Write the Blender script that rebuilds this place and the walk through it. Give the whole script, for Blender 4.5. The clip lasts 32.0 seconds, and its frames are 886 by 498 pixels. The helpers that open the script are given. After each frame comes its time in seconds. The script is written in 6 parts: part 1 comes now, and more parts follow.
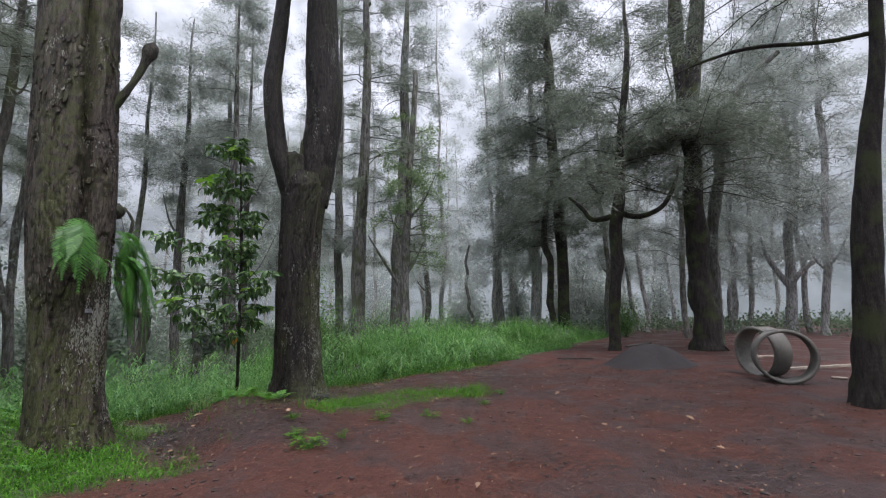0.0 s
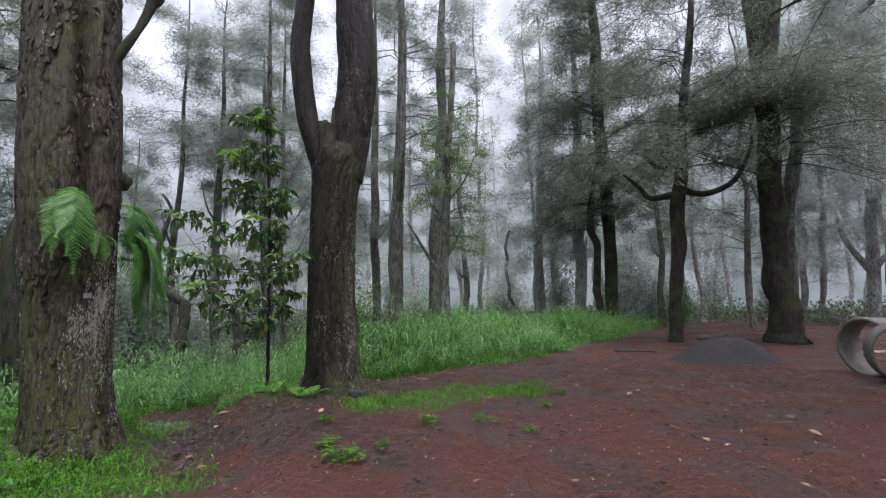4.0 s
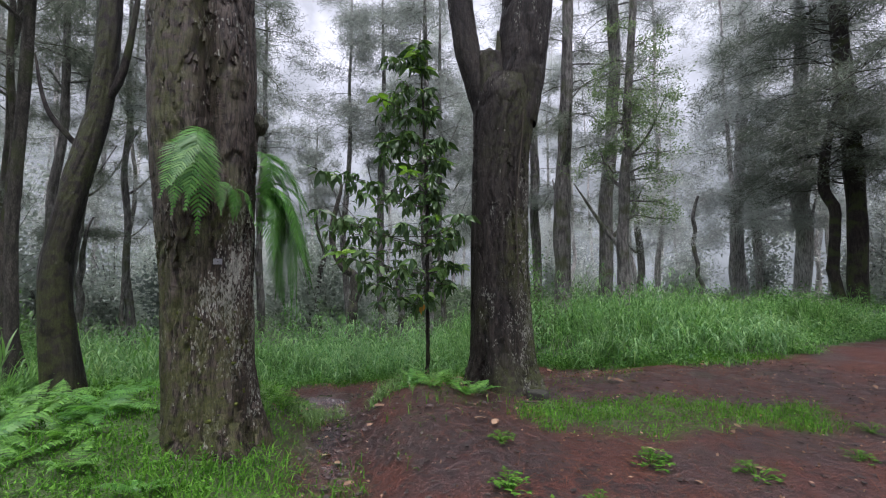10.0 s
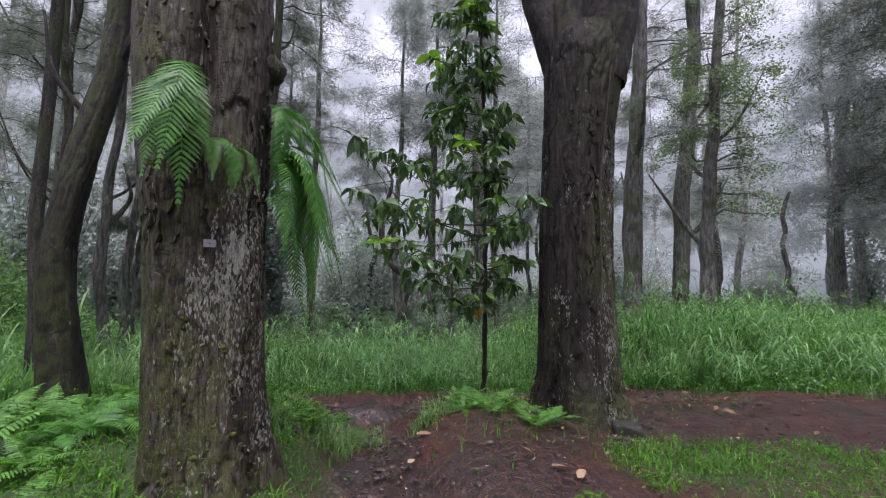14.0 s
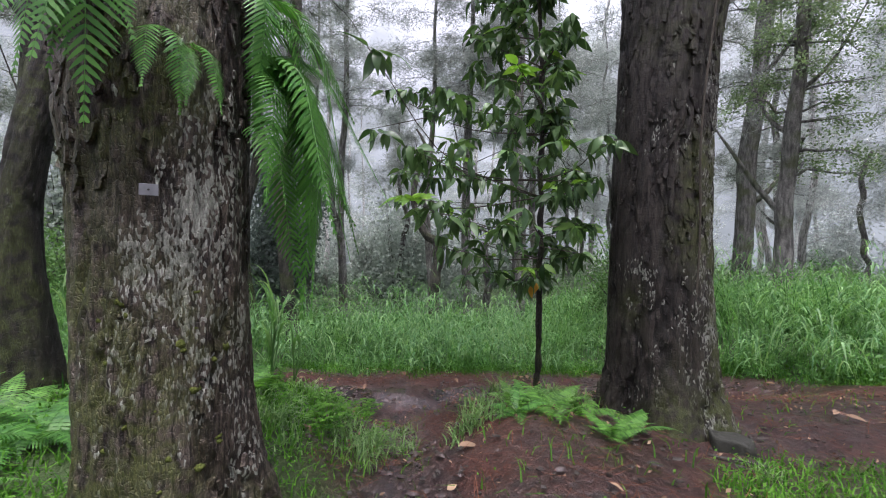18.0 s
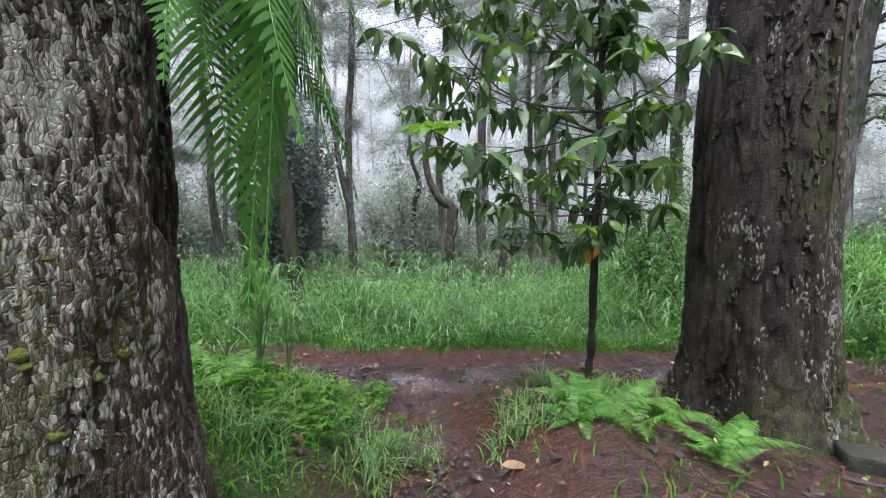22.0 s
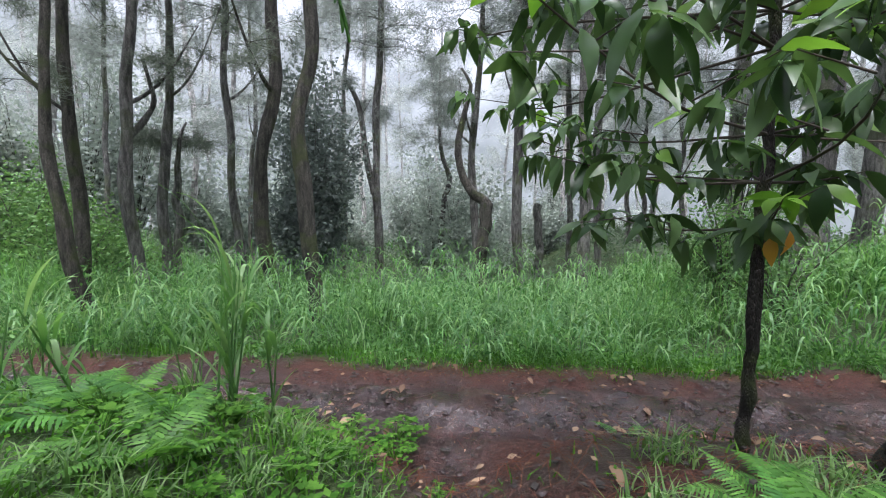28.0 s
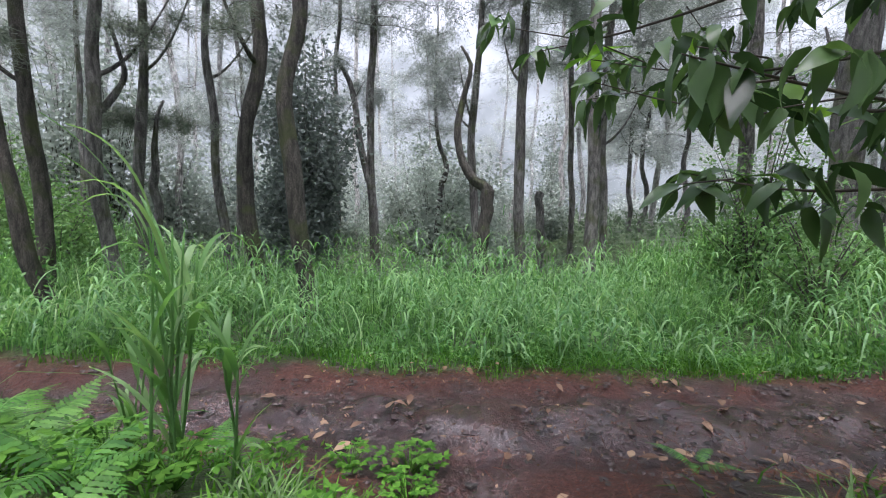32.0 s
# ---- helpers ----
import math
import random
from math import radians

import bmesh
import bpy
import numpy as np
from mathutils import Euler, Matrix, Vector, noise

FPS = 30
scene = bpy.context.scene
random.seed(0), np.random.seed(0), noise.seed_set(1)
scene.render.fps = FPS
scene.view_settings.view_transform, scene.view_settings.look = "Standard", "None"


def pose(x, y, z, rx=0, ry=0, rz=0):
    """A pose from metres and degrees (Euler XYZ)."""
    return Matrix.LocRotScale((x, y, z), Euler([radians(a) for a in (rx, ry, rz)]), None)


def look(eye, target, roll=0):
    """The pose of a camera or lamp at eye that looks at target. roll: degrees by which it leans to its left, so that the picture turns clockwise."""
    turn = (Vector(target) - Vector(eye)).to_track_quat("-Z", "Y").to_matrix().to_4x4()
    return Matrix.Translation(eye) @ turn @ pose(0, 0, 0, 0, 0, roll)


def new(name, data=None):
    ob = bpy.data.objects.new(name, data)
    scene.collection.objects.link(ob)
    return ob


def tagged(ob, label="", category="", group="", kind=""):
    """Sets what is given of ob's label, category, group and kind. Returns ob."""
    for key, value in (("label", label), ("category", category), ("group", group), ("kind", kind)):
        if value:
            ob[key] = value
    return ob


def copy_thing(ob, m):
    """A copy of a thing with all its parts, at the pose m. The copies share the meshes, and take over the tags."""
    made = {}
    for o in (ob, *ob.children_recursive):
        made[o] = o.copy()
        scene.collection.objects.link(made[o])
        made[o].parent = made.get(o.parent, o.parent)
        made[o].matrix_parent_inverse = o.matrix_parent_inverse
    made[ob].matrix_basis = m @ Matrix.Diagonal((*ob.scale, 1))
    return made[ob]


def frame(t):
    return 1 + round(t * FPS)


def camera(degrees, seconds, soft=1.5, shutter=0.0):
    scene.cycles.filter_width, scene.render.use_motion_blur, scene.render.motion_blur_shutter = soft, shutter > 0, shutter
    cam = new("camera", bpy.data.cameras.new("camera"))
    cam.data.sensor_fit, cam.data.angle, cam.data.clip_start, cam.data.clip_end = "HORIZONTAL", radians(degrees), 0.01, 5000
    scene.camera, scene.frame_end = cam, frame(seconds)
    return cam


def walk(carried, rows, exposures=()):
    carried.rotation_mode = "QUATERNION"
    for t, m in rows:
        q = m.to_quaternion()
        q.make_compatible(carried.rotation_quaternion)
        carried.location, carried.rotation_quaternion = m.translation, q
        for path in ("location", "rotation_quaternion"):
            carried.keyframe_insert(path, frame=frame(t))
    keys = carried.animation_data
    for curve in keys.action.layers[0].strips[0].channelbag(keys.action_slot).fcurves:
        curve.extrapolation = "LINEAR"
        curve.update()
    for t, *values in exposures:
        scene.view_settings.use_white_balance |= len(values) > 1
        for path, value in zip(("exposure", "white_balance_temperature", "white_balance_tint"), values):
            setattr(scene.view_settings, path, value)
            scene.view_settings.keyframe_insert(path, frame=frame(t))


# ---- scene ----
cam = camera(91.5, 32.0, soft=1.1)
METRES, EYE, TILT, LEAN, TURN = 7.2, 1.5, 8.0, 1.0, 0.0
ROWS = [
    (0.0, 0.0, 0.0, 0.0, 0.0, 0.0, -0.0),
    (0.5, -0.0035, 0.0161, -0.0024, 0.38, -0.23, -0.07),
    (1.0, -0.0089, 0.0344, -0.0058, 0.58, -0.4, -0.03),
    (1.5, -0.0136, 0.0499, -0.0085, 0.83, -0.66, 0.04),
    (2.0, -0.0175, 0.0663, -0.011, 1.36, -0.93, 0.11),
    (2.5, -0.019, 0.0841, -0.0142, 2.17, -1.19, 0.19),
    (4.5, -0.0377, 0.1492, -0.0234, 5.79, -1.65, 0.67),
    (5.0, -0.0413, 0.1667, -0.0267, 7.3, -1.73, 0.78),
    (5.5, -0.0457, 0.1857, -0.0303, 9.27, -1.89, 0.78),
    (6.0, -0.0516, 0.2024, -0.0329, 11.34, -2.21, 0.85),
    (6.5, -0.0603, 0.2192, -0.0364, 13.2, -2.33, 0.88),
    (7.0, -0.0693, 0.2371, -0.0386, 15.05, -2.56, 0.99),
    (7.5, -0.0766, 0.2519, -0.0408, 16.82, -2.79, 1.1),
    (8.0, -0.0843, 0.2697, -0.0441, 18.91, -2.99, 1.24),
    (8.5, -0.0923, 0.2863, -0.0467, 20.8, -3.36, 1.35),
    (9.0, -0.1028, 0.3024, -0.0506, 22.53, -3.76, 1.56),
    (9.5, -0.1171, 0.3192, -0.0531, 23.88, -3.93, 1.87),
    (10.0, -0.128, 0.333, -0.0544, 24.77, -4.17, 2.15),
    (10.5, -0.1367, 0.3475, -0.0568, 25.73, -4.32, 2.47),
    (11.0, -0.1433, 0.3629, -0.0592, 26.71, -4.44, 2.58),
    (11.5, -0.151, 0.3775, -0.0616, 27.73, -4.72, 2.59),
    (12.0, -0.1605, 0.3913, -0.0654, 28.46, -4.67, 2.58),
    (12.5, -0.1705, 0.4045, -0.067, 28.97, -4.37, 2.53),
    (13.0, -0.1801, 0.4171, -0.0705, 29.68, -4.13, 2.37),
    (13.5, -0.1893, 0.4312, -0.0751, 30.62, -3.93, 2.16),
    (14.0, -0.1983, 0.448, -0.0787, 31.65, -3.81, 1.86),
    (14.5, -0.2059, 0.4614, -0.081, 32.36, -3.92, 1.7),
    (16.5, -0.2495, 0.5109, -0.0879, 34.57, -5.53, 1.82),
    (17.0, -0.2581, 0.5237, -0.0909, 35.09, -6.23, 1.94),
    (17.5, -0.2661, 0.5342, -0.0938, 35.59, -7.05, 2.1),
    (18.0, -0.2757, 0.5433, -0.0968, 35.91, -7.64, 2.24),
    (18.5, -0.2882, 0.5538, -0.1005, 35.96, -8.29, 2.46),
    (19.0, -0.2992, 0.5634, -0.1029, 35.84, -9.15, 2.58),
    (19.5, -0.3082, 0.5721, -0.1056, 35.8, -9.88, 2.64),
    (20.0, -0.3176, 0.584, -0.1092, 36.11, -10.5, 2.66),
    (20.5, -0.3257, 0.5949, -0.1117, 36.62, -10.97, 2.79),
    (21.0, -0.3345, 0.6038, -0.1153, 37.0, -11.39, 2.79),
    (21.5, -0.3446, 0.6139, -0.1195, 37.14, -11.59, 2.78),
    (22.0, -0.3557, 0.6234, -0.1232, 37.27, -11.96, 2.84),
    (22.5, -0.3651, 0.6314, -0.1268, 37.47, -12.54, 2.88),
    (23.0, -0.3736, 0.6399, -0.1293, 37.87, -12.58, 2.84),
    (23.5, -0.3841, 0.6516, -0.132, 38.63, -12.05, 2.83),
    (24.0, -0.3931, 0.6601, -0.1357, 39.24, -11.66, 2.83),
    (24.5, -0.4018, 0.6679, -0.1399, 39.59, -11.32, 2.87),
    (26.5, -0.4373, 0.6978, -0.1532, 40.24, -11.27, 2.82),
    (27.0, -0.4454, 0.7085, -0.1556, 40.62, -11.66, 2.85),
    (27.5, -0.4534, 0.716, -0.158, 40.95, -11.84, 2.89),
    (28.0, -0.4641, 0.7238, -0.1609, 40.94, -11.78, 2.86),
    (28.5, -0.4779, 0.7318, -0.1641, 40.48, -11.68, 2.92),
    (29.0, -0.4885, 0.7388, -0.1666, 40.02, -11.73, 2.98),
    (29.5, -0.4987, 0.7476, -0.1707, 39.9, -11.85, 3.06),
    (30.0, -0.5081, 0.7566, -0.175, 40.07, -11.93, 3.0),
    (30.5, -0.5158, 0.7637, -0.1788, 40.27, -12.17, 2.92),
    (31.0, -0.5245, 0.7694, -0.1828, 40.23, -12.37, 2.78),
    (31.5, -0.5345, 0.7741, -0.187, 40.1, -12.67, 2.78),
    (32.0, -0.5449, 0.7775, -0.1887, 40.02, -12.91, 2.91),
]
walk(cam, [(t, pose(0, 0, EYE, TILT, LEAN, TURN) @ pose(METRES * x, METRES * y, METRES * z, 90 + pitch, roll, yaw)) for t, x, y, z, yaw, pitch, roll in ROWS],
     [(0, 0.48, 6080, 17), (6, 0.58, 6060, 19), (10, 0.56, 6050, 21), (14, 0.57, 6000, 25), (18, 0.91, 6050, 22), (22, 1.31, 6010, 19), (27, 1.2, 5950, 17), (32, 1.17, 5980, 20)])
SKY, SUN, MIST_GLOW = 0.32, 1.5, 1.0
HEAP = (5.3, 11.35)
TAG_AT = (-3.742, 4.600, 1.555, 0, 0, 59.4)

# ---- light ----
world = bpy.data.worlds.new("overcast_sky")
scene.world = world
world.use_nodes = True
wn, wl = world.node_tree.nodes, world.node_tree.links
sky = wn.new("ShaderNodeTexSky")
sky.sky_type, sky.sun_disc = "NISHITA", False
sky.sun_elevation, sky.sun_rotation = radians(71), radians(144)
sky.air_density, sky.dust_density, sky.ozone_density = 1.0, 4.0, 1.0
soft_sky = wn.new("ShaderNodeHueSaturation")
soft_sky.inputs["Saturation"].default_value = 0.5
wl.new(sky.outputs[0], soft_sky.inputs["Color"])
wl.new(soft_sky.outputs[0], wn["Background"].inputs["Color"])
wn["Background"].inputs["Strength"].default_value = SKY

sun = new("sun", bpy.data.lights.new("sun", "SUN"))
sun.data.energy, sun.data.angle, sun.data.color = SUN, radians(40), (1.0, 0.985, 0.97)
sun.matrix_world = look((0, 0, 0), (-Vector((0.18, -0.25, 0.9))))


# ---- mesh helpers ----
def smooth_step(a, b, x):
    k = np.clip((np.asarray(x, float) - a) / (b - a), 0, 1)
    return k * k * (3 - 2 * k)


def mesh_data(name, verts, faces, mat, smooth=True, attrs=None):
    verts, faces = np.asarray(verts, np.float32), np.asarray(faces, np.int32)
    me = bpy.data.meshes.new(name)
    n, k = faces.shape
    me.vertices.add(len(verts))
    me.vertices.foreach_set("co", verts.ravel())
    me.loops.add(n * k)
    me.loops.foreach_set("vertex_index", faces.ravel())
    me.polygons.add(n)
    me.polygons.foreach_set("loop_start", np.arange(0, n * k, k, dtype=np.int32))
    me.polygons.foreach_set("use_smooth", np.full(n, smooth))
    me.materials.append(mat)
    for key, values in (attrs or {}).items():
        values = np.asarray(values, np.float32)
        if values.ndim == 1:
            me.attributes.new(key, "FLOAT", "POINT").data.foreach_set("value", values)
        else:
            me.attributes.new(key, "FLOAT_COLOR", "POINT").data.foreach_set("color", values.ravel())
    me.update(calc_edges=True)
    return me


def put(name, me, parent=None, label="", m=None):
    ob = new(name, me)
    if parent is not None:
        ob.parent = parent
    if m is not None:
        ob.matrix_basis = m
    return tagged(ob, label=label)


def part(name, verts, faces, mat, parent, label="", smooth=True, attrs=None):
    return put(name, mesh_data(name, verts, faces, mat, smooth, attrs), parent, label)


def join(pieces):
    """Several (verts, faces) into one pair."""
    vs, fs, n = [], [], 0
    for v, f in pieces:
        vs.append(np.asarray(v, float))
        fs.append(np.asarray(f, int) + n)
        n += len(v)
    return np.vstack(vs), np.vstack(fs)


def thing(name, at, label, category, group="", kind=""):
    ob = new(name)
    ob.location = at
    ob.empty_display_size = 0.1
    return tagged(ob, label=label, category=category, group=group, kind=kind)


def curve_points(pts, n):
    """Catmull-Rom through pts, n samples."""
    p = np.asarray(pts, float)
    p = np.vstack([2 * p[0] - p[1], p, 2 * p[-1] - p[-2]])
    out = []
    for s in np.linspace(0, len(pts) - 1, n):
        i = min(int(s), len(pts) - 2)
        k = s - i
        a, b, c, d = p[i], p[i + 1], p[i + 2], p[i + 3]
        out.append(0.5 * (2 * b + (c - a) * k + (2 * a - 5 * b + 4 * c - d) * k * k + (3 * b - a - 3 * c + d) * k ** 3))
    return np.array(out)


def frames_along(c):
    """Two unit vectors across the path at each of its points."""
    d = np.gradient(c, axis=0)
    d /= np.linalg.norm(d, axis=1)[:, None] + 1e-9
    side = np.cross(d, (0.31, 0.95, 0.02))
    side /= np.linalg.norm(side, axis=1)[:, None] + 1e-9
    return d, side, np.cross(d, side)


def tube(pts, sides=8, rings=8, rough=0.0, rng=None, cap=True):
    """A tapering tube through (x, y, z, radius) points; quads, closed at its end."""
    c = curve_points(pts, rings)
    d, s, t = frames_along(c[:, :3])
    a = np.linspace(0, 2 * np.pi, sides, endpoint=False)
    r = np.maximum(c[:, 3], 0.0015)[:, None] * np.ones(sides)
    if rough:
        r = r * (1 + rough * rng.standard_normal(r.shape))
    v = c[:, None, :3] + r[..., None] * (np.cos(a)[None, :, None] * s[:, None] + np.sin(a)[None, :, None] * t[:, None])
    v = v.reshape(-1, 3)
    i, j = np.meshgrid(np.arange(rings - 1), np.arange(sides), indexing="ij")
    k = (j + 1) % sides
    f = np.stack([i * sides + j, i * sides + k, (i + 1) * sides + k, (i + 1) * sides + j], -1).reshape(-1, 4)
    if cap:
        n = len(v)
        v = np.vstack([v, c[-1, :3] + d[-1] * c[-1, 3] * 0.4, c[0, :3]])
        e = (rings - 1) * sides
        caps = [(e + q, e + (q + 1) % sides, e + (q + 2) % sides, n) for q in range(0, sides, 2)]
        f = np.vstack([f, caps])
    return v, f


def value_noise(x, y, seed=0):
    """Smooth 2D noise of unit cells, -1 to 1."""
    x, y = np.asarray(x, float), np.asarray(y, float)
    xi, yi = np.floor(x).astype(int), np.floor(y).astype(int)
    u, v = x - xi, y - yi
    u, v = u * u * (3 - 2 * u), v * v * (3 - 2 * v)

    def h(a, b):
        n = (a * 374761393 + b * 668265263 + seed * 1442695041) & 0x7FFFFFFF
        n = ((n ^ (n >> 13)) * 1274126177) & 0x7FFFFFFF
        return ((n ^ (n >> 16)) & 0xFFFF) / 32767.5 - 1
    return (h(xi, yi) * (1 - u) + h(xi + 1, yi) * u) * (1 - v) + (h(xi, yi + 1) * (1 - u) + h(xi + 1, yi + 1) * u) * v


# ---- materials ----
def material(name, rough=0.8, spec=0.3):
    m = bpy.data.materials.new(name)
    m.use_nodes = True
    b = m.node_tree.nodes["Principled BSDF"]
    b.inputs["Roughness"].default_value = rough
    b.inputs["Specular IOR Level"].default_value = spec
    return m, m.node_tree.nodes, m.node_tree.links, b


def ramp(nodes, links, src, stops):
    r = nodes.new("ShaderNodeValToRGB")
    while len(r.color_ramp.elements) < len(stops):
        r.color_ramp.elements.new(0.5)
    for el, (p, c) in zip(r.color_ramp.elements, stops):
        el.position, el.color = p, (*c, 1)
    links.new(src, r.inputs[0])
    return r.outputs[0]


def noise_tex(nodes, links, scale, detail=4, vec=None, stretch=None):
    n = nodes.new("ShaderNodeTexNoise")
    n.inputs["Scale"].default_value, n.inputs["Detail"].default_value = scale, detail
    if vec is None:
        vec = nodes.new("ShaderNodeNewGeometry").outputs["Position"]
    if stretch:
        mp = nodes.new("ShaderNodeMapping")
        mp.inputs["Scale"].default_value = stretch
        links.new(vec, mp.inputs[0])
        vec = mp.outputs[0]
    links.new(vec, n.inputs["Vector"])
    return n.outputs["Fac"]


def mix(nodes, links, fac, a, b, how="MIX"):
    m = nodes.new("ShaderNodeMix")
    m.data_type, m.blend_type = "RGBA", how
    for sock, val in ((m.inputs[0], fac), (m.inputs[6], a), (m.inputs[7], b)):
        if isinstance(val, (int, float)):
            sock.default_value = val
        elif isinstance(val, tuple):
            sock.default_value = (*val, 1)
        else:
            links.new(val, sock)
    return m.outputs[2]


def bump(nodes, links, height, strength, distance, bsdf):
    b = nodes.new("ShaderNodeBump")
    b.inputs["Strength"].default_value, b.inputs["Distance"].default_value = strength, distance
    links.new(height, b.inputs["Height"])
    links.new(b.outputs[0], bsdf.inputs["Normal"])


def plates(n, l, scale, warped=0.008, wrapped=False):
    """Bark flakes: each one's random value, and how far a point lies from its flake's edge.
    wrapped: laid out round the trunk, by the attribute that holds arc and height."""
    mp = n.new("ShaderNodeMapping")
    mp.inputs["Scale"].default_value = scale
    warp = n.new("ShaderNodeTexNoise")
    warp.inputs["Scale"].default_value, warp.inputs["Detail"].default_value = (15 if wrapped else 11), 5
    if wrapped:
        at = n.new("ShaderNodeAttribute")
        at.attribute_name = "wrap"
        pos = at.outputs["Vector"]
    else:
        pos = n.new("ShaderNodeNewGeometry").outputs["Position"]
    l.new(pos, warp.inputs["Vector"])
    add = n.new("ShaderNodeMixRGB")
    add.blend_type = "LINEAR_LIGHT"
    add.inputs[0].default_value = warped
    l.new(pos, add.inputs[1])
    l.new(warp.outputs["Color"], add.inputs[2])
    l.new(add.outputs[0], mp.inputs[0])
    cells, edge = n.new("ShaderNodeTexVoronoi"), n.new("ShaderNodeTexVoronoi")
    edge.feature = "DISTANCE_TO_EDGE"
    for tex in (cells, edge):
        if wrapped:
            tex.voronoi_dimensions = "2D"
            tex.inputs["Randomness"].default_value = 0.72
        l.new(mp.outputs[0], tex.inputs["Vector"])
    sep = n.new("ShaderNodeSeparateColor")
    l.new(cells.outputs["Color"], sep.inputs[0])
    return sep.outputs[0], edge.outputs["Distance"]


def math_node(n, l, op, a, b):
    m = n.new("ShaderNodeMath")
    m.operation = op
    for sock, val in zip(m.inputs, (a, b)):
        if isinstance(val, (int, float)):
            sock.default_value = val
        else:
            l.new(val, sock)
    return m.outputs[0]


def old_bark_material(name="old_bark", tone=1.0):
    """Flaking bark: dark ragged ridges, fissures with shade put into the colour, patches of pale crust lichen, moss."""
    m, n, l, b = material(name, 0.6, 0.35)
    at, mo, ri = (n.new("ShaderNodeAttribute") for _ in range(3))
    at.attribute_name, mo.attribute_name, ri.attribute_name = "plate", "moss", "rise"
    rnd, edge = plates(n, l, (12, 3.6, 1), 0.03, True)
    rough = noise_tex(n, l, 30, 6, stretch=(1, 1, 0.32))
    fine = noise_tex(n, l, 130, 4, stretch=(1, 1, 0.35))
    wide = noise_tex(n, l, 3.5, 4, stretch=(1, 1, 0.4))
    val = math_node(n, l, "ADD", math_node(n, l, "MULTIPLY", rough, 0.55), math_node(n, l, "ADD", math_node(n, l, "MULTIPLY", rnd, 0.22), math_node(n, l, "MULTIPLY", wide, 0.45)))
    # Fissures darken with depth: own dark bark plus shade put into the colour.
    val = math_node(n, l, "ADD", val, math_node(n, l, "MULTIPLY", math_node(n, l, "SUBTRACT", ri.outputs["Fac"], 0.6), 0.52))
    c = ramp(n, l, val, [(0.36, (0.016, 0.011, 0.008)), (0.52, (0.040, 0.029, 0.021)), (0.66, (0.072, 0.055, 0.042)), (0.84, (0.135, 0.113, 0.093))])
    spots = noise_tex(n, l, 7, 6, stretch=(1, 1, 0.4))
    chip, chip_edge = plates(n, l, (22, 8.5, 1), 0.022, True)
    k = math_node(n, l, "ADD", math_node(n, l, "MULTIPLY", at.outputs["Fac"], 0.42), math_node(n, l, "ADD", math_node(n, l, "MULTIPLY", chip, 0.3), math_node(n, l, "MULTIPLY", spots, 0.62)))
    crust = math_node(n, l, "MULTIPLY", ramp(n, l, k, [(0.685, (0, 0, 0)), (0.72, (1, 1, 1))]), ramp(n, l, chip_edge, [(0.0, (0.35, 0.35, 0.35)), (0.05, (1, 1, 1))]))
    pale = mix(n, l, fine, (0.23, 0.24, 0.20), (0.50, 0.53, 0.47))
    c = mix(n, l, math_node(n, l, "MULTIPLY", crust, 0.9), c, pale)
    c = mix(n, l, 0.5, c, ramp(n, l, fine, [(0.3, (0.5, 0.48, 0.46)), (0.7, (1.25, 1.25, 1.25))]), "MULTIPLY")
    gaps = math_node(n, l, "MULTIPLY", ramp(n, l, edge, [(0.0, (0.85, 0.85, 0.85)), (0.07, (0, 0, 0))]), ramp(n, l, noise_tex(n, l, 17, 3), [(0.40, (0.1, 0.1, 0.1)), (0.62, (1, 1, 1))]))
    split = noise_tex(n, l, 24, 4, stretch=(1, 1, 0.14))
    gaps = math_node(n, l, "MAXIMUM", gaps, ramp(n, l, split, [(0.45, (0, 0, 0)), (0.485, (0.92, 0.92, 0.92)), (0.515, (0.92, 0.92, 0.92)), (0.55, (0, 0, 0))]))
    gaps = math_node(n, l, "MULTIPLY", gaps, math_node(n, l, "SUBTRACT", 1.0, math_node(n, l, "MULTIPLY", crust, 0.55)))
    c = mix(n, l, gaps, c, (0.014, 0.010, 0.008))
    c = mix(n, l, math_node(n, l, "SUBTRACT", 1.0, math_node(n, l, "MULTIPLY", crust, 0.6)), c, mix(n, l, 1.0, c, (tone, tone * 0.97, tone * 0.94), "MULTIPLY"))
    mn = noise_tex(n, l, 13, 6)
    g = math_node(n, l, "MULTIPLY", mo.outputs["Fac"], ramp(n, l, mn, [(0.38, (0, 0, 0)), (0.55, (1, 1, 1))]))
    c = mix(n, l, g, c, ramp(n, l, fine, [(0.3, tuple(q * (0.35 + tone) for q in (0.030, 0.038, 0.010))), (0.8, tuple(q * (0.35 + tone) for q in (0.11, 0.125, 0.030)))]))
    l.new(c, b.inputs["Base Color"])
    h = math_node(n, l, "ADD", math_node(n, l, "MULTIPLY", ramp(n, l, edge, [(0.0, (0, 0, 0)), (0.12, (1, 1, 1))]), 0.2), math_node(n, l, "ADD", math_node(n, l, "MULTIPLY", ramp(n, l, chip_edge, [(0.0, (0, 0, 0)), (0.16, (1, 1, 1))]), 0.2), math_node(n, l, "ADD", math_node(n, l, "MULTIPLY", rough, 0.6), math_node(n, l, "MULTIPLY", fine, 0.15))))
    bump(n, l, h, 1.0, 0.011, b)
    return m


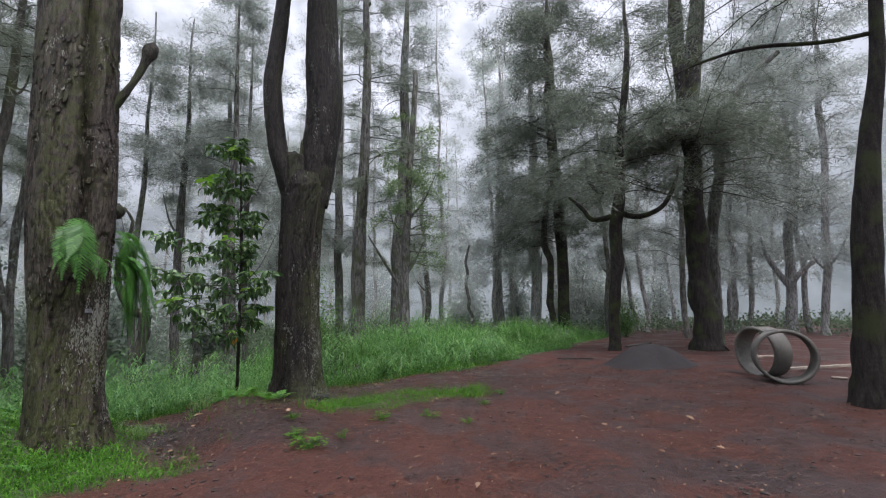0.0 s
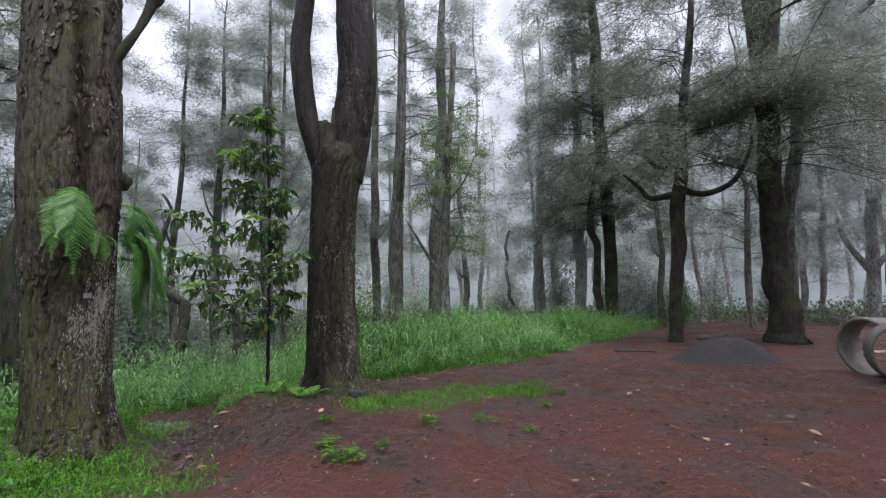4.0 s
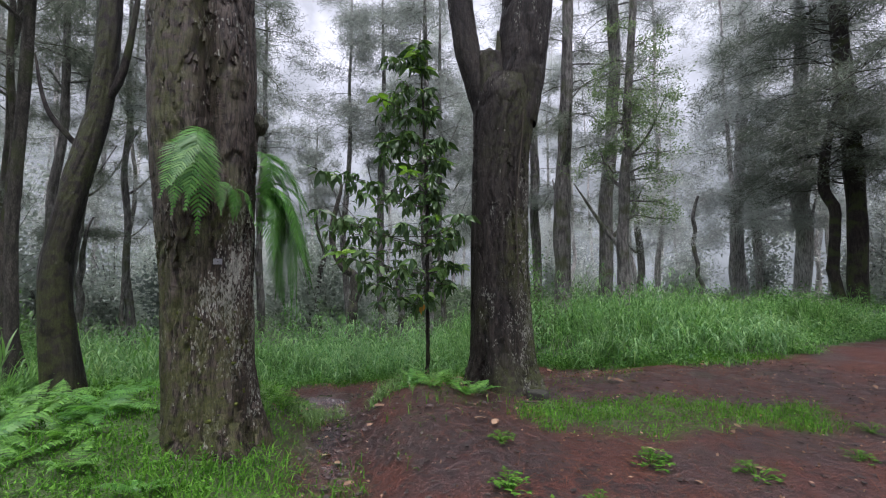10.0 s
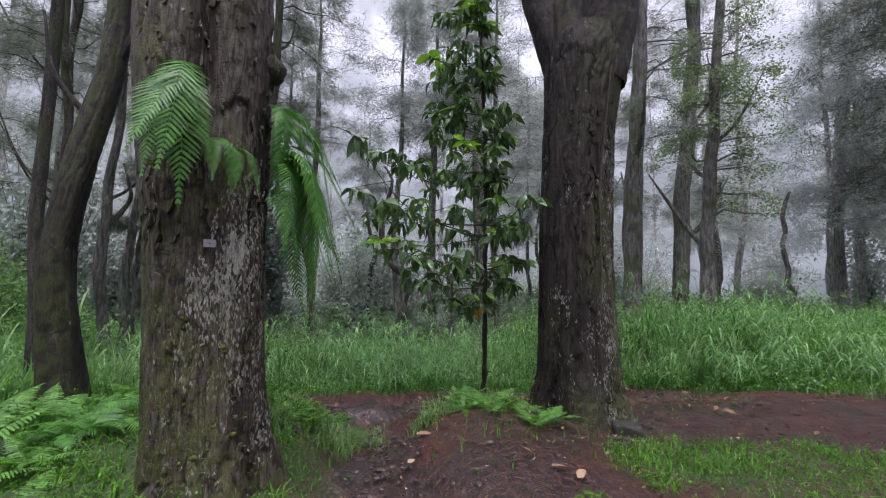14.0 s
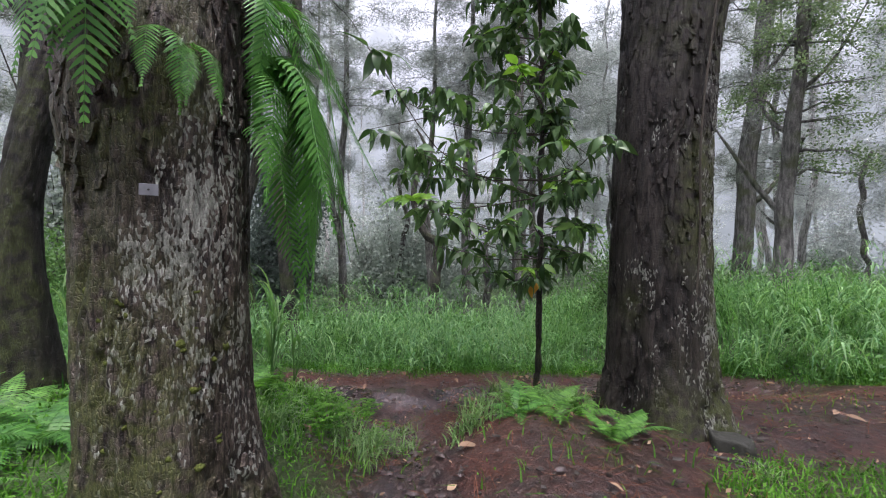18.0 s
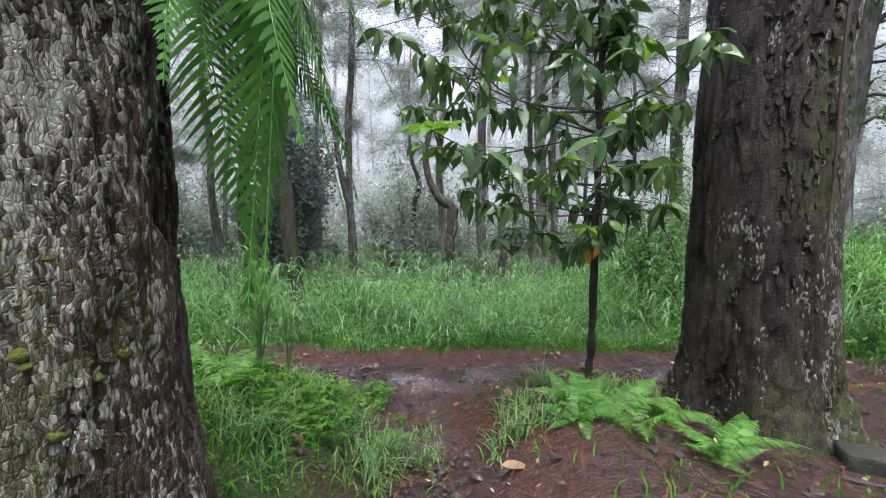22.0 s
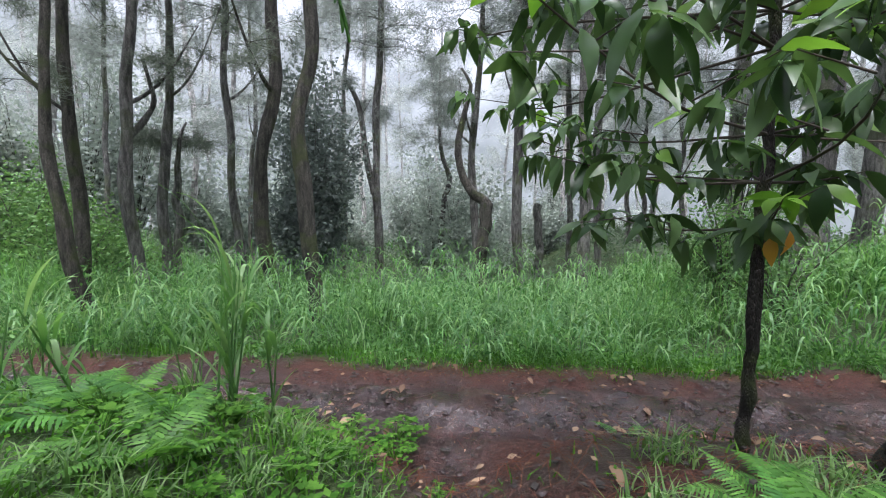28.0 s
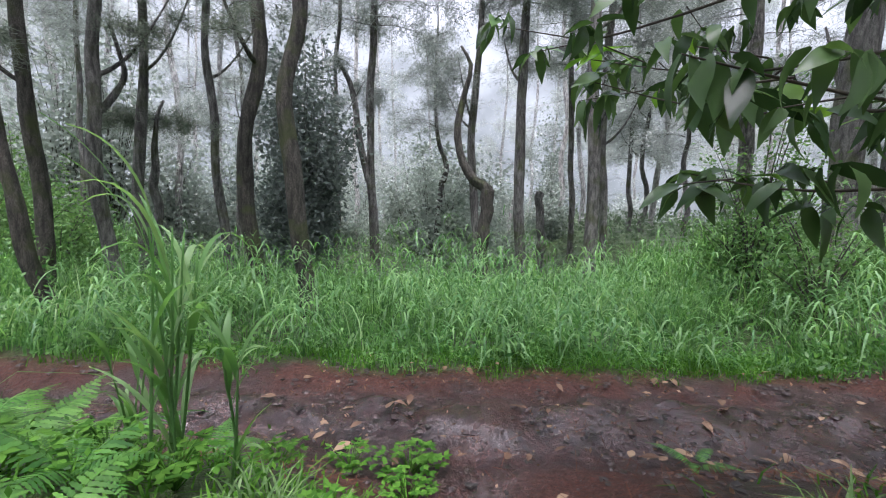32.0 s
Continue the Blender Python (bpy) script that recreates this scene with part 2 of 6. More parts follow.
def bark_material(name, dark, light, moss=0.0):
    m, n, l, b = material(name, 0.75, 0.3)
    rnd, edge = plates(n, l, (26, 26, 8))
    c = mix(n, l, rnd, dark, light)
    c = mix(n, l, ramp(n, l, edge, [(0.0, (0.6, 0.6, 0.6)), (0.1, (0, 0, 0))]), c, tuple(0.5 * q for q in dark))
    scars = noise_tex(n, l, 16, 6, stretch=(1, 1, 0.22))
    c = mix(n, l, 0.8, c, ramp(n, l, scars, [(0.36, (0.35, 0.34, 0.33)), (0.62, (1.45, 1.43, 1.4))]), "MULTIPLY")
    big = noise_tex(n, l, 1.3, 5)
    c = mix(n, l, 0.6, c, ramp(n, l, big, [(0.3, (0.55, 0.53, 0.5)), (0.7, (1.3, 1.3, 1.3))]), "MULTIPLY")
    inf = n.new("ShaderNodeObjectInfo")
    c = mix(n, l, 0.5, c, ramp(n, l, inf.outputs["Random"], [(0, (0.7, 0.7, 0.7)), (1, (1.3, 1.27, 1.22))]), "MULTIPLY")
    if moss:
        g = noise_tex(n, l, 2.2, 5)
        c = mix(n, l, ramp(n, l, g, [(0.50, (0, 0, 0)), (0.64, (moss, moss, moss))]), c, (0.06, 0.08, 0.02))
    l.new(c, b.inputs["Base Color"])
    bump(n, l, math_node(n, l, "ADD", edge, scars), 1.0, 0.03, b)
    return m


def leaf_material(name, dark, light, rough=0.4, trans=0.3, vary=True, glow=(1.25, 1.35, 0.7), patch=9):
    m, n, l, b = material(name, rough, 0.4 if rough < 0.6 else 0.1)
    if vary:
        rnd = n.new("ShaderNodeNewGeometry").outputs["Random Per Island"]
        c = ramp(n, l, rnd, [(0, dark), (1, light)])
    else:
        c = ramp(n, l, n.new("ShaderNodeObjectInfo").outputs["Random"], [(0, dark), (1, light)])
    big = noise_tex(n, l, patch, 4)
    c = mix(n, l, 0.45 if patch > 5 else 0.8, c, ramp(n, l, big, [(0.3, (0.65, 0.65, 0.6)), (0.7, (1.3, 1.3, 1.2))]), "MULTIPLY")
    l.new(c, b.inputs["Base Color"])
    t = n.new("ShaderNodeBsdfTranslucent")
    l.new(mix(n, l, 1.0, c, glow, "MULTIPLY"), t.inputs["Color"])
    s = n.new("ShaderNodeMixShader")
    s.inputs[0].default_value = trans
    l.new(b.outputs[0], s.inputs[1])
    l.new(t.outputs[0], s.inputs[2])
    l.new(s.outputs[0], n["Material Output"].inputs["Surface"])
    return m


def ground_material():
    """Wet dark soil with rust-red needle litter, muddy track and green-stained earth; the attribute says what lies
    where, and where tree shade is painted in.
    """
    m, n, l, b = material("forest_soil", 0.75, 0.35)
    at = n.new("ShaderNodeAttribute")
    at.attribute_name = "cover"
    sep = n.new("ShaderNodeSeparateColor")
    l.new(at.outputs["Color"], sep.inputs[0])
    f1, f2, f3, f4 = noise_tex(n, l, 70, 6), noise_tex(n, l, 14, 6), noise_tex(n, l, 1.1, 5), noise_tex(n, l, 3.2, 6)
    grain = ramp(n, l, f1, [(0.32, (0, 0, 0)), (0.68, (1, 1, 1))])
    soil = mix(n, l, grain, (0.0085, 0.0048, 0.0041), (0.034, 0.0185, 0.015))
    red = mix(n, l, grain, (0.020, 0.0064, 0.0042), (0.098, 0.031, 0.0185))
    k = math_node(n, l, "ADD", math_node(n, l, "MULTIPLY", f2, 1.0), math_node(n, l, "ADD", math_node(n, l, "MULTIPLY", f4, 0.55), sep.outputs[0]))
    c = mix(n, l, ramp(n, l, k, [(0.86, (0, 0, 0)), (1.12, (1, 1, 1))]), soil, red)
    damp = ramp(n, l, f3, [(0.47, (0, 0, 0)), (0.58, (1, 1, 1))])
    c = mix(n, l, math_node(n, l, "MULTIPLY", damp, 0.72), c, mix(n, l, f2, (0.015, 0.0098, 0.0095), (0.044, 0.029, 0.0275)))
    green = mix(n, l, f2, (0.020, 0.035, 0.010), (0.06, 0.10, 0.025))
    c = mix(n, l, sep.outputs[1], c, green)
    # Mud colour; it also paints the tree shade carried in the track channel.
    mud = mix(n, l, ramp(n, l, f2, [(0.35, (0, 0, 0)), (0.65, (1, 1, 1))]), (0.009, 0.0055, 0.0055), (0.036, 0.020, 0.0175))
    c = mix(n, l, math_node(n, l, "MULTIPLY", sep.outputs[2], ramp(n, l, f4, [(0.38, (0.45, 0.45, 0.45)), (0.55, (1, 1, 1))])), c, mud)
    l.new(c, b.inputs["Base Color"])
    wet = math_node(n, l, "MULTIPLY", ramp(n, l, f4, [(0.50, (0, 0, 0)), (0.60, (1, 1, 1))]), sep.outputs[2])
    wet = math_node(n, l, "ADD", math_node(n, l, "MULTIPLY", wet, 0.5), math_node(n, l, "MULTIPLY", damp, 0.5))
    wet = math_node(n, l, "ADD", math_node(n, l, "MULTIPLY", wet, 0.55), math_node(n, l, "MULTIPLY", at.outputs["Alpha"], math_node(n, l, "ADD", 0.35, math_node(n, l, "MULTIPLY", f2, 0.6))))
    l.new(ramp(n, l, wet, [(0, (0.7, 0.7, 0.7)), (0.65, (0.2, 0.2, 0.2))]), b.inputs["Roughness"])
    l.new(math_node(n, l, "ADD", math_node(n, l, "MULTIPLY", at.outputs["Alpha"], 0.5), 0.36), b.inputs["Specular IOR Level"])
    h = math_node(n, l, "ADD", math_node(n, l, "MULTIPLY", f1, 0.35), f2)
    bump(n, l, h, 1.0, 0.06, b)
    nb = b.inputs["Normal"].links[0].from_node
    l.new(ramp(n, l, wet, [(0.1, (1, 1, 1)), (0.8, (0.5, 0.5, 0.5))]), nb.inputs["Strength"])
    return m


def plain_material(name, a, c, scale, rough=0.8, spec=0.3, relief=0.01):
    m, n, l, b = material(name, rough, spec)
    f = noise_tex(n, l, scale, 6)
    g = noise_tex(n, l, scale * 0.12, 4)
    col = mix(n, l, f, a, c)
    col = mix(n, l, 0.5, col, ramp(n, l, g, [(0.3, (0.6, 0.6, 0.6)), (0.7, (1.25, 1.25, 1.25))]), "MULTIPLY")
    l.new(col, b.inputs["Base Color"])
    bump(n, l, f, 0.6, relief, b)
    return m


HAZE_GLOW = (1.1, 1.15, 1.02)
OLD_BARK = old_bark_material("old_bark", 0.66)
MOSS_OLD_BARK = old_bark_material("mossy_old_bark", 0.17)
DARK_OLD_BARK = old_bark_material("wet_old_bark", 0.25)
MOSS = plain_material("olive_moss", (0.035, 0.046, 0.010), (0.10, 0.118, 0.024), 120, 0.9, 0.2, 0.01)
BARK = bark_material("pine_bark", (0.044, 0.042, 0.035), (0.114, 0.110, 0.094), 0.75)
WET_BARK = bark_material("wet_dark_bark", (0.020, 0.017, 0.015), (0.055, 0.049, 0.043), 0.7)
MOSSY_BARK = bark_material("mossy_dark_bark", (0.022, 0.019, 0.016), (0.06, 0.053, 0.045), 0.95)
# Two barks for farther trunks: mist haze is mixed into the colour.
GREY_BARK = bark_material("haze_grey_bark", (0.105, 0.105, 0.10), (0.22, 0.22, 0.212), 0.6)
FAR_BARK = bark_material("haze_pale_bark", (0.36, 0.362, 0.362), (0.50, 0.505, 0.505), 0.1)
DARK_NEEDLES = leaf_material("wet_dark_needles", (0.088, 0.104, 0.086), (0.175, 0.20, 0.165), 0.55, 0.4, glow=HAZE_GLOW)
NEEDLES = leaf_material("pine_needles", (0.112, 0.132, 0.108), (0.21, 0.236, 0.195), 0.55, 0.45, glow=HAZE_GLOW)
# Paler leaf copies for farther crowns, with mist haze put into the colour.
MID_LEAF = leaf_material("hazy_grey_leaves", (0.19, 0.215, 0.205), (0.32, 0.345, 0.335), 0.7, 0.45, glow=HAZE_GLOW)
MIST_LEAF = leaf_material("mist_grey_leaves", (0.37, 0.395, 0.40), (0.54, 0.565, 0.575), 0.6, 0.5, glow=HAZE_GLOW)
HAZY_SMALL_LEAF = leaf_material("hazy_small_leaves", (0.12, 0.175, 0.11), (0.21, 0.275, 0.18), 0.75, 0.4)
SMALL_LEAF = leaf_material("small_leaves", (0.065, 0.135, 0.05), (0.16, 0.27, 0.115), 0.65, 0.4)
DARK_LEAF = leaf_material("dark_evergreen_leaves", (0.035, 0.055, 0.04), (0.08, 0.11, 0.075), 0.5, 0.25)
# Undergrowth leaf colours greyed and paled to paint in the mist.
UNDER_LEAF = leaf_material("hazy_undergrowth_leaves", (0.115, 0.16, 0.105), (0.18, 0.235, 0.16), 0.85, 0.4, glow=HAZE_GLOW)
PALE_LEAF = leaf_material("haze_pale_leaves", (0.27, 0.31, 0.285), (0.39, 0.43, 0.40), 0.8, 0.4, glow=HAZE_GLOW)
GRASS = leaf_material("grass_blades", (0.04, 0.125, 0.034), (0.195, 0.365, 0.135), 0.42, 0.5, patch=1.7)
CANE_GRASS = leaf_material("cane_grass_blades", (0.06, 0.17, 0.055), (0.235, 0.40, 0.19), 0.4, 0.45, patch=1.7)
LONG_GRASS = leaf_material("pale_grass_blades", (0.10, 0.23, 0.07), (0.33, 0.48, 0.24), 0.36, 0.45)
HERB = leaf_material("low_herbs", (0.035, 0.115, 0.014), (0.125, 0.28, 0.042), 0.6, 0.35, patch=3)
TUFT = leaf_material("tuft_grass", (0.07, 0.15, 0.045), (0.21, 0.34, 0.13), 0.42, 0.4)
FERN = leaf_material("fern_green", (0.035, 0.13, 0.022), (0.105, 0.27, 0.05), 0.45, 0.35)
LEAF = leaf_material("glossy_dark_leaf", (0.032, 0.068, 0.028), (0.115, 0.20, 0.078), 0.27, 0.3, vary=False)
# This shrub's leaf colour is lightened for haze as well.
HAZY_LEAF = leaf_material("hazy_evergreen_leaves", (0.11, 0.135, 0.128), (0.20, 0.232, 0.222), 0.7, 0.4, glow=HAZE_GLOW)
BRIGHT_FERN = leaf_material("bright_fern_green", (0.04, 0.125, 0.018), (0.13, 0.30, 0.052), 0.55, 0.36)
YOUNG_LEAF = leaf_material("young_bright_leaf", (0.11, 0.25, 0.03), (0.22, 0.40, 0.06), 0.38, 0.4, vary=False)
YELLOW_LEAF = leaf_material("withered_yellow_leaf", (0.45, 0.20, 0.02), (0.55, 0.30, 0.04), 0.5, 0.3, vary=False)
DEAD_LEAF = leaf_material("fallen_tan_leaf", (0.13, 0.08, 0.055), (0.34, 0.24, 0.16), 0.6, 0.1, vary=False)
LITTER = leaf_material("rust_needles", (0.06, 0.022, 0.014), (0.18, 0.075, 0.042), 0.6, 0.05)
SCRAPS = leaf_material("dry_leaf_scraps", (0.10, 0.055, 0.035), (0.38, 0.27, 0.19), 0.6, 0.1)
TWIG = plain_material("twig_bark", (0.035, 0.030, 0.022), (0.085, 0.072, 0.055), 40)
CONCRETE = plain_material("weathered_concrete", (0.09, 0.087, 0.075), (0.21, 0.20, 0.175), 22, 0.8, 0.3, 0.006)
SAND = plain_material("dark_sand", (0.018, 0.016, 0.017), (0.038, 0.034, 0.034), 90, 0.8, 0.2, 0.01)
WOOD = plain_material("grey_wood", (0.20, 0.17, 0.13), (0.38, 0.33, 0.27), 30)
DARK_WOOD = plain_material("wet_black_wood", (0.020, 0.018, 0.016), (0.06, 0.052, 0.045), 30, 0.6)
MUD = plain_material("wet_red_mud", (0.014, 0.009, 0.008), (0.06, 0.036, 0.03), 45, 0.45, 0.5, 0.01)
STONE = plain_material("dark_stone", (0.012, 0.013, 0.010), (0.045, 0.045, 0.036), 30, 0.75, 0.25, 0.02)
METAL = plain_material("dull_metal_plate", (0.12, 0.125, 0.135), (0.19, 0.195, 0.205), 50, 0.5, 0.5, 0.001)


# ---- the lie of the land ----
def uv_of(x, y):
    """Across and along the muddy track."""
    return 0.766 * y - 0.643 * x, 0.766 * x + 0.643 * y


def ground_z(x, y):
    u, v = uv_of(x, y)
    near = 1 - smooth_step(4, 8, v)
    z = 0.3 * np.exp(-((u - 6.8) / np.where(u < 6.8, 1.3, 1.8)) ** 2) * (1 - smooth_step(1.5, 3.5, v))
    z = z - 0.42 * np.exp(-((v - 0.9) / 0.6) ** 2) * smooth_step(4.4, 6.2, u) * (1 - smooth_step(8.6, 9.6, u))
    z = z - 0.6 * smooth_step(8, 9.6, u) * near * (1 - 0.12 * smooth_step(10.9, 12, u))
    z = z - 0.42 * smooth_step(10.95, 12.5, u) * near
    z = z - 1.0 * smooth_step(13, 20, u) * (1 - smooth_step(2, 10, v))
    z = z + 3.2 * smooth_step(14, 27, -x) * smooth_step(17, 5, y)
    return z - 0.012 * np.clip(y - 10, 0, 60)


def grass_line(v):
    """Where, across the track, the tall grass begins."""
    return 10.9 - 2.4 * smooth_step(4.8, 7, v) + 0.32 * np.clip(v - 9, 0, 99)


def green_amount(x, y):
    """How far herbs cover the ground, 0 to 1."""
    u, v = uv_of(x, y)
    wob = 0.35 * value_noise(x * 1.4, y * 1.4, 3) + 0.2 * value_noise(x * 4, y * 4, 4)
    tall = smooth_step(-0.15, 0.35, u - grass_line(v) + 0.6 * wob)
    edge = -2.55 - 0.28 * (5.4 - y) * (y < 5.4) + 0.4 * (y - 5.4) * (y > 5.4)
    bank = smooth_step(-0.1, 0.5, edge - x + wob) * (1 - smooth_step(8.3, 8.8, u + 0.5 * wob)) * (1 - 0.97 * np.exp(-((v - 1.0 + 0.3 * wob) / 0.45) ** 4) * smooth_step(5.2, 6.2, u))
    bank = bank * np.where(v > 1.2, 0.035, 1.0)
    du, dv = (x + 0.7) * 0.86 + (y - 7.6) * 0.5, (y - 7.6) * 0.86 - (x + 0.7) * 0.5
    patch = smooth_step(0.1, -0.35, (du / 1.6) ** 2 + (dv / 0.62) ** 2 - 1 + 1.5 * wob) * 0.6
    return np.clip(np.maximum(np.maximum(tall, bank), patch), 0, 1)


def build_ground():
    def axis(lo, hi, mid_lo, mid_hi, step):
        core = np.arange(mid_lo, mid_hi, step)
        out, s = [], step
        p = mid_hi
        while p < hi:
            out.append(p)
            s *= 1.12
            p += s
        lows, s, p = [], step, mid_lo
        while p > lo:
            s *= 1.12
            p -= s
            lows.append(p)
        return np.array(lows[::-1] + list(core) + out)
    xs, ys = axis(-420, 420, -9.5, 7.0, 0.08), axis(-420, 420, 1.0, 13.0, 0.08)
    gx, gy = np.meshgrid(xs, ys)
    u, v = uv_of(gx, gy)
    z = ground_z(gx, gy)
    near = np.exp(-(np.maximum(0, np.hypot(gx, gy - 6) - 9) / 6) ** 2)
    z = z + near * (0.035 * value_noise(gx * 1.3, gy * 1.3, 11) + 0.018 * value_noise(gx * 4.1, gy * 4.1, 12) + 0.009 * value_noise(gx * 11, gy * 11, 13))
    track = smooth_step(9.0, 9.5, u) * (1 - smooth_step(10.25, 10.75, u)) * (1 - smooth_step(4.5, 7.5, v))
    track = np.maximum(track, 0.8 * np.exp(-((v - 0.95) / 0.33) ** 2) * smooth_step(5.6, 6.6, u) * (1 - smooth_step(9, 10, u)))
    z = z + track * near * (0.05 * value_noise(gx * 3.1 + 7, gy * 2.3, 15) + 0.035 * value_noise(gx * 8, gy * 8, 16))
    z = z - 0.06 * np.exp(-((u - 9.55 + 0.15 * value_noise(v, v * 0.3, 5)) / 0.2) ** 2) * (v < 6) - 0.05 * np.exp(-((u - 10.45) / 0.16) ** 2) * (v < 6)
    green = green_amount(gx, gy)
    litter = np.clip(0.34 + 0.22 * value_noise(gx * 0.7, gy * 0.7, 21) + 0.3 * np.exp(-((gx + 2.6) ** 2 + (gy - 7.7) ** 2) / 1.2)
                     + 0.16 * smooth_step(7, 10, u) + 0.35 * np.exp(-((u - 10.75) / 0.3) ** 2) + 0.25 * np.exp(-((u - 8.95) / 0.3) ** 2) - 0.1 * smooth_step(3.5, 1.5, gy), 0, 1)
    # Shade of the canopy by the forked tree, put in as darker mud.
    tree_shade = smooth_step(5.0, 6.4, u) * smooth_step(1.4, 2.4, v) * (1 - smooth_step(7.5, 9.5, v)) * (1 - smooth_step(9.2, 10.6, u)) * (0.9 + 0.25 * value_noise(gx * 1.2, gy * 1.2, 41))
    track = np.maximum(track, tree_shade * (1 - green))
    pools = np.clip(smooth_step(-0.25, 0.35, value_noise(gx * 0.9 + 5, gy * 0.9, 51) + 0.5 * value_noise(gx * 2.6, gy * 2.6, 52) + 0.45), 0, 1)
    wet = np.exp(-((u - 9.9 + 0.15 * value_noise(v * 0.8, v * 0.2, 53)) / 0.42) ** 2) * (v < 7) * pools + np.exp(-((v - 0.95 + 0.12 * value_noise(u * 1.5, u * 0.3, 54)) / 0.17) ** 2) * smooth_step(5.6, 6.4, u) * (u < 9.8)
    cover = np.stack([litter, green, track * 0.85, np.clip(wet * (1 - green), 0, 1)], -1).reshape(-1, 4)
    h, w = gx.shape
    i, j = np.meshgrid(np.arange(h - 1), np.arange(w - 1), indexing="ij")
    q = i * w + j
    f = np.stack([q, q + 1, q + w + 1, q + w], -1).reshape(-1, 4)
    ob = put("ground", mesh_data("ground", np.stack([gx, gy, z], -1).reshape(-1, 3), f, ground_material(), True, {"cover": cover}))
    return tagged(ob, "wet dark forest soil with rust-red pine needles and a muddy track", "ground", kind="structure")


build_ground()


def build_backdrop():
    """A glowing wall that closes the wood, sixty metres off, in place of mist and sky."""
    a = np.linspace(0, 2 * np.pi, 96, endpoint=False)
    hs = np.array([-8, -2, 2, 6, 10, 15, 21, 28, 36, 48, 64, 84])
    v = np.array([(-3 + 62 * math.cos(t), 6 + 62 * math.sin(t), h) for h in hs for t in a])
    n = len(a)
    f = np.array([(r * n + k, r * n + (k + 1) % n, (r + 1) * n + (k + 1) % n, (r + 1) * n + k) for r in range(len(hs) - 1) for k in range(n)])
    m, nd, l, b = material("glowing_mist_wall")
    # Added glow, tinted to stand for mist, sky and hazy foliage.
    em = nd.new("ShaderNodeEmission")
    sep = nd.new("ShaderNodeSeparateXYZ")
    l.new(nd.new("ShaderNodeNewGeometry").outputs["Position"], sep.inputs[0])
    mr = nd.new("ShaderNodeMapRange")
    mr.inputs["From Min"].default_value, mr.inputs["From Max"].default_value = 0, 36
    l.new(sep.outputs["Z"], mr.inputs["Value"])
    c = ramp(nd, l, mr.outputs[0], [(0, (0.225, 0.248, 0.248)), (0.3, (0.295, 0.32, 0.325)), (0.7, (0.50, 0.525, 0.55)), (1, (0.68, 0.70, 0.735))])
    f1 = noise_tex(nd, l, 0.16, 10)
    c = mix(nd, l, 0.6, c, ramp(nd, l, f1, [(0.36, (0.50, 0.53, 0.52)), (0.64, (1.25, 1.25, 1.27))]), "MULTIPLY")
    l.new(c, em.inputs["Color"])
    em.inputs["Strength"].default_value = MIST_GLOW
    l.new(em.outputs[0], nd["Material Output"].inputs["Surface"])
    tagged(put("backdrop", mesh_data("backdrop", v, f, m)), "glowing wall coloured as pale grey mist far behind the trees", "backdrop", kind="structure")


build_backdrop()


# ---- trees ----
def needle_tufts(centres, dirs, rng, count, length, width, spread=0.75, sag=0.25, loose=0.25):
    """Thin needles, one triangle each, round every twig end."""
    n = len(centres)
    c = np.repeat(centres, count, 0)
    d = np.repeat(dirs, count, 0) + rng.normal(0, spread, (n * count, 3))
    d[:, 2] -= sag
    d /= np.linalg.norm(d, axis=1)[:, None] + 1e-9
    s = np.cross(d, rng.normal(0, 1, d.shape))
    s /= np.linalg.norm(s, axis=1)[:, None] + 1e-9
    ln = length * rng.uniform(0.7, 1.25, (n * count, 1))
    c = c + rng.normal(0, length * loose, c.shape)
    v = np.stack([c - s * width, c + s * width, c + d * ln], 1).reshape(-1, 3)
    return v, np.arange(len(v)).reshape(-1, 3)


def leaf_scatter(centres, dirs, rng, count, length, width):
    """Small folded leaves, two triangles each."""
    n = len(centres)
    c = np.repeat(centres, count, 0) + rng.normal(0, length * 1.3, (n * count, 3))
    d = np.repeat(dirs, count, 0) + rng.normal(0, 0.8, (n * count, 3))
    d /= np.linalg.norm(d, axis=1)[:, None] + 1e-9
    s = np.cross(d, rng.normal(0, 1, d.shape))
    s /= np.linalg.norm(s, axis=1)[:, None] + 1e-9
    ln = length * rng.uniform(0.6, 1.2, (n * count, 1))
    w = width * rng.uniform(0.7, 1.2, (n * count, 1))
    mid = c + d * ln * 0.5
    v = np.stack([c, mid - s * w, c + d * ln, mid + s * w], 1).reshape(-1, 3)
    return v, np.arange(len(v)).reshape(-1, 4)


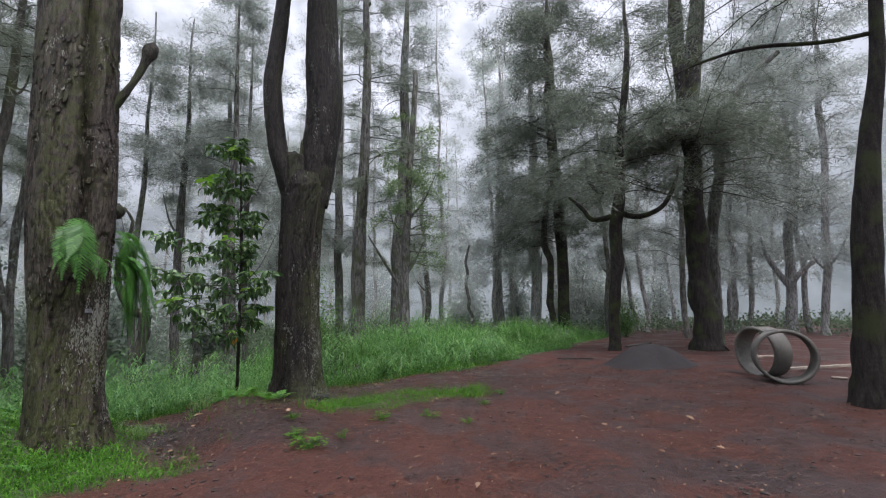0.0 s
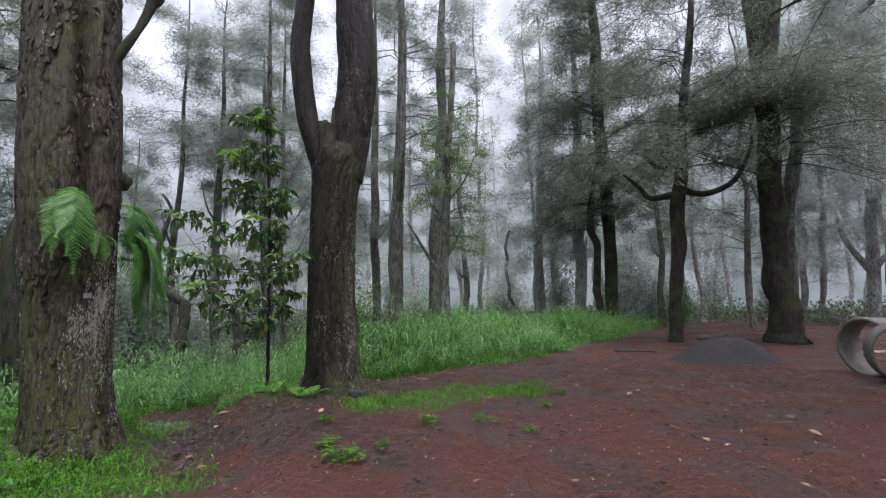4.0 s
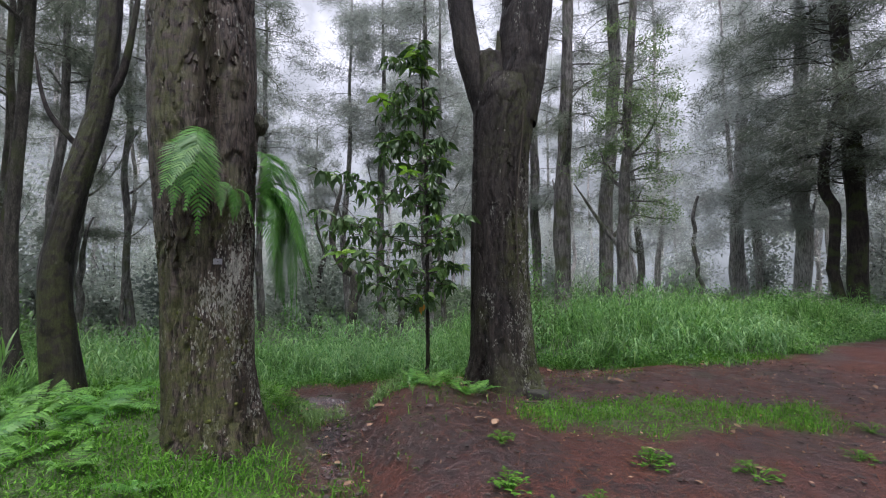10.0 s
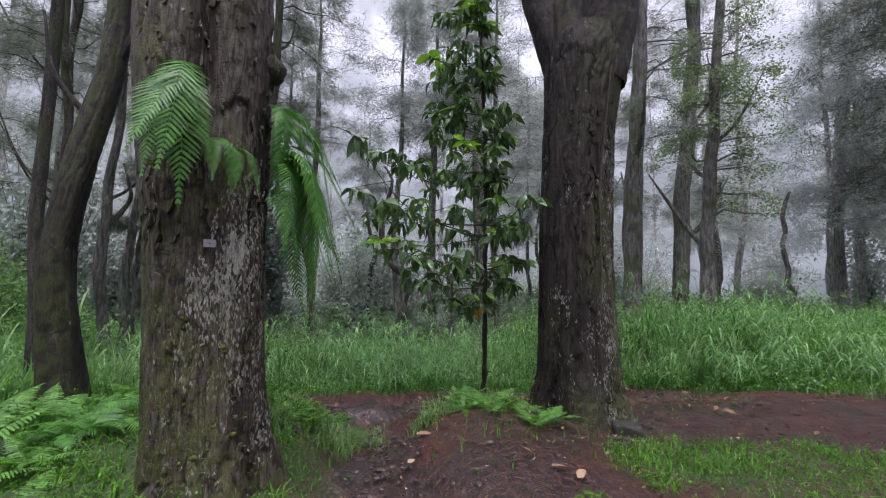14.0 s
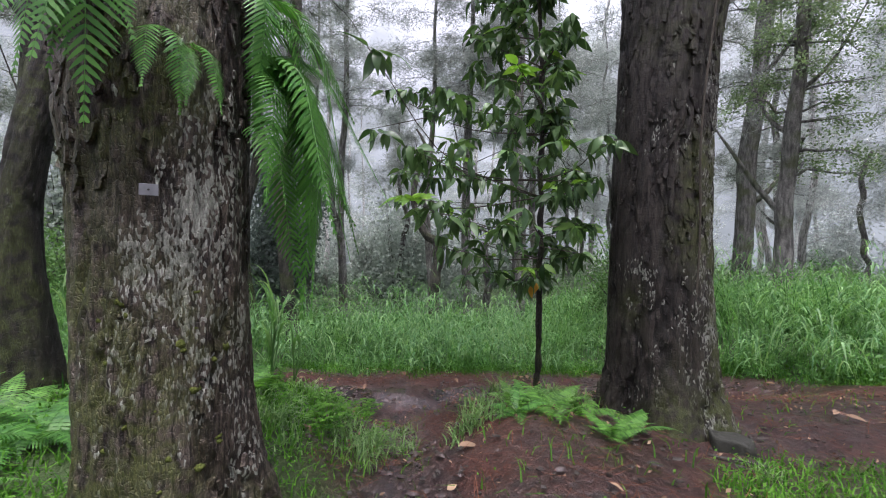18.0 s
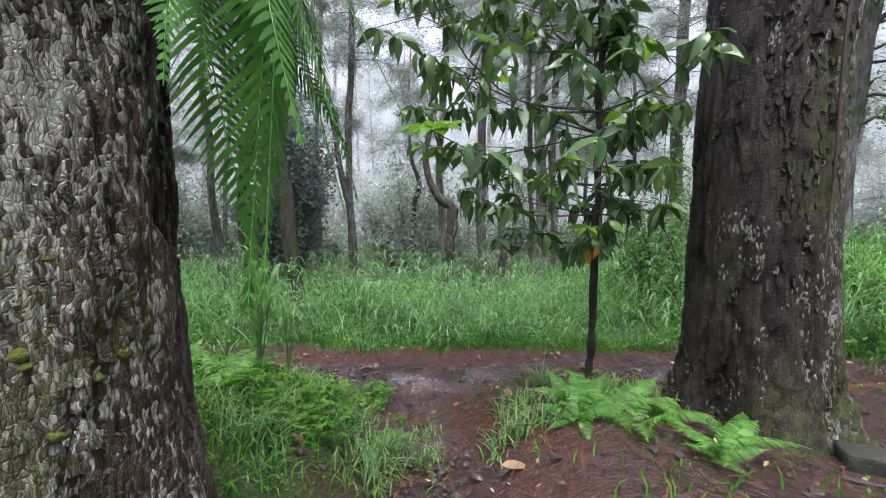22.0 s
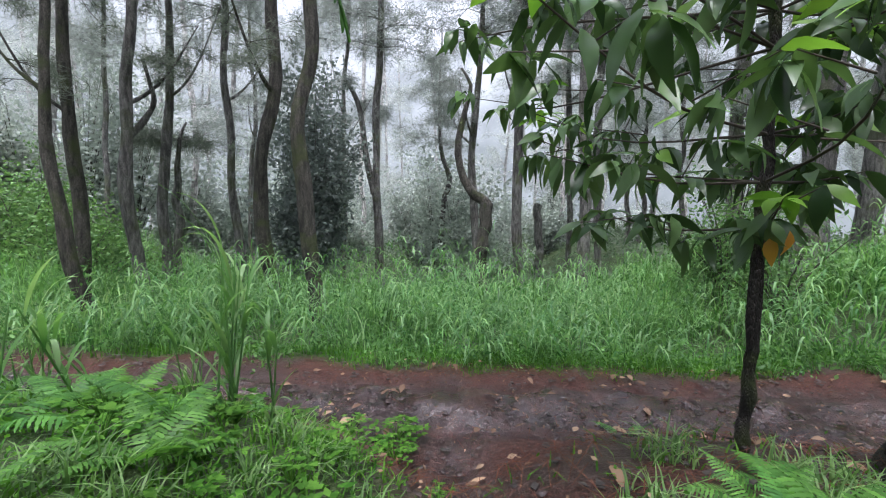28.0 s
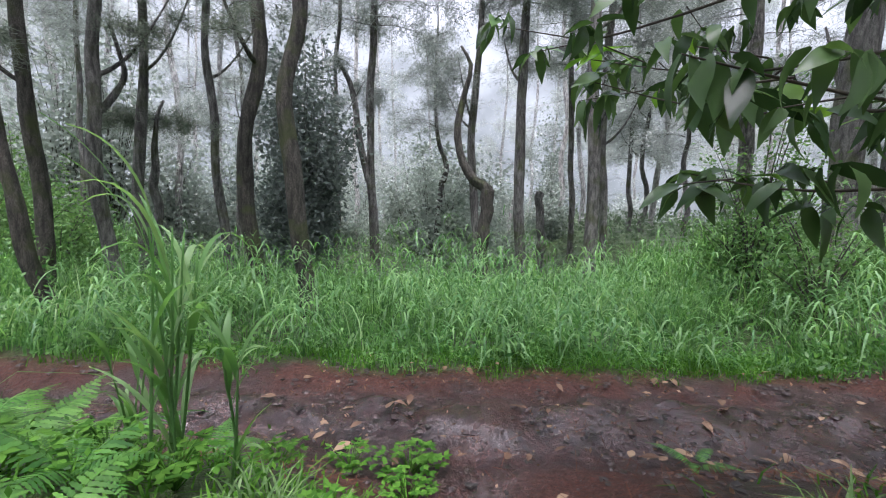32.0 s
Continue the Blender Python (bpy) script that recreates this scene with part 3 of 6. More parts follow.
def boughs(pts, lo, hi, count, reach, rng, droop=0.35, twigs=10, fine=True, lift=(0.1, 0.75)):
    """Branches off a trunk: the tubes and the twig ends with their directions."""
    c = curve_points(pts, 60)
    tubes, ends, dirs = [], [], []
    for _ in range(count):
        z = rng.uniform(lo, hi)
        k = int(np.argmin(np.abs(c[:, 2] - z)))
        base = c[k]
        a = rng.uniform(0, 2 * np.pi)
        ln = reach * rng.uniform(0.45, 1.15) * (1 - 0.45 * (z - lo) / max(0.1, hi - lo))
        way = np.array([math.cos(a), math.sin(a), 0])
        turn = np.array([-way[1], way[0], 0]) * rng.normal(0, 0.35)
        s = np.linspace(0, 1, 6)[:, None]
        rise = rng.uniform(*lift)
        path = base[:3] + (way + turn * s) * s * ln + np.array([0, 0, 1]) * (rise * s - (droop + rise * 0.5) * s * s) * ln
        path[1:] += rng.normal(0, 0.035 * ln, (5, 3))
        r0 = max(0.010, min(base[3] * 0.24, 0.04)) * (1.0 if fine else 0.8)
        tubes.append(tube(np.hstack([path, r0 * (1 - 0.85 * s)]), 4 if fine else 3, 7 if fine else 5, cap=False))
        for q in range(twigs):
            f = 1 - 0.75 * rng.uniform(0, 1) ** 1.4
            p = np.array([np.interp(f, s[:, 0], path[:, w]) for w in range(3)])
            td = way * rng.uniform(0.2, 0.9) + np.array([-way[1], way[0], 0]) * rng.choice([-1, 1]) * rng.uniform(0.3, 1) + np.array([0, 0, rng.uniform(-0.5, 0.25)])
            td /= np.linalg.norm(td)
            tl = rng.uniform(0.25, 0.75) * min(1, ln / 2)
            tubes.append(tube([(*p, 0.006 if fine else 0.009), (*(p + td * tl), 0.003)], 3, 2, cap=False))
            for g in (0.35, 0.6, 0.85, 1.05):
                ends.append(p + td * tl * g)
                dirs.append(td)
    return tubes, np.array(ends), np.array(dirs)


def local(v, at):
    return np.asarray(v) - np.asarray(at)


def trunk_points(pts):
    """The trunk set a little into the soil, with a flare at its foot."""
    x, y, z, r = pts[0]
    x1, y1, z1, r1 = pts[1]
    low = min(z, float(ground_z(x, y)))
    slope = min(1.0, (z - low) / max(0.3, z1 - z))
    x, y, z = x - (x1 - x) * slope, y - (y1 - y) * slope, low
    k = min(0.35 / max(0.05, z1 - z), 0.5)
    foot = [(x, y, z - 0.25, r * 1.35), (x, y, z + 0.02, r * 1.18)]
    if z1 - z > 0.5:
        foot.append((x + (x1 - x) * k, y + (y1 - y) * k, z + (z1 - z) * k, r * 0.98))
    return foot + list(pts[1:])


def smooth_trunk(pts, n=44):
    """The trunk's line by height, with its corners rounded off."""
    p = np.asarray(pts, float)
    k = np.linspace(0, 1, n) ** 1.35
    z = p[0, 2] + (p[-1, 2] - p[0, 2]) * k
    c = np.stack([np.interp(z, p[:, 2], p[:, q]) for q in range(4)], 1)
    for _ in range(3):
        c[2:-1] = 0.25 * c[1:-2] + 0.5 * c[2:-1] + 0.25 * c[3:]
    return c


def pine(pts, crown, seed, name="pine_tree", label="", leafy=False, bushy=1.9, dark=False, away=None):
    rng = np.random.default_rng(seed)
    x, y, z = pts[0][:3]
    at = (x, y, z)
    away = away or math.hypot(x + 2, y - 4)
    far = away > 21.5
    # Bark pales with distance, standing in for mist between the trees.
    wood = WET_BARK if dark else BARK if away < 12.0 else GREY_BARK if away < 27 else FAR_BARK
    ob = thing(name, at, label or ("tall slim pine far off in the wood" if far else "slender pine with rough mossy brown-grey bark in tall grass"), "tree", "trees of the wood")
    pp = trunk_points([(*p[:3], p[3] * (0.86 if away > 13 else 1.0)) for p in pts])
    pp = smooth_trunk(pp)
    if away > 10:
        k = np.arange(44) * 0.6
        bend = 0.07 if not far else 0.16
        pp[1:, 0] += bend * value_noise(k[1:] * 0.45, k[1:] * 0 + seed, seed)
        pp[1:, 1] += bend * value_noise(k[1:] * 0.45, k[1:] * 0 + seed + 7, seed)
        pp[1:, 3] *= 1 + 0.10 * value_noise(k[1:] * 0.8, k[1:] * 0 + seed + 3, seed)
    v, f = tube(pp, 14 if not far else 10, 46 if not far else 30, 0.035, rng)
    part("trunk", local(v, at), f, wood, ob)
    if not crown:
        return ob
    lo, hi, count, reach = crown
    top = pts[-1][2] - 0.4
    if hi > 9 and top > hi:
        count, hi = count * (top - lo) / (hi - lo), top
    # forking limbs below the crown, each with a spray at its end
    stem = curve_points(pp, 80)
    extra = []
    if not dark and top > 8:
        for _ in range(2 if away < 30 else 1):
            h = rng.uniform(2.6, min(7.5, top - 3))
            b = stem[int(np.argmin(np.abs(stem[:, 2] - h)))]
            a, ln = rng.uniform(0, 6.28), rng.uniform(1.6, 3.0)
            w = np.array((math.cos(a), math.sin(a), 0))
            side = np.array((-w[1], w[0], 0)) * rng.normal(0, 0.25)
            path = [(*(b[:3] + w * ln * q * 0.55 + side * q * q + np.array((0, 0, ln * (0.25 * q + 0.6 * q * q)))), max(0.012, b[3] * 0.42 * (1 - 0.8 * q))) for q in (0, 0.3, 0.6, 1.0)]
            lv, lf = tube(path, 7, 12, 0.06, rng, cap=False)
            part("limb", local(lv, at), lf, wood, ob)
            extra.append(path)
    fine = away < 13
    tubes, ends, dirs = boughs(pp[::4], max(lo, 5.2) if dark else lo, hi, int(count * (2.3 if dark else bushy)), reach * (1.35 if dark else 1.1), rng, fine=fine, twigs=10 if not far else 8, droop=0.45 if dark else 0.3, lift=(0.2, 1.0) if dark else (0.1, 0.75))
    for path in extra:
        t2, e2, d2 = boughs(path, path[1][2], path[-1][2], 5, 1.1, rng, fine=fine, twigs=6)
        tubes, ends, dirs = tubes + t2, np.vstack([ends, e2]), np.vstack([dirs, d2])
    v, f = join(tubes)
    tagged(part("branch_work", local(v, at), f, wood, ob), kind="stuff")
    if leafy:
        v, f = leaf_scatter(ends, dirs, rng, 8, 0.085, 0.02)
        foliage = part("crown", local(v, at), f, HAZY_SMALL_LEAF, ob, "airy crown of small bright green leaves", smooth=False)
    else:
        # Needle colour is chosen by distance, so haze is painted into far crowns.
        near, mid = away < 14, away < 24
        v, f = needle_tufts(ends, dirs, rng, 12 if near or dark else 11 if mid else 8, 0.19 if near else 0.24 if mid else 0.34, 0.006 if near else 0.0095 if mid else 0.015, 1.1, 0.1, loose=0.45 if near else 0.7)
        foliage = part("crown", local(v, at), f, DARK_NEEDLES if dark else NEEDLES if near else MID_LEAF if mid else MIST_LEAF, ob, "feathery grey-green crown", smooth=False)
    tagged(foliage, kind="stuff")
    return ob


def leafy_tree(pts, crown, seed):
    return pine(pts, crown, seed, "young_tree", "thin young broadleaf tree with airy light green foliage", True, bushy=1.1)


def bare_tree(pts, seed, away=None):
    return pine(pts, None, seed, "bare_tree", "bare crooked dead trunk without leaves in the mist", away=away)


def limb(tree, pts):
    at = tuple(tree.location)
    rng = np.random.default_rng(len(pts) * 7 + int(abs(pts[0][0]) * 100))
    v, f = tube(pts, 8, 16, 0.05, rng)
    mat = next(c for c in tree.children if c.name.startswith("trunk")).data.materials[0]
    return part("limb", local(v, at), f, mat, tree)


t4 = pine([(9.23, 15.27, -0.06, 0.56), (9.12, 15.34, 2.02, 0.44), (9.20, 15.29, 5.95, 0.36), (9.27, 15.25, 8.41, 0.34)], (3.0, 15, 34, 3.6), 1, dark=True)
limb(t4, [(9.26, 15.25, 8.31, 0.300), (9.18, 15.30, 10.37, 0.256), (9.17, 15.31, 12.38, 0.270), (9.35, 15.19, 15.73, 0.148)])
limb(t4, [(9.26, 15.25, 8.31, 0.320), (9.49, 15.10, 10.24, 0.300), (9.73, 14.94, 12.08, 0.28), (10.08, 14.70, 15.21, 0.184)])
t5 = pine([(6.14, 15.86, -0.07, 0.214), (6.33, 15.78, 2.09, 0.234), (6.53, 15.69, 4.89, 0.275), (6.83, 15.56, 8.20, 0.149), (7.19, 15.38, 11.15, 0.131), (7.33, 15.32, 14.00, 0.030)], (3.4, 13, 22, 2.8), 2, dark=True)
limb(t5, [(6.53, 15.69, 4.85, 0.12), (5.74, 16.01, 4.77, 0.095), (5.40, 16.14, 5.23, 0.075), (4.96, 16.29, 5.71, 0.045)])
limb(t5, [(6.54, 15.69, 4.99, 0.11), (7.17, 15.39, 4.73, 0.095), (7.88, 15.03, 5.00, 0.085), (8.29, 14.79, 5.81, 0.062), (8.41, 14.72, 6.37, 0.035)])
limb(t5, [(6.64, 15.64, 6.12, 0.091), (6.07, 15.89, 5.79, 0.082), (5.64, 16.05, 6.27, 0.052)])
pine([(7.38, 26.42, -0.20, 0.378), (7.47, 26.39, 4.25, 0.388), (7.32, 26.44, 9.51, 0.400), (7.29, 26.45, 16.95, 0.381), (7.27, 26.45, 24.00, 0.030)], (3.5, 16, 46, 4.2), 3, dark=True)
pine([(6.70, 26.09, -0.19, 0.251), (6.51, 26.14, 3.23, 0.241), (6.39, 26.17, 5.95, 0.229), (6.63, 26.11, 8.37, 0.181), (6.63, 26.11, 9.00, 0.030)], (3.5, 9, 20, 3.0), 4, dark=True)
pine([(6.32, 29.78, -0.24, 0.437), (6.48, 29.75, 4.65, 0.428), (6.55, 29.73, 10.57, 0.382), (6.70, 29.70, 24.00, 0.030)], (4, 23, 54, 3.6), 5)
pine([(4.45, 33.16, -0.28, 0.411), (4.45, 33.16, -0.22, 0.373), (4.31, 33.18, 5.07, 0.424), (4.75, 33.12, 10.33, 0.345), (4.94, 33.09, 24.00, 0.030)], (4, 23, 52, 3.6), 6)
pine([(5.68, 36.01, -0.31, 0.296), (5.68, 36.01, -0.25, 0.269), (5.71, 36.01, 5.36, 0.275), (5.77, 36.00, 24.00, 0.030)], (4, 17, 24, 3.4), 7)
thin = leafy_tree([(-1.40, 16.63, -0.08, 0.206), (-1.40, 16.63, 0.39, 0.187), (-1.46, 16.63, 2.90, 0.170), (-1.28, 16.64, 6.62, 0.131), (-1.01, 16.66, 11.29, 0.102)], (2.2, 9, 26, 1.7), 8)
limb(thin, [(-1.47, 16.63, 2.26, 0.074), (-1.95, 16.58, 2.90, 0.064), (-2.47, 16.51, 3.76, 0.043), (-2.85, 16.45, 4.40, 0.021)])
pine([(-3.47, 17.56, -0.13, 0.359), (-3.47, 17.56, 0.35, 0.327), (-3.36, 17.58, 4.61, 0.315), (-3.23, 17.60, 7.33, 0.230), (-3.15, 17.62, 11.93, 0.202), (-3.23, 17.60, 14.53, 0.181), (-3.18, 17.61, 21.00, 0.030)], (6.5, 20, 26, 2.8), 9)
pine([(-2.40, 21.66, -0.14, 0.360), (-2.40, 21.66, 0.05, 0.327), (-2.33, 21.67, 3.91, 0.335), (-1.94, 21.71, 7.35, 0.285), (-1.79, 21.72, 14.37, 0.252), (-1.65, 21.73, 21.00, 0.030)], (5, 20, 30, 2.8), 10)
pine([(-5.67, 23.84, -0.17, 0.293), (-5.67, 23.84, -0.05, 0.266), (-5.79, 23.81, 5.78, 0.244), (-5.73, 23.82, 12.32, 0.221), (-5.75, 23.82, 21.00, 0.030)], (5, 16, 22, 2.8), 11)
pine([(-1.09, 30.47, -0.25, 0.256), (-1.09, 30.47, 0.19, 0.233), (-1.12, 30.47, 3.68, 0.236), (-1.31, 30.46, 6.88, 0.179), (-1.42, 30.46, 14.00, 0.030)], (4, 13, 18, 2.6), 12)
dead = bare_tree([(1.89, 29.41, -0.23, 0.143), (1.89, 29.41, 0.26, 0.130), (1.87, 29.42, 2.05, 0.131), (1.56, 29.43, 4.70, 0.114), (1.78, 29.42, 5.85, 0.076)], 13)
fork_tree = pine([(19.88, 25.08, -0.18, 0.351), (20.05, 24.94, 2.71, 0.330), (20.35, 24.70, 5.98, 0.256), (21.04, 24.14, 24.00, 0.030)], (6, 23, 46, 3.4), 14)
limb(fork_tree, [(20.04, 24.95, 2.55, 0.228), (19.64, 25.27, 3.40, 0.149), (19.30, 25.53, 4.45, 0.118), (19.16, 25.63, 5.49, 0.085)])
limb(fork_tree, [(20.09, 24.91, 2.71, 0.212), (20.53, 24.55, 3.32, 0.129), (21.04, 24.11, 3.91, 0.095)])
pine([(19.69, 22.63, -0.15, 0.216), (19.92, 22.43, 2.56, 0.208), (20.35, 22.04, 8.50, 0.202), (20.94, 21.51, 24.00, 0.030)], (4, 23, 52, 3.6), 15)
pine([(11.09, 17.83, -0.09, 0.251), (11.32, 17.69, 4.76, 0.260), (11.81, 17.37, 8.33, 0.240), (12.54, 16.85, 10.57, 0.194), (13.63, 15.97, 11.51, 0.107)], (6.5, 11, 16, 3.0), 16)
pine([(18.76, 28.36, -0.22, 0.211), (19.02, 28.18, 3.67, 0.215), (19.60, 27.80, 21.00, 0.030)], (3, 16, 34, 3.8), 17)
pine([(20.65, 29.49, -0.23, 0.185), (20.95, 29.28, 3.74, 0.188), (21.61, 28.81, 21.00, 0.030)], (3, 16, 34, 3.8), 18)
pine([(14.09, 31.37, -0.26, 0.158), (13.75, 31.52, 1.49, 0.162), (13.55, 31.61, 3.50, 0.146), (12.93, 31.89, 12.00, 0.030)], (4, 11, 20, 3), 19)
pine([(9.21, 24.75, -0.18, 0.200), (9.54, 24.62, 3.07, 0.187), (9.38, 24.68, 4.98, 0.147), (9.52, 24.63, 13.00, 0.030)], (4, 12, 26, 3), 20)
pine([(12.19, 22.24, -0.15, 0.165), (12.31, 22.17, 2.84, 0.168), (12.57, 22.02, 16.00, 0.030)], (3, 15, 30, 3.4), 21)
# Crown enlarged overhead to shade the right of the clearing.
t7 = pine([(6.35, 6.65, 0.00, 0.250), (6.35, 6.65, 0.21, 0.227), (6.41, 6.60, 1.12, 0.188), (6.51, 6.50, 2.66, 0.185), (6.63, 6.38, 3.97, 0.137), (6.81, 6.19, 5.26, 0.092), (7.14, 5.85, 13.00, 0.030)], (6.5, 13, 46, 4.6), 22, dark=True)
limb(t7, [(6.85, 6.14, 5.65, 0.039), (6.40, 6.60, 5.78, 0.037), (5.68, 7.24, 6.10, 0.036), (5.07, 7.68, 6.11, 0.027), (4.61, 7.96, 5.99, 0.017)])
pine([(-11.33, 22.83, -1.03, 0.144), (-11.33, 22.83, -0.19, 0.131), (-11.61, 22.69, 5.70, 0.134), (-11.66, 22.67, 13.58, 0.127), (-11.67, 22.66, 15.00, 0.030)], (6, 14, 20, 2.4), 26)
bent = bare_tree([(-11.36, 16.72, -1.83, 0.223), (-11.49, 16.63, -0.40, 0.196), (-11.40, 16.69, 1.43, 0.193)], 27, 11)
limb(bent, [(-11.45, 16.66, 0.9, 0.190), (-11.42, 16.68, 1.45, 0.193), (-11.76, 16.44, 1.71, 0.146), (-12.05, 16.21, 2.35, 0.120), (-12.17, 16.12, 3.20, 0.108), (-12.03, 16.23, 4.20, 0.084), (-11.89, 16.34, 5.03, 0.059), (-12.14, 16.15, 5.59, 0.035)])
pine([(-11.92, 6.73, -0.15, 0.109), (-11.94, 6.57, 0.14, 0.114), (-11.95, 6.44, 1.37, 0.091), (-11.95, 6.40, 2.67, 0.072), (-11.95, 6.40, 3.51, 0.066), (-12.00, 6.01, 12.00, 0.030)], (5, 11, 14, 2.2), 28)
pine([(-13.20, 6.95, -0.21, 0.122), (-13.20, 6.95, -0.11, 0.111), (-13.20, 6.91, 1.45, 0.114), (-13.21, 6.85, 2.93, 0.096), (-13.22, 6.81, 3.84, 0.088), (-13.24, 6.66, 13.00, 0.030)], (5, 12, 14, 2.2), 29)
hooked = pine([(-13.54, 7.85, -0.39, 0.126), (-13.57, 7.75, 0.61, 0.114), (-13.59, 7.63, 1.42, 0.119), (-13.58, 7.71, 2.52, 0.110), (-13.55, 7.84, 4.00, 0.094), (-13.55, 7.82, 14.00, 0.030)], (5.5, 13, 16, 2.2), 30)
limb(hooked, [(-13.57, 7.72, 2.37, 0.071), (-13.52, 7.94, 2.65, 0.061), (-13.47, 8.16, 3.09, 0.047), (-13.48, 8.10, 3.48, 0.036), (-13.51, 7.99, 3.94, 0.030)])
pine([(-14.40, 8.55, -0.71, 0.152), (-14.40, 8.55, -0.32, 0.138), (-14.40, 8.55, 1.62, 0.125), (-14.37, 8.67, 3.68, 0.095), (-14.35, 8.75, 5.02, 0.085), (-14.30, 8.90, 14.00, 0.030)], (5.5, 13, 16, 2.2), 31)
pine([(-14.81, 8.95, -0.88, 0.117), (-14.81, 8.95, -0.21, 0.106), (-14.80, 8.98, 1.30, 0.105), (-14.81, 8.95, 2.04, 0.067), (-14.75, 9.14, 3.03, 0.031)], (3, 6, 5, 1.2), 32)
pine([(-15.68, 10.92, -1.48, 0.167), (-15.68, 10.92, -0.42, 0.152), (-15.78, 10.67, 1.25, 0.134), (-15.81, 10.61, 3.01, 0.118), (-15.87, 10.46, 4.96, 0.101), (-15.83, 10.55, 6.08, 0.095), (-15.92, 10.35, 14.00, 0.030)], (6, 13, 16, 2.2), 33)
pine([(-11.83, 9.71, -0.48, 0.151), (-11.94, 9.47, 0.78, 0.136), (-11.90, 9.56, 2.25, 0.125), (-11.78, 9.80, 3.51, 0.126), (-11.81, 9.75, 4.70, 0.133), (-11.79, 9.78, 14.00, 0.030)], (6, 13, 16, 2.2), 34)
pine([(-10.24, 9.69, -0.24, 0.156), (-10.29, 9.60, 0.64, 0.147), (-10.32, 9.55, 2.03, 0.131), (-10.39, 9.43, 2.82, 0.119), (-10.27, 9.63, 3.81, 0.120), (-10.23, 9.69, 4.25, 0.116), (-10.23, 9.70, 14.00, 0.030)], (6.5, 13, 16, 2.2), 35)
twin = pine([(-15.89, 16.13, -1.82, 0.226), (-15.89, 16.13, -0.89, 0.206), (-15.97, 16.04, 1.69, 0.182), (-16.01, 15.99, 4.28, 0.149), (-15.97, 16.04, 8.12, 0.136), (-15.99, 16.01, 15.00, 0.030)], (7, 14, 18, 2.4), 36)
limb(twin, [(-16.01, 16.00, 1.69, 0.164), (-16.21, 15.76, 2.88, 0.121), (-16.40, 15.51, 4.82, 0.100), (-16.69, 15.12, 5.74, 0.059)])
pine([(-17.51, 15.70, -1.80, 0.116), (-17.51, 15.70, -0.25, 0.105), (-17.57, 15.62, 3.78, 0.092), (-17.46, 15.77, 7.24, 0.081), (-17.44, 15.80, 14.00, 0.030)], (7, 13, 14, 2.2), 37)
pine([(-12.55, 17.84, -1.84, 0.194), (-12.55, 17.84, -0.19, 0.176), (-12.76, 17.69, 2.33, 0.145), (-12.68, 17.74, 4.59, 0.133), (-12.61, 17.80, 7.32, 0.112), (-12.64, 17.78, 15.00, 0.030)], (7, 14, 16, 2.2), 38)
pine([(-11.04, 18.34, -1.73, 0.247), (-11.04, 18.34, -1.14, 0.224), (-11.22, 18.24, 1.40, 0.203), (-11.24, 18.22, 4.14, 0.181), (-11.17, 18.26, 6.94, 0.159), (-11.23, 18.23, 15.00, 0.030)], (7, 14, 18, 2.4), 39)
stump = bare_tree([(-11.58, 20.78, -1.51, 0.211), (-11.58, 20.78, -1.13, 0.192), (-11.75, 20.69, 1.48, 0.179)], 40)
pine([(-8.36, 17.30, -1.28, 0.227), (-8.36, 17.30, -0.00, 0.207), (-8.45, 17.26, 2.90, 0.187), (-8.55, 17.23, 5.40, 0.170), (-8.70, 17.17, 16.00, 0.030)], (6.5, 15, 18, 2.4), 41)
pine([(-8.88, 19.78, -1.02, 0.172), (-8.88, 19.78, 0.00, 0.156), (-9.11, 19.69, 3.27, 0.154), (-9.08, 19.70, 6.23, 0.133), (-9.21, 19.66, 16.00, 0.030)], (6.5, 15, 18, 2.4), 42)
pine([(-17.45, 21.61, -1.89, 0.182), (-17.45, 21.61, -0.04, 0.165), (-17.34, 21.71, 2.54, 0.163), (-17.59, 21.49, 4.66, 0.108), (-17.65, 21.45, 10.00, 0.030)], (4, 9, 14, 2), 43)
pine([(-7.99, 27.26, -0.21, 0.132), (-8.26, 27.21, 3.22, 0.120), (-8.68, 27.12, 14.00, 0.030)], (4, 13, 18, 2.4), 44)
pine([(-21.50, 8.84, -0.26, 0.107), (-21.50, 8.84, 0.09, 0.098), (-21.47, 9.01, 2.78, 0.097), (-21.46, 9.05, 5.38, 0.081), (-21.43, 9.23, 15.00, 0.030)], (5, 14, 18, 2.4), 45)
pine([(-22.82, 14.54, -1.54, 0.125), (-22.82, 14.54, -0.06, 0.113), (-22.80, 14.58, 5.99, 0.099), (-22.79, 14.61, 14.00, 0.030)], (4, 13, 18, 2.4), 46)
pine([(-10.81, 28.62, -0.22, 0.146), (-10.81, 28.62, 0.03, 0.133), (-10.96, 28.57, 3.17, 0.131), (-11.18, 28.50, 14.00, 0.030)], (3, 13, 20, 2.6), 47)
pine([(-10.18, 28.80, -0.23, 0.143), (-10.18, 28.80, 0.06, 0.130), (-10.33, 28.76, 3.17, 0.128), (-10.57, 28.69, 14.00, 0.030)], (3, 13, 20, 2.6), 48)
pine([(-8.00, 5.08, -0.36, 0.074), (-8.00, 5.08, 0.88, 0.067), (-8.02, 5.00, 1.94, 0.067), (-8.01, 5.03, 2.95, 0.064), (-8.01, 5.05, 4.00, 0.065), (-8.01, 5.02, 13.00, 0.030)], (5, 12, 16, 2.2), 49)


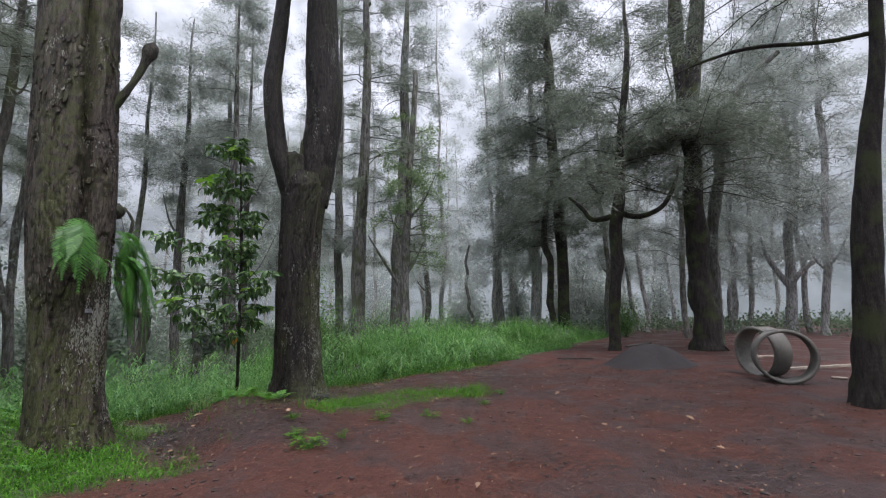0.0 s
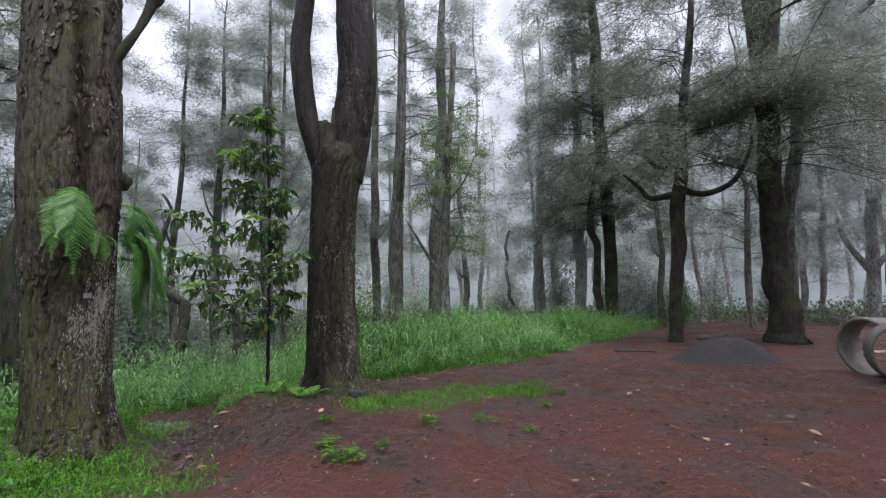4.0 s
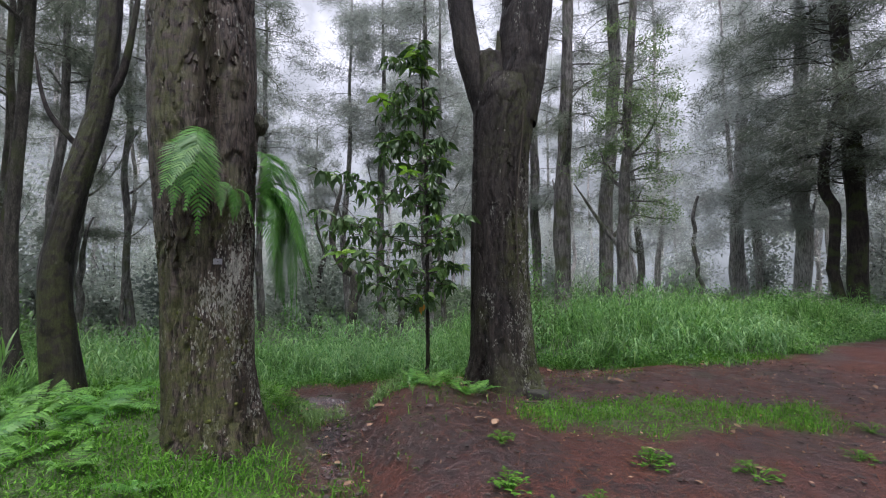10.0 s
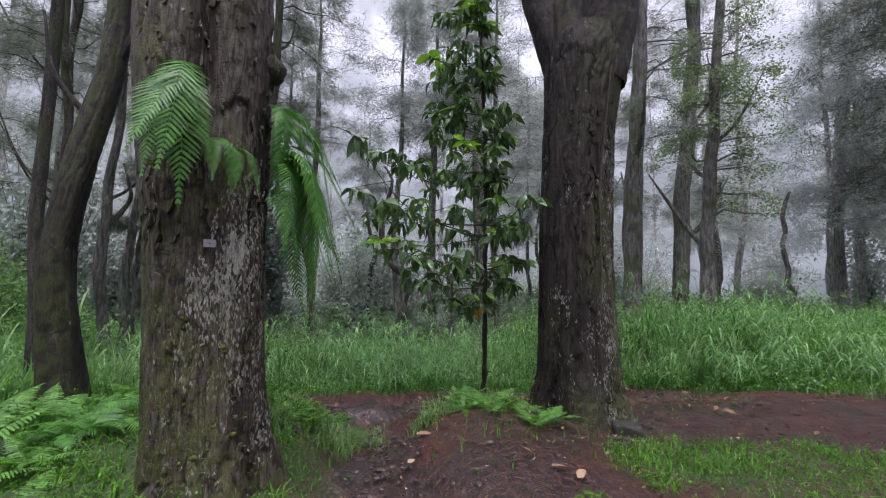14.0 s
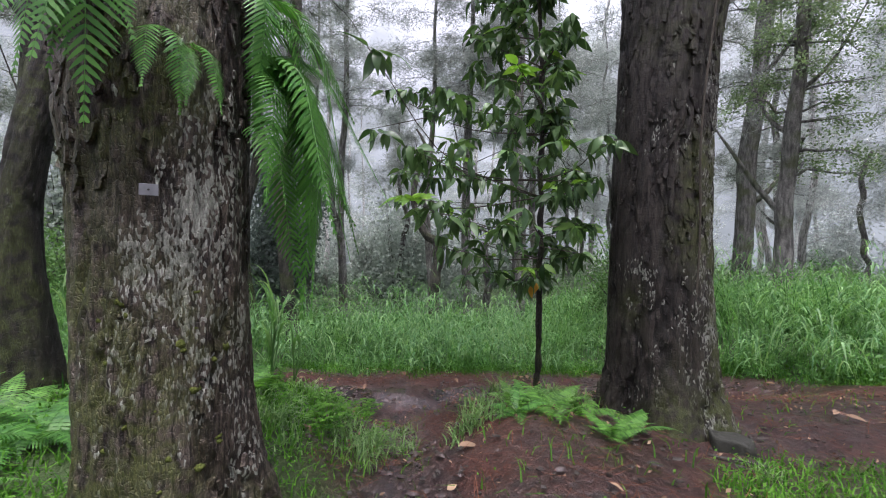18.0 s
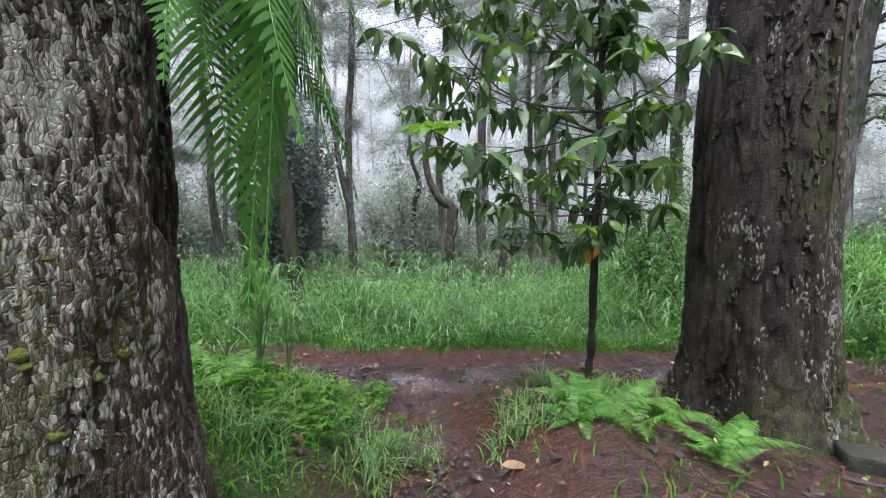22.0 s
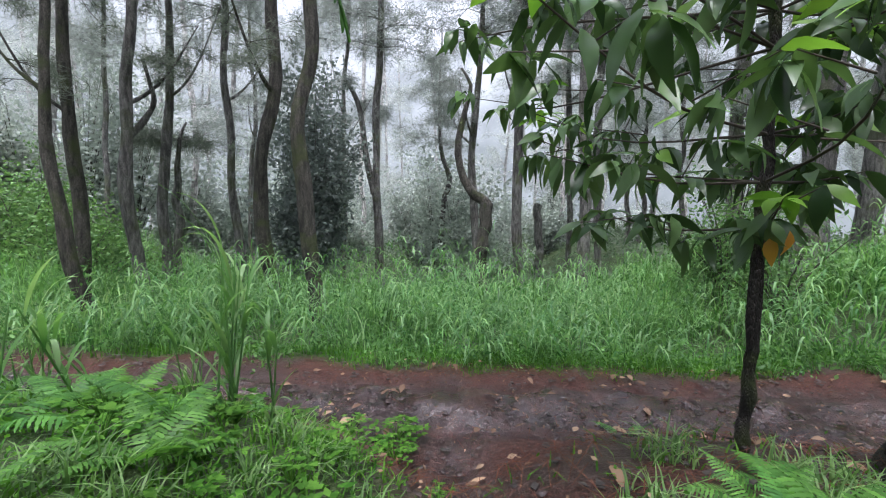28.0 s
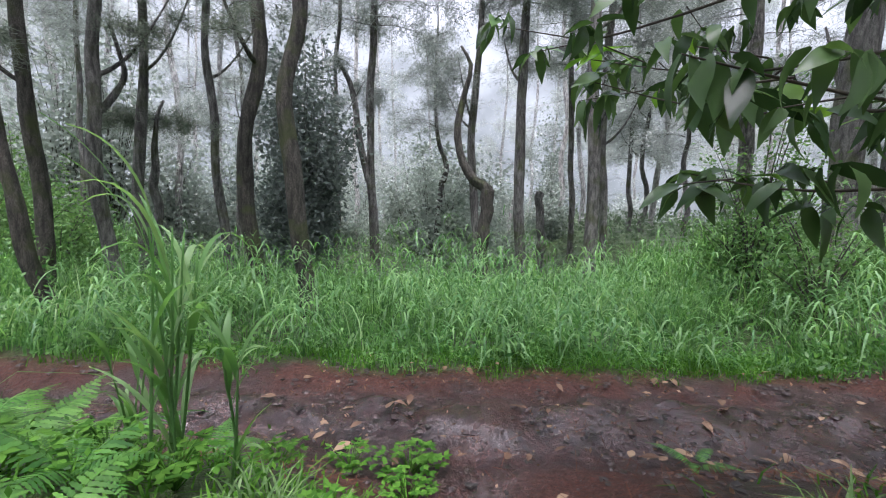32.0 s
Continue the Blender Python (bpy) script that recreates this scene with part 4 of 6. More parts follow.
def far_wood():
    """Slim pines with mist haze in their colours, three kinds copied over the far ground."""
    rng = np.random.default_rng(77)
    kinds = []
    for k, (h, reach, n) in enumerate(((25, 3.2, 46), (22, 3.0, 42), (27, 3.6, 48))):
        # The given distance selects bark and needle colours paled for mist.
        kinds.append(pine([(0, 0, 0, 0.2), (0.2 - 0.15 * k, 0.1, 3, 0.18), (-0.15, 0.3 - 0.2 * k, 7, 0.15), (0.3, 0.1, 13, 0.12), (0.1, 0.1, h, 0.03)], (2.0 + 1.5 * k, h - 1, n, reach), 300 + k, "pine_tree", "distant slim pine with mist haze in its colours", bushy=0.52, away=34))
    spots = []
    for _ in range(4000):
        a, r = radians(rng.uniform(-48, 92)), rng.uniform(25, 52)
        x, y = -2 - r * math.sin(a), 4 + r * math.cos(a)
        if (a < 0.45 and rng.uniform() < 0.25) or (0.52 < a < 0.78 and rng.uniform() < 0.75):
            continue
        if all((x - p) ** 2 + (y - q) ** 2 > 3.4 ** 2 for p, q in spots):
            spots.append((x, y))
        if len(spots) == 58:
            break
    for i, (x, y) in enumerate(spots):
        m = pose(x, y, float(ground_z(x, y)) - 0.05, rng.uniform(-3, 3), rng.uniform(-3, 3), rng.uniform(0, 360))
        if i < 3:
            kinds[i].matrix_basis = m
        else:
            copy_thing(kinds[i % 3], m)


far_wood()


def lichen_at(arc, th, z, at, seed, lichen, face, climb=0.95):
    """How strongly crust lichen grows at a point of the bark, 0 to 1."""
    toward = 0.5 + 0.5 * np.cos(th - face)
    return np.clip(0.07 + 0.22 * value_noise(arc * 6, z * 1.8, seed + 30) + lichen * toward ** 6 * np.exp(-((z - at[2] - 0.95) / climb) ** 2) * 0.8 * (0.8 + 0.5 * value_noise(arc * 3, z * 2.2, seed + 31)), 0, 1)


def moss_at(arc, th, z, at, seed, moss, moss_face):
    foot = np.exp(-np.maximum(0, z - at[2]) / 0.6)
    return np.clip(moss * smooth_step(0.0, 0.8, 0.6 * value_noise(arc * 4 + 9, z * 2, seed + 40) + 0.5 * foot + 0.6 * np.cos(th - moss_face) - 0.1), 0, 1)


def swell(th, z, at, seed, r, groove):
    """The trunk's radius with root lobes and a lengthwise groove."""
    foot = np.exp(-np.maximum(0, z - at[2]) / 0.28)
    r = r * (1 + 0.10 * foot * (np.sin(th * 5 + seed) + 0.6 * np.sin(th * 3 + 1.3 * seed)))
    if groove:
        mid, wide, deep, zlo, zhi = groove
        r = r * (1 - deep * np.exp(-(np.angle(np.exp(1j * (th - mid))) / wide) ** 2) * smooth_step(zlo, zhi, z))
    return r


def bark_trunk(pts, at, parent, around, step, seed, depth=0.02, groove=None, lichen=0.0, face=0.0, moss=0.5, moss_face=0.5, mat=None, name="trunk", top=9.0, fine=1.0, climb=0.95):
    """A stout trunk whose long bark ridges and fissures are real relief."""
    length = sum(math.dist(p[:3], q[:3]) for p, q in zip(pts, pts[1:]))
    c = curve_points(pts, int(length / step))
    c = c[c[:, 2] < top]
    rings = len(c)
    d, s, t = frames_along(c[:, :3])
    s = np.tile((1.0, 0.0, 0.0), (rings, 1))
    s -= d * (s * d).sum(1)[:, None]
    s /= np.linalg.norm(s, axis=1)[:, None]
    t = np.cross(d, s)
    th = np.linspace(-np.pi, np.pi, around, endpoint=False)[None]
    z = c[:, 2][:, None] + 0 * th
    arc = th * float(np.median(c[:, 3])) + 0 * z
    drift = 0.5 * value_noise(arc * 7 * fine, z * 3, seed + 5) + 0.25 * value_noise(arc * 20 * fine, z * 9, seed + 6)
    f1 = np.abs(value_noise(arc * 9 * fine + drift, z * 1.5 + drift * 0.3, seed + 1))
    f2 = np.abs(value_noise(arc * 23 * fine + drift, z * 3.4 + drift, seed + 3))
    f3 = np.abs(value_noise(arc * 40 * fine, z * 13 + drift, seed + 4))
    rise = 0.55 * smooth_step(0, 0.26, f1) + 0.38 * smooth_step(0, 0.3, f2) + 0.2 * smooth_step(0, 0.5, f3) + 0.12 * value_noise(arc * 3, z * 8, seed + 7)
    r = swell(th, z, at, seed, c[:, 3][:, None] * (1 + 0.035 * value_noise(arc * 2.2, z * 1.1, seed + 2)), groove) + depth * (rise - 0.7)
    v = c[:, None, :3] + r[..., None] * (np.cos(th)[..., None] * s[:, None] + np.sin(th)[..., None] * t[:, None])
    i, j = np.meshgrid(np.arange(rings - 1), np.arange(around), indexing="ij")
    k = (j + 1) % around
    f = np.stack([i * around + j, i * around + k, (i + 1) * around + k, (i + 1) * around + j], -1).reshape(-1, 4)
    pale, green = lichen_at(arc, th, z, at, seed, lichen, face, climb), moss_at(arc, th, z, at, seed, moss, moss_face)
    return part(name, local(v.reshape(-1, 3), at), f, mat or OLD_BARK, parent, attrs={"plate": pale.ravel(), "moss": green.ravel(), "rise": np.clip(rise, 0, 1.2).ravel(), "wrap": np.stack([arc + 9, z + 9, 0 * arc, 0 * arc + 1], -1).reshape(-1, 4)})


def bark_flakes(pts, at, parent, seed, zlo, zhi, wide=0.036, tall=0.075, share=0.34, lichen=0.0, face=0.0, moss=0.5, moss_face=0.5, groove=None, singles=0, nearest=(0, 0), mat=None, climb=0.95):
    """Loose scales of bark, each a thin ragged chip lifting off the trunk. The nearest ones are single parts."""
    rng = np.random.default_rng(seed)
    c = curve_points(pts, 500)
    th, zz = [], []
    for z in np.arange(zlo, zhi, tall * 0.7):
        r = np.interp(z, c[:, 2], c[:, 3])
        k = int(share * 2 * np.pi * r / (wide * 0.8))
        th.append(rng.uniform(-np.pi, np.pi, k))
        zz.append(z + rng.uniform(-0.6, 0.6, k) * tall)
    th, zz = np.concatenate(th), np.concatenate(zz)
    n = len(th)
    r = swell(th, zz, at, seed, np.interp(zz, c[:, 2], c[:, 3]), groove)
    cx, cy = np.interp(zz, c[:, 2], c[:, 0]), np.interp(zz, c[:, 2], c[:, 1])
    nor = np.stack([np.cos(th), np.sin(th), 0 * th], 1)
    tan = np.stack([-np.sin(th), np.cos(th), 0 * th], 1)
    p = np.stack([cx, cy, zz], 1) + nor * r[:, None]
    a8 = np.linspace(0, 2 * np.pi, 8, endpoint=False)[None] + rng.uniform(-0.3, 0.3, (n, 8))
    size = rng.uniform(0.35, 1.15, (n, 1))
    jit = rng.uniform(0.75, 1.1, (n, 8))
    ca, sa = np.cos(a8), np.sin(a8)
    ca, sa = np.sign(ca) * np.abs(ca) ** 0.5, np.sign(sa) * np.abs(sa) ** 0.5
    fa, fb = ca * jit * wide * 0.5 * size, sa * jit * tall * 0.55 * size * rng.uniform(0.6, 1.4, (n, 1))
    fa = fa + fb * rng.normal(0, 0.22, (n, 1))
    top = rng.uniform(0.002, 0.008, (n, 1)) + fa * rng.normal(0, 0.08, (n, 1)) - fb * np.abs(rng.normal(0, 0.07, (n, 1))) + rng.normal(0, 0.0012, (n, 8))

    def place(k, t):
        return p[:, None] + tan[:, None] * (fa * k)[..., None] + np.array((0, 0, 1)) * (fb * k)[..., None] + nor[:, None] * t[..., None]
    v = np.concatenate([place(1.0, top - 0.02), place(0.9, top)], 1)
    quads = np.array([(k, (k + 1) % 8, 8 + (k + 1) % 8, 8 + k) for k in range(8)] + [(8, 9, 10, 11), (8, 11, 12, 15), (12, 13, 14, 15)])
    arc = th * float(np.median(c[:, 3]))
    pale = np.clip(lichen_at(arc, th, zz, at, seed, lichen, face, climb) + rng.uniform(-0.25, 0.3, n), 0, 1)
    green = moss_at(arc, th, zz, at, seed, moss, moss_face)
    rise = rng.uniform(0.6, 1.1, n)
    wrap = np.stack([arc[:, None] + 9 + np.tile(fa, 2), zz[:, None] + 9 + np.tile(fb, 2), np.zeros((n, 16)), np.ones((n, 16))], -1)
    v = v - np.asarray(at)
    apart = np.zeros(n, bool)
    if singles:
        apart[np.argsort(np.hypot(p[:, 0] - nearest[0], p[:, 1] - nearest[1]) + 0.5 * np.abs(zz - 1.1))[:singles]] = True
    for k in np.nonzero(apart)[0]:
        part("bark_flake", v[k], quads, mat or OLD_BARK, parent, smooth=False, attrs={"plate": np.full(16, pale[k]), "moss": np.full(16, green[k]), "rise": np.full(16, rise[k]), "wrap": wrap[k]})
    rest = ~apart
    m = int(rest.sum())
    f = (np.arange(m)[:, None, None] * 16 + quads[None]).reshape(-1, 4)
    ob = part("loose_bark", v[rest].reshape(-1, 3), f, mat or OLD_BARK, parent, "loose flaking bark with pale lichen and moss", smooth=False,
              attrs={"plate": np.repeat(pale[rest], 16), "moss": np.repeat(green[rest], 16), "rise": np.repeat(rise[rest], 16), "wrap": wrap[rest].reshape(-1, 4)})
    tagged(ob, kind="stuff")


def moss_cushions(pts, at, parent, seed, count, mid, spread, zlo, zhi):
    """Small olive tufts of moss sitting in the bark."""
    rng = np.random.default_rng(seed)
    c = curve_points(pts, 300)
    for _ in range(count):
        th, z = rng.normal(mid, spread), rng.uniform(zlo, zhi)
        r = float(swell(th, z, at, seed, np.interp(z, c[:, 2], c[:, 3]), None))
        q = np.array((np.interp(z, c[:, 2], c[:, 0]) + math.cos(th) * r, np.interp(z, c[:, 2], c[:, 1]) + math.sin(th) * r, z))
        w, h = rng.uniform(0.012, 0.026), rng.uniform(0.010, 0.018)
        n, t = np.array((math.cos(th), math.sin(th), 0)), np.array((-math.sin(th), math.cos(th), 0))
        rows = []
        for lat in (0.0, 0.55, 1.05):
            for k in range(9):
                a = 6.2832 * k / 9
                g = 1 + 0.18 * rng.standard_normal()
                rows.append(q + t * w * g * math.cos(a) * math.cos(lat) + np.array((0, 0, h * g * math.sin(a) * math.cos(lat))) + n * (0.016 * math.sin(lat) - 0.006))
        rows.append(q + n * 0.012)
        f = [(i * 9 + k, i * 9 + (k + 1) % 9, (i + 1) * 9 + (k + 1) % 9, (i + 1) * 9 + k) for i in range(2) for k in range(9)]
        f += [(18 + k, 18 + (k + 1) % 9, 18 + (k + 2) % 9, 27) for k in range(0, 9, 2)]
        part("moss_cushion", local(rows, at), f, MOSS, parent)


FERNED_TRUNK = [(-4.05, 4.86, -0.1, 0.44), (-4.06, 4.84, 0.25, 0.365), (-4.08, 4.82, 0.7, 0.325), (-4.10, 4.80, 1.4, 0.325), (-4.12, 4.77, 2.0, 0.355), (-4.14, 4.75, 2.7, 0.385),
                (-4.18, 4.70, 3.9, 0.38), (-4.22, 4.66, 5.5, 0.36), (-4.3, 4.6, 9.0, 0.3)]
FORKED_TRUNK = [(-2.58, 7.94, -0.1, 0.56), (-2.59, 7.93, 0.22, 0.44), (-2.61, 7.91, 0.7, 0.39), (-2.63, 7.90, 1.65, 0.365), (-2.62, 7.90, 2.6, 0.36), (-2.60, 7.90, 3.2, 0.37), (-2.57, 7.91, 3.75, 0.40), (-2.52, 7.92, 4.05, 0.36)]
FERNED_GROOVE = (-0.55, 0.2, 0.5, 2.0, 2.6)


def great_tree_ferned():
    at = (-4.03, 4.81, 0.2)
    ob = thing("old_tree", at, "huge old tree with flaking lichen-spotted bark and a grooved double trunk", "tree", "great trees by the clearing")
    bark_trunk(FERNED_TRUNK, at, ob, 200, 0.021, 3, depth=0.032, groove=FERNED_GROOVE, lichen=0.8, face=0.04, moss=0.75, moss_face=-1.1, top=6.6)
    bark_flakes(FERNED_TRUNK, at, ob, 3, 0.12, 4.6, lichen=0.8, face=0.04, moss=0.75, moss_face=-1.1, groove=FERNED_GROOVE, singles=200, nearest=(-3.6, 5.0))
    moss_cushions(FERNED_TRUNK, at, ob, 3, 34, -0.75, 0.45, 0.35, 1.2)
    for pts in ([(-3.90, 4.80, 3.85, 0.07), (-3.765, 4.867, 4.14, 0.045), (-3.69, 4.92, 4.35, 0.04), (-3.63, 4.97, 4.6, 0.05), (-3.60, 4.985, 4.72, 0.085), (-3.58, 5.0, 4.82, 0.07), (-3.575, 5.0, 4.87, 0.02)],):
        v, f = tube(pts, 10, 14, 0.07, np.random.default_rng(5))
        part("limb", local(v, at), f, BARK, ob, "short dark broken limb")
    # a mossy burl on the trunk's edge
    rng = np.random.default_rng(9)
    p = np.array((-4.13, 4.76, 2.72)) + 0.34 * np.array((math.cos(0.75), math.sin(0.75), 0))
    v, f = tube([(*(p - (0.05, 0.05, 0.04)), 0.12), (*(p + (0.0, 0.0, 0)), 0.11), (*(p + (0.05, 0.045, 0.01)), 0.085), (*(p + (0.085, 0.075, 0.02)), 0.03)], 16, 10, 0.06, rng)
    part("burl", local(v, at), f, BARK, ob, "rounded mossy burl")
    return ob


def great_tree_forked():
    at = (-2.6, 7.92, 0.2)
    ob = thing("old_tree", at, "stout old forked tree with rough flaking bark and one broken stem", "tree", "great trees by the clearing")
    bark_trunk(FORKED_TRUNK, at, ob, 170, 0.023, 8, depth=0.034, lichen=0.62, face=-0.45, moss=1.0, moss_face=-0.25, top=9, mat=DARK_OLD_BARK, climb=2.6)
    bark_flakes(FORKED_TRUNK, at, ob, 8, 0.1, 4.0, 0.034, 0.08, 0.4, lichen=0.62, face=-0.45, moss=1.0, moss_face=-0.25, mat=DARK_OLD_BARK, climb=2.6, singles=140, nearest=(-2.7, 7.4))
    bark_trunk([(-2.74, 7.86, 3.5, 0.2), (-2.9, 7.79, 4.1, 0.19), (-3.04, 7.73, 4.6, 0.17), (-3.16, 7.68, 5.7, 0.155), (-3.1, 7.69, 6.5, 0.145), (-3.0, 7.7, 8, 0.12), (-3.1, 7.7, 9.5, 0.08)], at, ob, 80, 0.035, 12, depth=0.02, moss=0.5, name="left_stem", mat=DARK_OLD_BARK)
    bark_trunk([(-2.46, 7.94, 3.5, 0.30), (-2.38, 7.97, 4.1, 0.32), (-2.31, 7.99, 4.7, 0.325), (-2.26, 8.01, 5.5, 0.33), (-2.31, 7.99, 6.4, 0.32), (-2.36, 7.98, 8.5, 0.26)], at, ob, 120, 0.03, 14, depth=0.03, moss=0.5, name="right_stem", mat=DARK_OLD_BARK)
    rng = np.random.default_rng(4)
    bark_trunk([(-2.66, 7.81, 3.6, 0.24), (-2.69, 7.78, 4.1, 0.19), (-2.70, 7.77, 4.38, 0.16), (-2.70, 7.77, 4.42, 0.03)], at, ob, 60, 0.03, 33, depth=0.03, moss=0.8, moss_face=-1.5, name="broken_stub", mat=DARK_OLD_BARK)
    for k in range(4):
        a = rng.uniform(0, 6.28)
        p = np.array((-2.70 + 0.11 * math.cos(a), 7.77 + 0.11 * math.sin(a), 4.2))
        v, f = tube([(*p, 0.07), (*(p + (0.01, 0, 0.25)), 0.05), (*(p + (rng.uniform(-0.05, 0.05), 0, rng.uniform(0.15, 0.5))), 0.012)], 5, 5, 0.12, rng)
        part("splinter", local(v, at), f, BARK, ob, "jagged broken splinter of the snapped stem")
    # an unseen crown, added high over the clearing's edge to shade the ground
    pieces, ends, dirs = [], [], []
    for stem in ([(-2.31, 7.99, 6.4, 0.3), (-2.36, 7.98, 8.5, 0.26), (-2.2, 8.1, 11, 0.18), (-2.4, 8.2, 14.5, 0.04)], [(-3.0, 7.7, 8, 0.12), (-3.1, 7.7, 9.5, 0.09), (-3.3, 7.5, 12.5, 0.03)]):
        pieces.append(tube(stem[1:], 10, 14, cap=False))
        t2, e2, d2 = boughs(stem, 10.6, stem[-1][2], 26, 3.6, rng, fine=False, twigs=9)
        pieces, ends, dirs = pieces + t2, ends + list(e2), dirs + list(d2)
    v, f = join(pieces)
    tagged(part("branch_work", local(v, at), f, WET_BARK, ob), kind="stuff")
    v, f = leaf_scatter(np.array(ends), np.array(dirs), rng, 7, 0.2, 0.05)
    tagged(part("crown", local(v, at), f, DARK_LEAF, ob, "unseen leafy crown added high up to shade the ground", smooth=False), kind="stuff")
    # a climbing vine
    v, f = tube([(-2.36, 7.63, 0.3, 0.008), (-2.32, 7.66, 1.4, 0.008), (-2.33, 7.62, 2.3, 0.009), (-2.27, 7.68, 3.2, 0.008), (-2.2, 7.72, 4.2, 0.007), (-2.1, 7.7, 5.4, 0.005)], 5, 30, 0.1, rng)
    part("vine", local(v, at), f, TWIG, ob, "thin climbing vine stem")
    return ob


def great_tree_leaning():
    at = (-6.06, 4.76, 0.22)
    ob = thing("old_tree", at, "dark leaning tree with mossy trunk among ferns", "tree", "great trees by the clearing")
    bark_trunk([(-6.05, 4.78, 0.0, 0.256), (-6.06, 4.76, 0.3, 0.179), (-6.10, 4.66, 1.4, 0.128), (-6.06, 4.75, 2.3, 0.113), (-5.99, 4.90, 3.2, 0.102), (-5.96, 4.94, 4.2, 0.096), (-5.98, 4.95, 6, 0.090), (-5.9, 5.0, 10, 0.064)], at, ob, 70, 0.035, 21, depth=0.018, moss=1.8, moss_face=-0.6, top=9.5, mat=MOSS_OLD_BARK, fine=1.5)
    for pts in ([(-6.03, 4.82, 3.0, 0.05), (-5.85, 5.0, 3.5, 0.04), (-5.75, 5.05, 4.1, 0.03), (-5.9, 5.2, 4.9, 0.015)], [(-6.05, 4.8, 2.7, 0.03), (-6.3, 4.6, 3.1, 0.022), (-6.5, 4.55, 3.7, 0.01)]):
        v, f = tube(pts, 8, 14, 0.07, np.random.default_rng(6))
        part("limb", local(v, at), f, WET_BARK, ob, "crooked dark side limb")
    return ob


OLD_FERNED, OLD_FORKED, OLD_LEANING = great_tree_ferned(), great_tree_forked(), great_tree_leaning()


# ---- ferns, leaves, grass ----
def frond(length, seed, curl=0.9, pairs=22, width=0.2, hang=False):
    """A fern frond growing along +x from the origin and arching down; triangles and quads as quads."""
    rng = np.random.default_rng(seed)
    n = pairs + 2
    s = np.linspace(0, 1, n)
    ang = 0.5 - curl * 1.6 * s if not hang else 0.35 - (1.7 + 0.2 * curl) * np.clip(s * 2.5, 0, 1) ** 0.8
    step = length / (n - 1)
    x = np.concatenate([[0], np.cumsum(np.cos(ang[:-1]) * step)])
    z = np.concatenate([[0], np.cumsum(np.sin(ang[:-1]) * step)])
    spine = np.stack([x, 0.03 * length * np.sin(s * 3 + seed), z], 1)
    v, f = tube(np.hstack([spine, (0.0035 * (1 - 0.8 * s))[:, None]]), 4, n, cap=False)
    pieces = [(v, f)]
    lobes = ((0, 0.35), (0.18, 0.8), (0.34, 0.78), (0.5, 0.72), (0.66, 0.6), (0.8, 0.42), (1.0, 0.04)) if hang else ((0, 0.55), (0.18, 1.15), (0.34, 0.7), (0.5, 1.05), (0.66, 0.5), (0.8, 0.7), (1.0, 0.08))
    for k in range(2, n - 1):
        w = width * length * math.sin(math.pi * min(1, 0.12 + 0.95 * s[k]) ** 0.8) * rng.uniform(0.85, 1.1)
        w = max(w, 0.02)
        d = spine[min(k + 1, n - 1)] - spine[k - 1]
        d /= np.linalg.norm(d)
        for sgn in (-1, 1):
            side = np.array((0, sgn, 0)) + d * (0.35 if not hang else 0.6)
            side /= np.linalg.norm(side)
            b, e = spine[k], spine[k] + side * w + np.array((0, 0, -0.28 * w + rng.uniform(-0.1, 0.05) * w))
            h = d * step * (0.44 if not hang else 0.42)
            rows = []
            for q, g in lobes:
                m1 = b + (e - b) * q + np.array((0, 0, 0.22 * w * q * (1 - q)))
                rows += [m1 - h * g, m1 + h * g]
            pieces.append((np.array(rows), np.array([(2 * q, 2 * q + 1, 2 * q + 3, 2 * q + 2) for q in range(6)])))
    return join(pieces)


FRONDS = [mesh_data("frond", *frond(1.0, k, c, 22, 0.2), FERN, smooth=False) for k, c in enumerate((0.75, 0.95, 1.15, 0.6))]
FLOOR_FRONDS = [mesh_data("frond", *frond(1.0, 40 + k, c, 22, 0.24), BRIGHT_FERN, smooth=False) for k, c in enumerate((0.55, 0.75, 0.4))]
FRONT = [mesh_data("frond", *frond(1.0, 30 + k, c, 28, 0.17, True), FERN, smooth=False) for k, c in enumerate((0.1, 0.5, -0.3))]
HANGING = [mesh_data("frond", *frond(1.0, 20 + k, c, 36, 0.15, True), FERN, smooth=False) for k, c in enumerate((0.0, 0.4, -0.4))]


def fern(at, count, length, label, seed, aim=None, spread=180, meshes=None, tilt=(0, 25), name="fern"):
    """A fern: fronds set round one root. aim: the way they lean, in degrees."""
    rng = np.random.default_rng(seed)
    ob = thing(name, at, label, "fern", "ferns")
    meshes = meshes or FRONDS
    for k in range(count):
        a = (aim if aim is not None else 0) + rng.uniform(-spread, spread) if aim is not None else 360 * k / count + rng.uniform(-20, 20)
        sc = length * rng.uniform(0.7, 1.15)
        m = pose(rng.uniform(-0.02, 0.02), rng.uniform(-0.02, 0.02), rng.uniform(0, 0.03), rng.uniform(-15, 15), -rng.uniform(*tilt), a) @ Matrix.Scale(sc, 4)
        put("frond", meshes[int(rng.integers(len(meshes)))], ob, m=m)
    return ob


def gz(x, y):
    return float(ground_z(x, y))


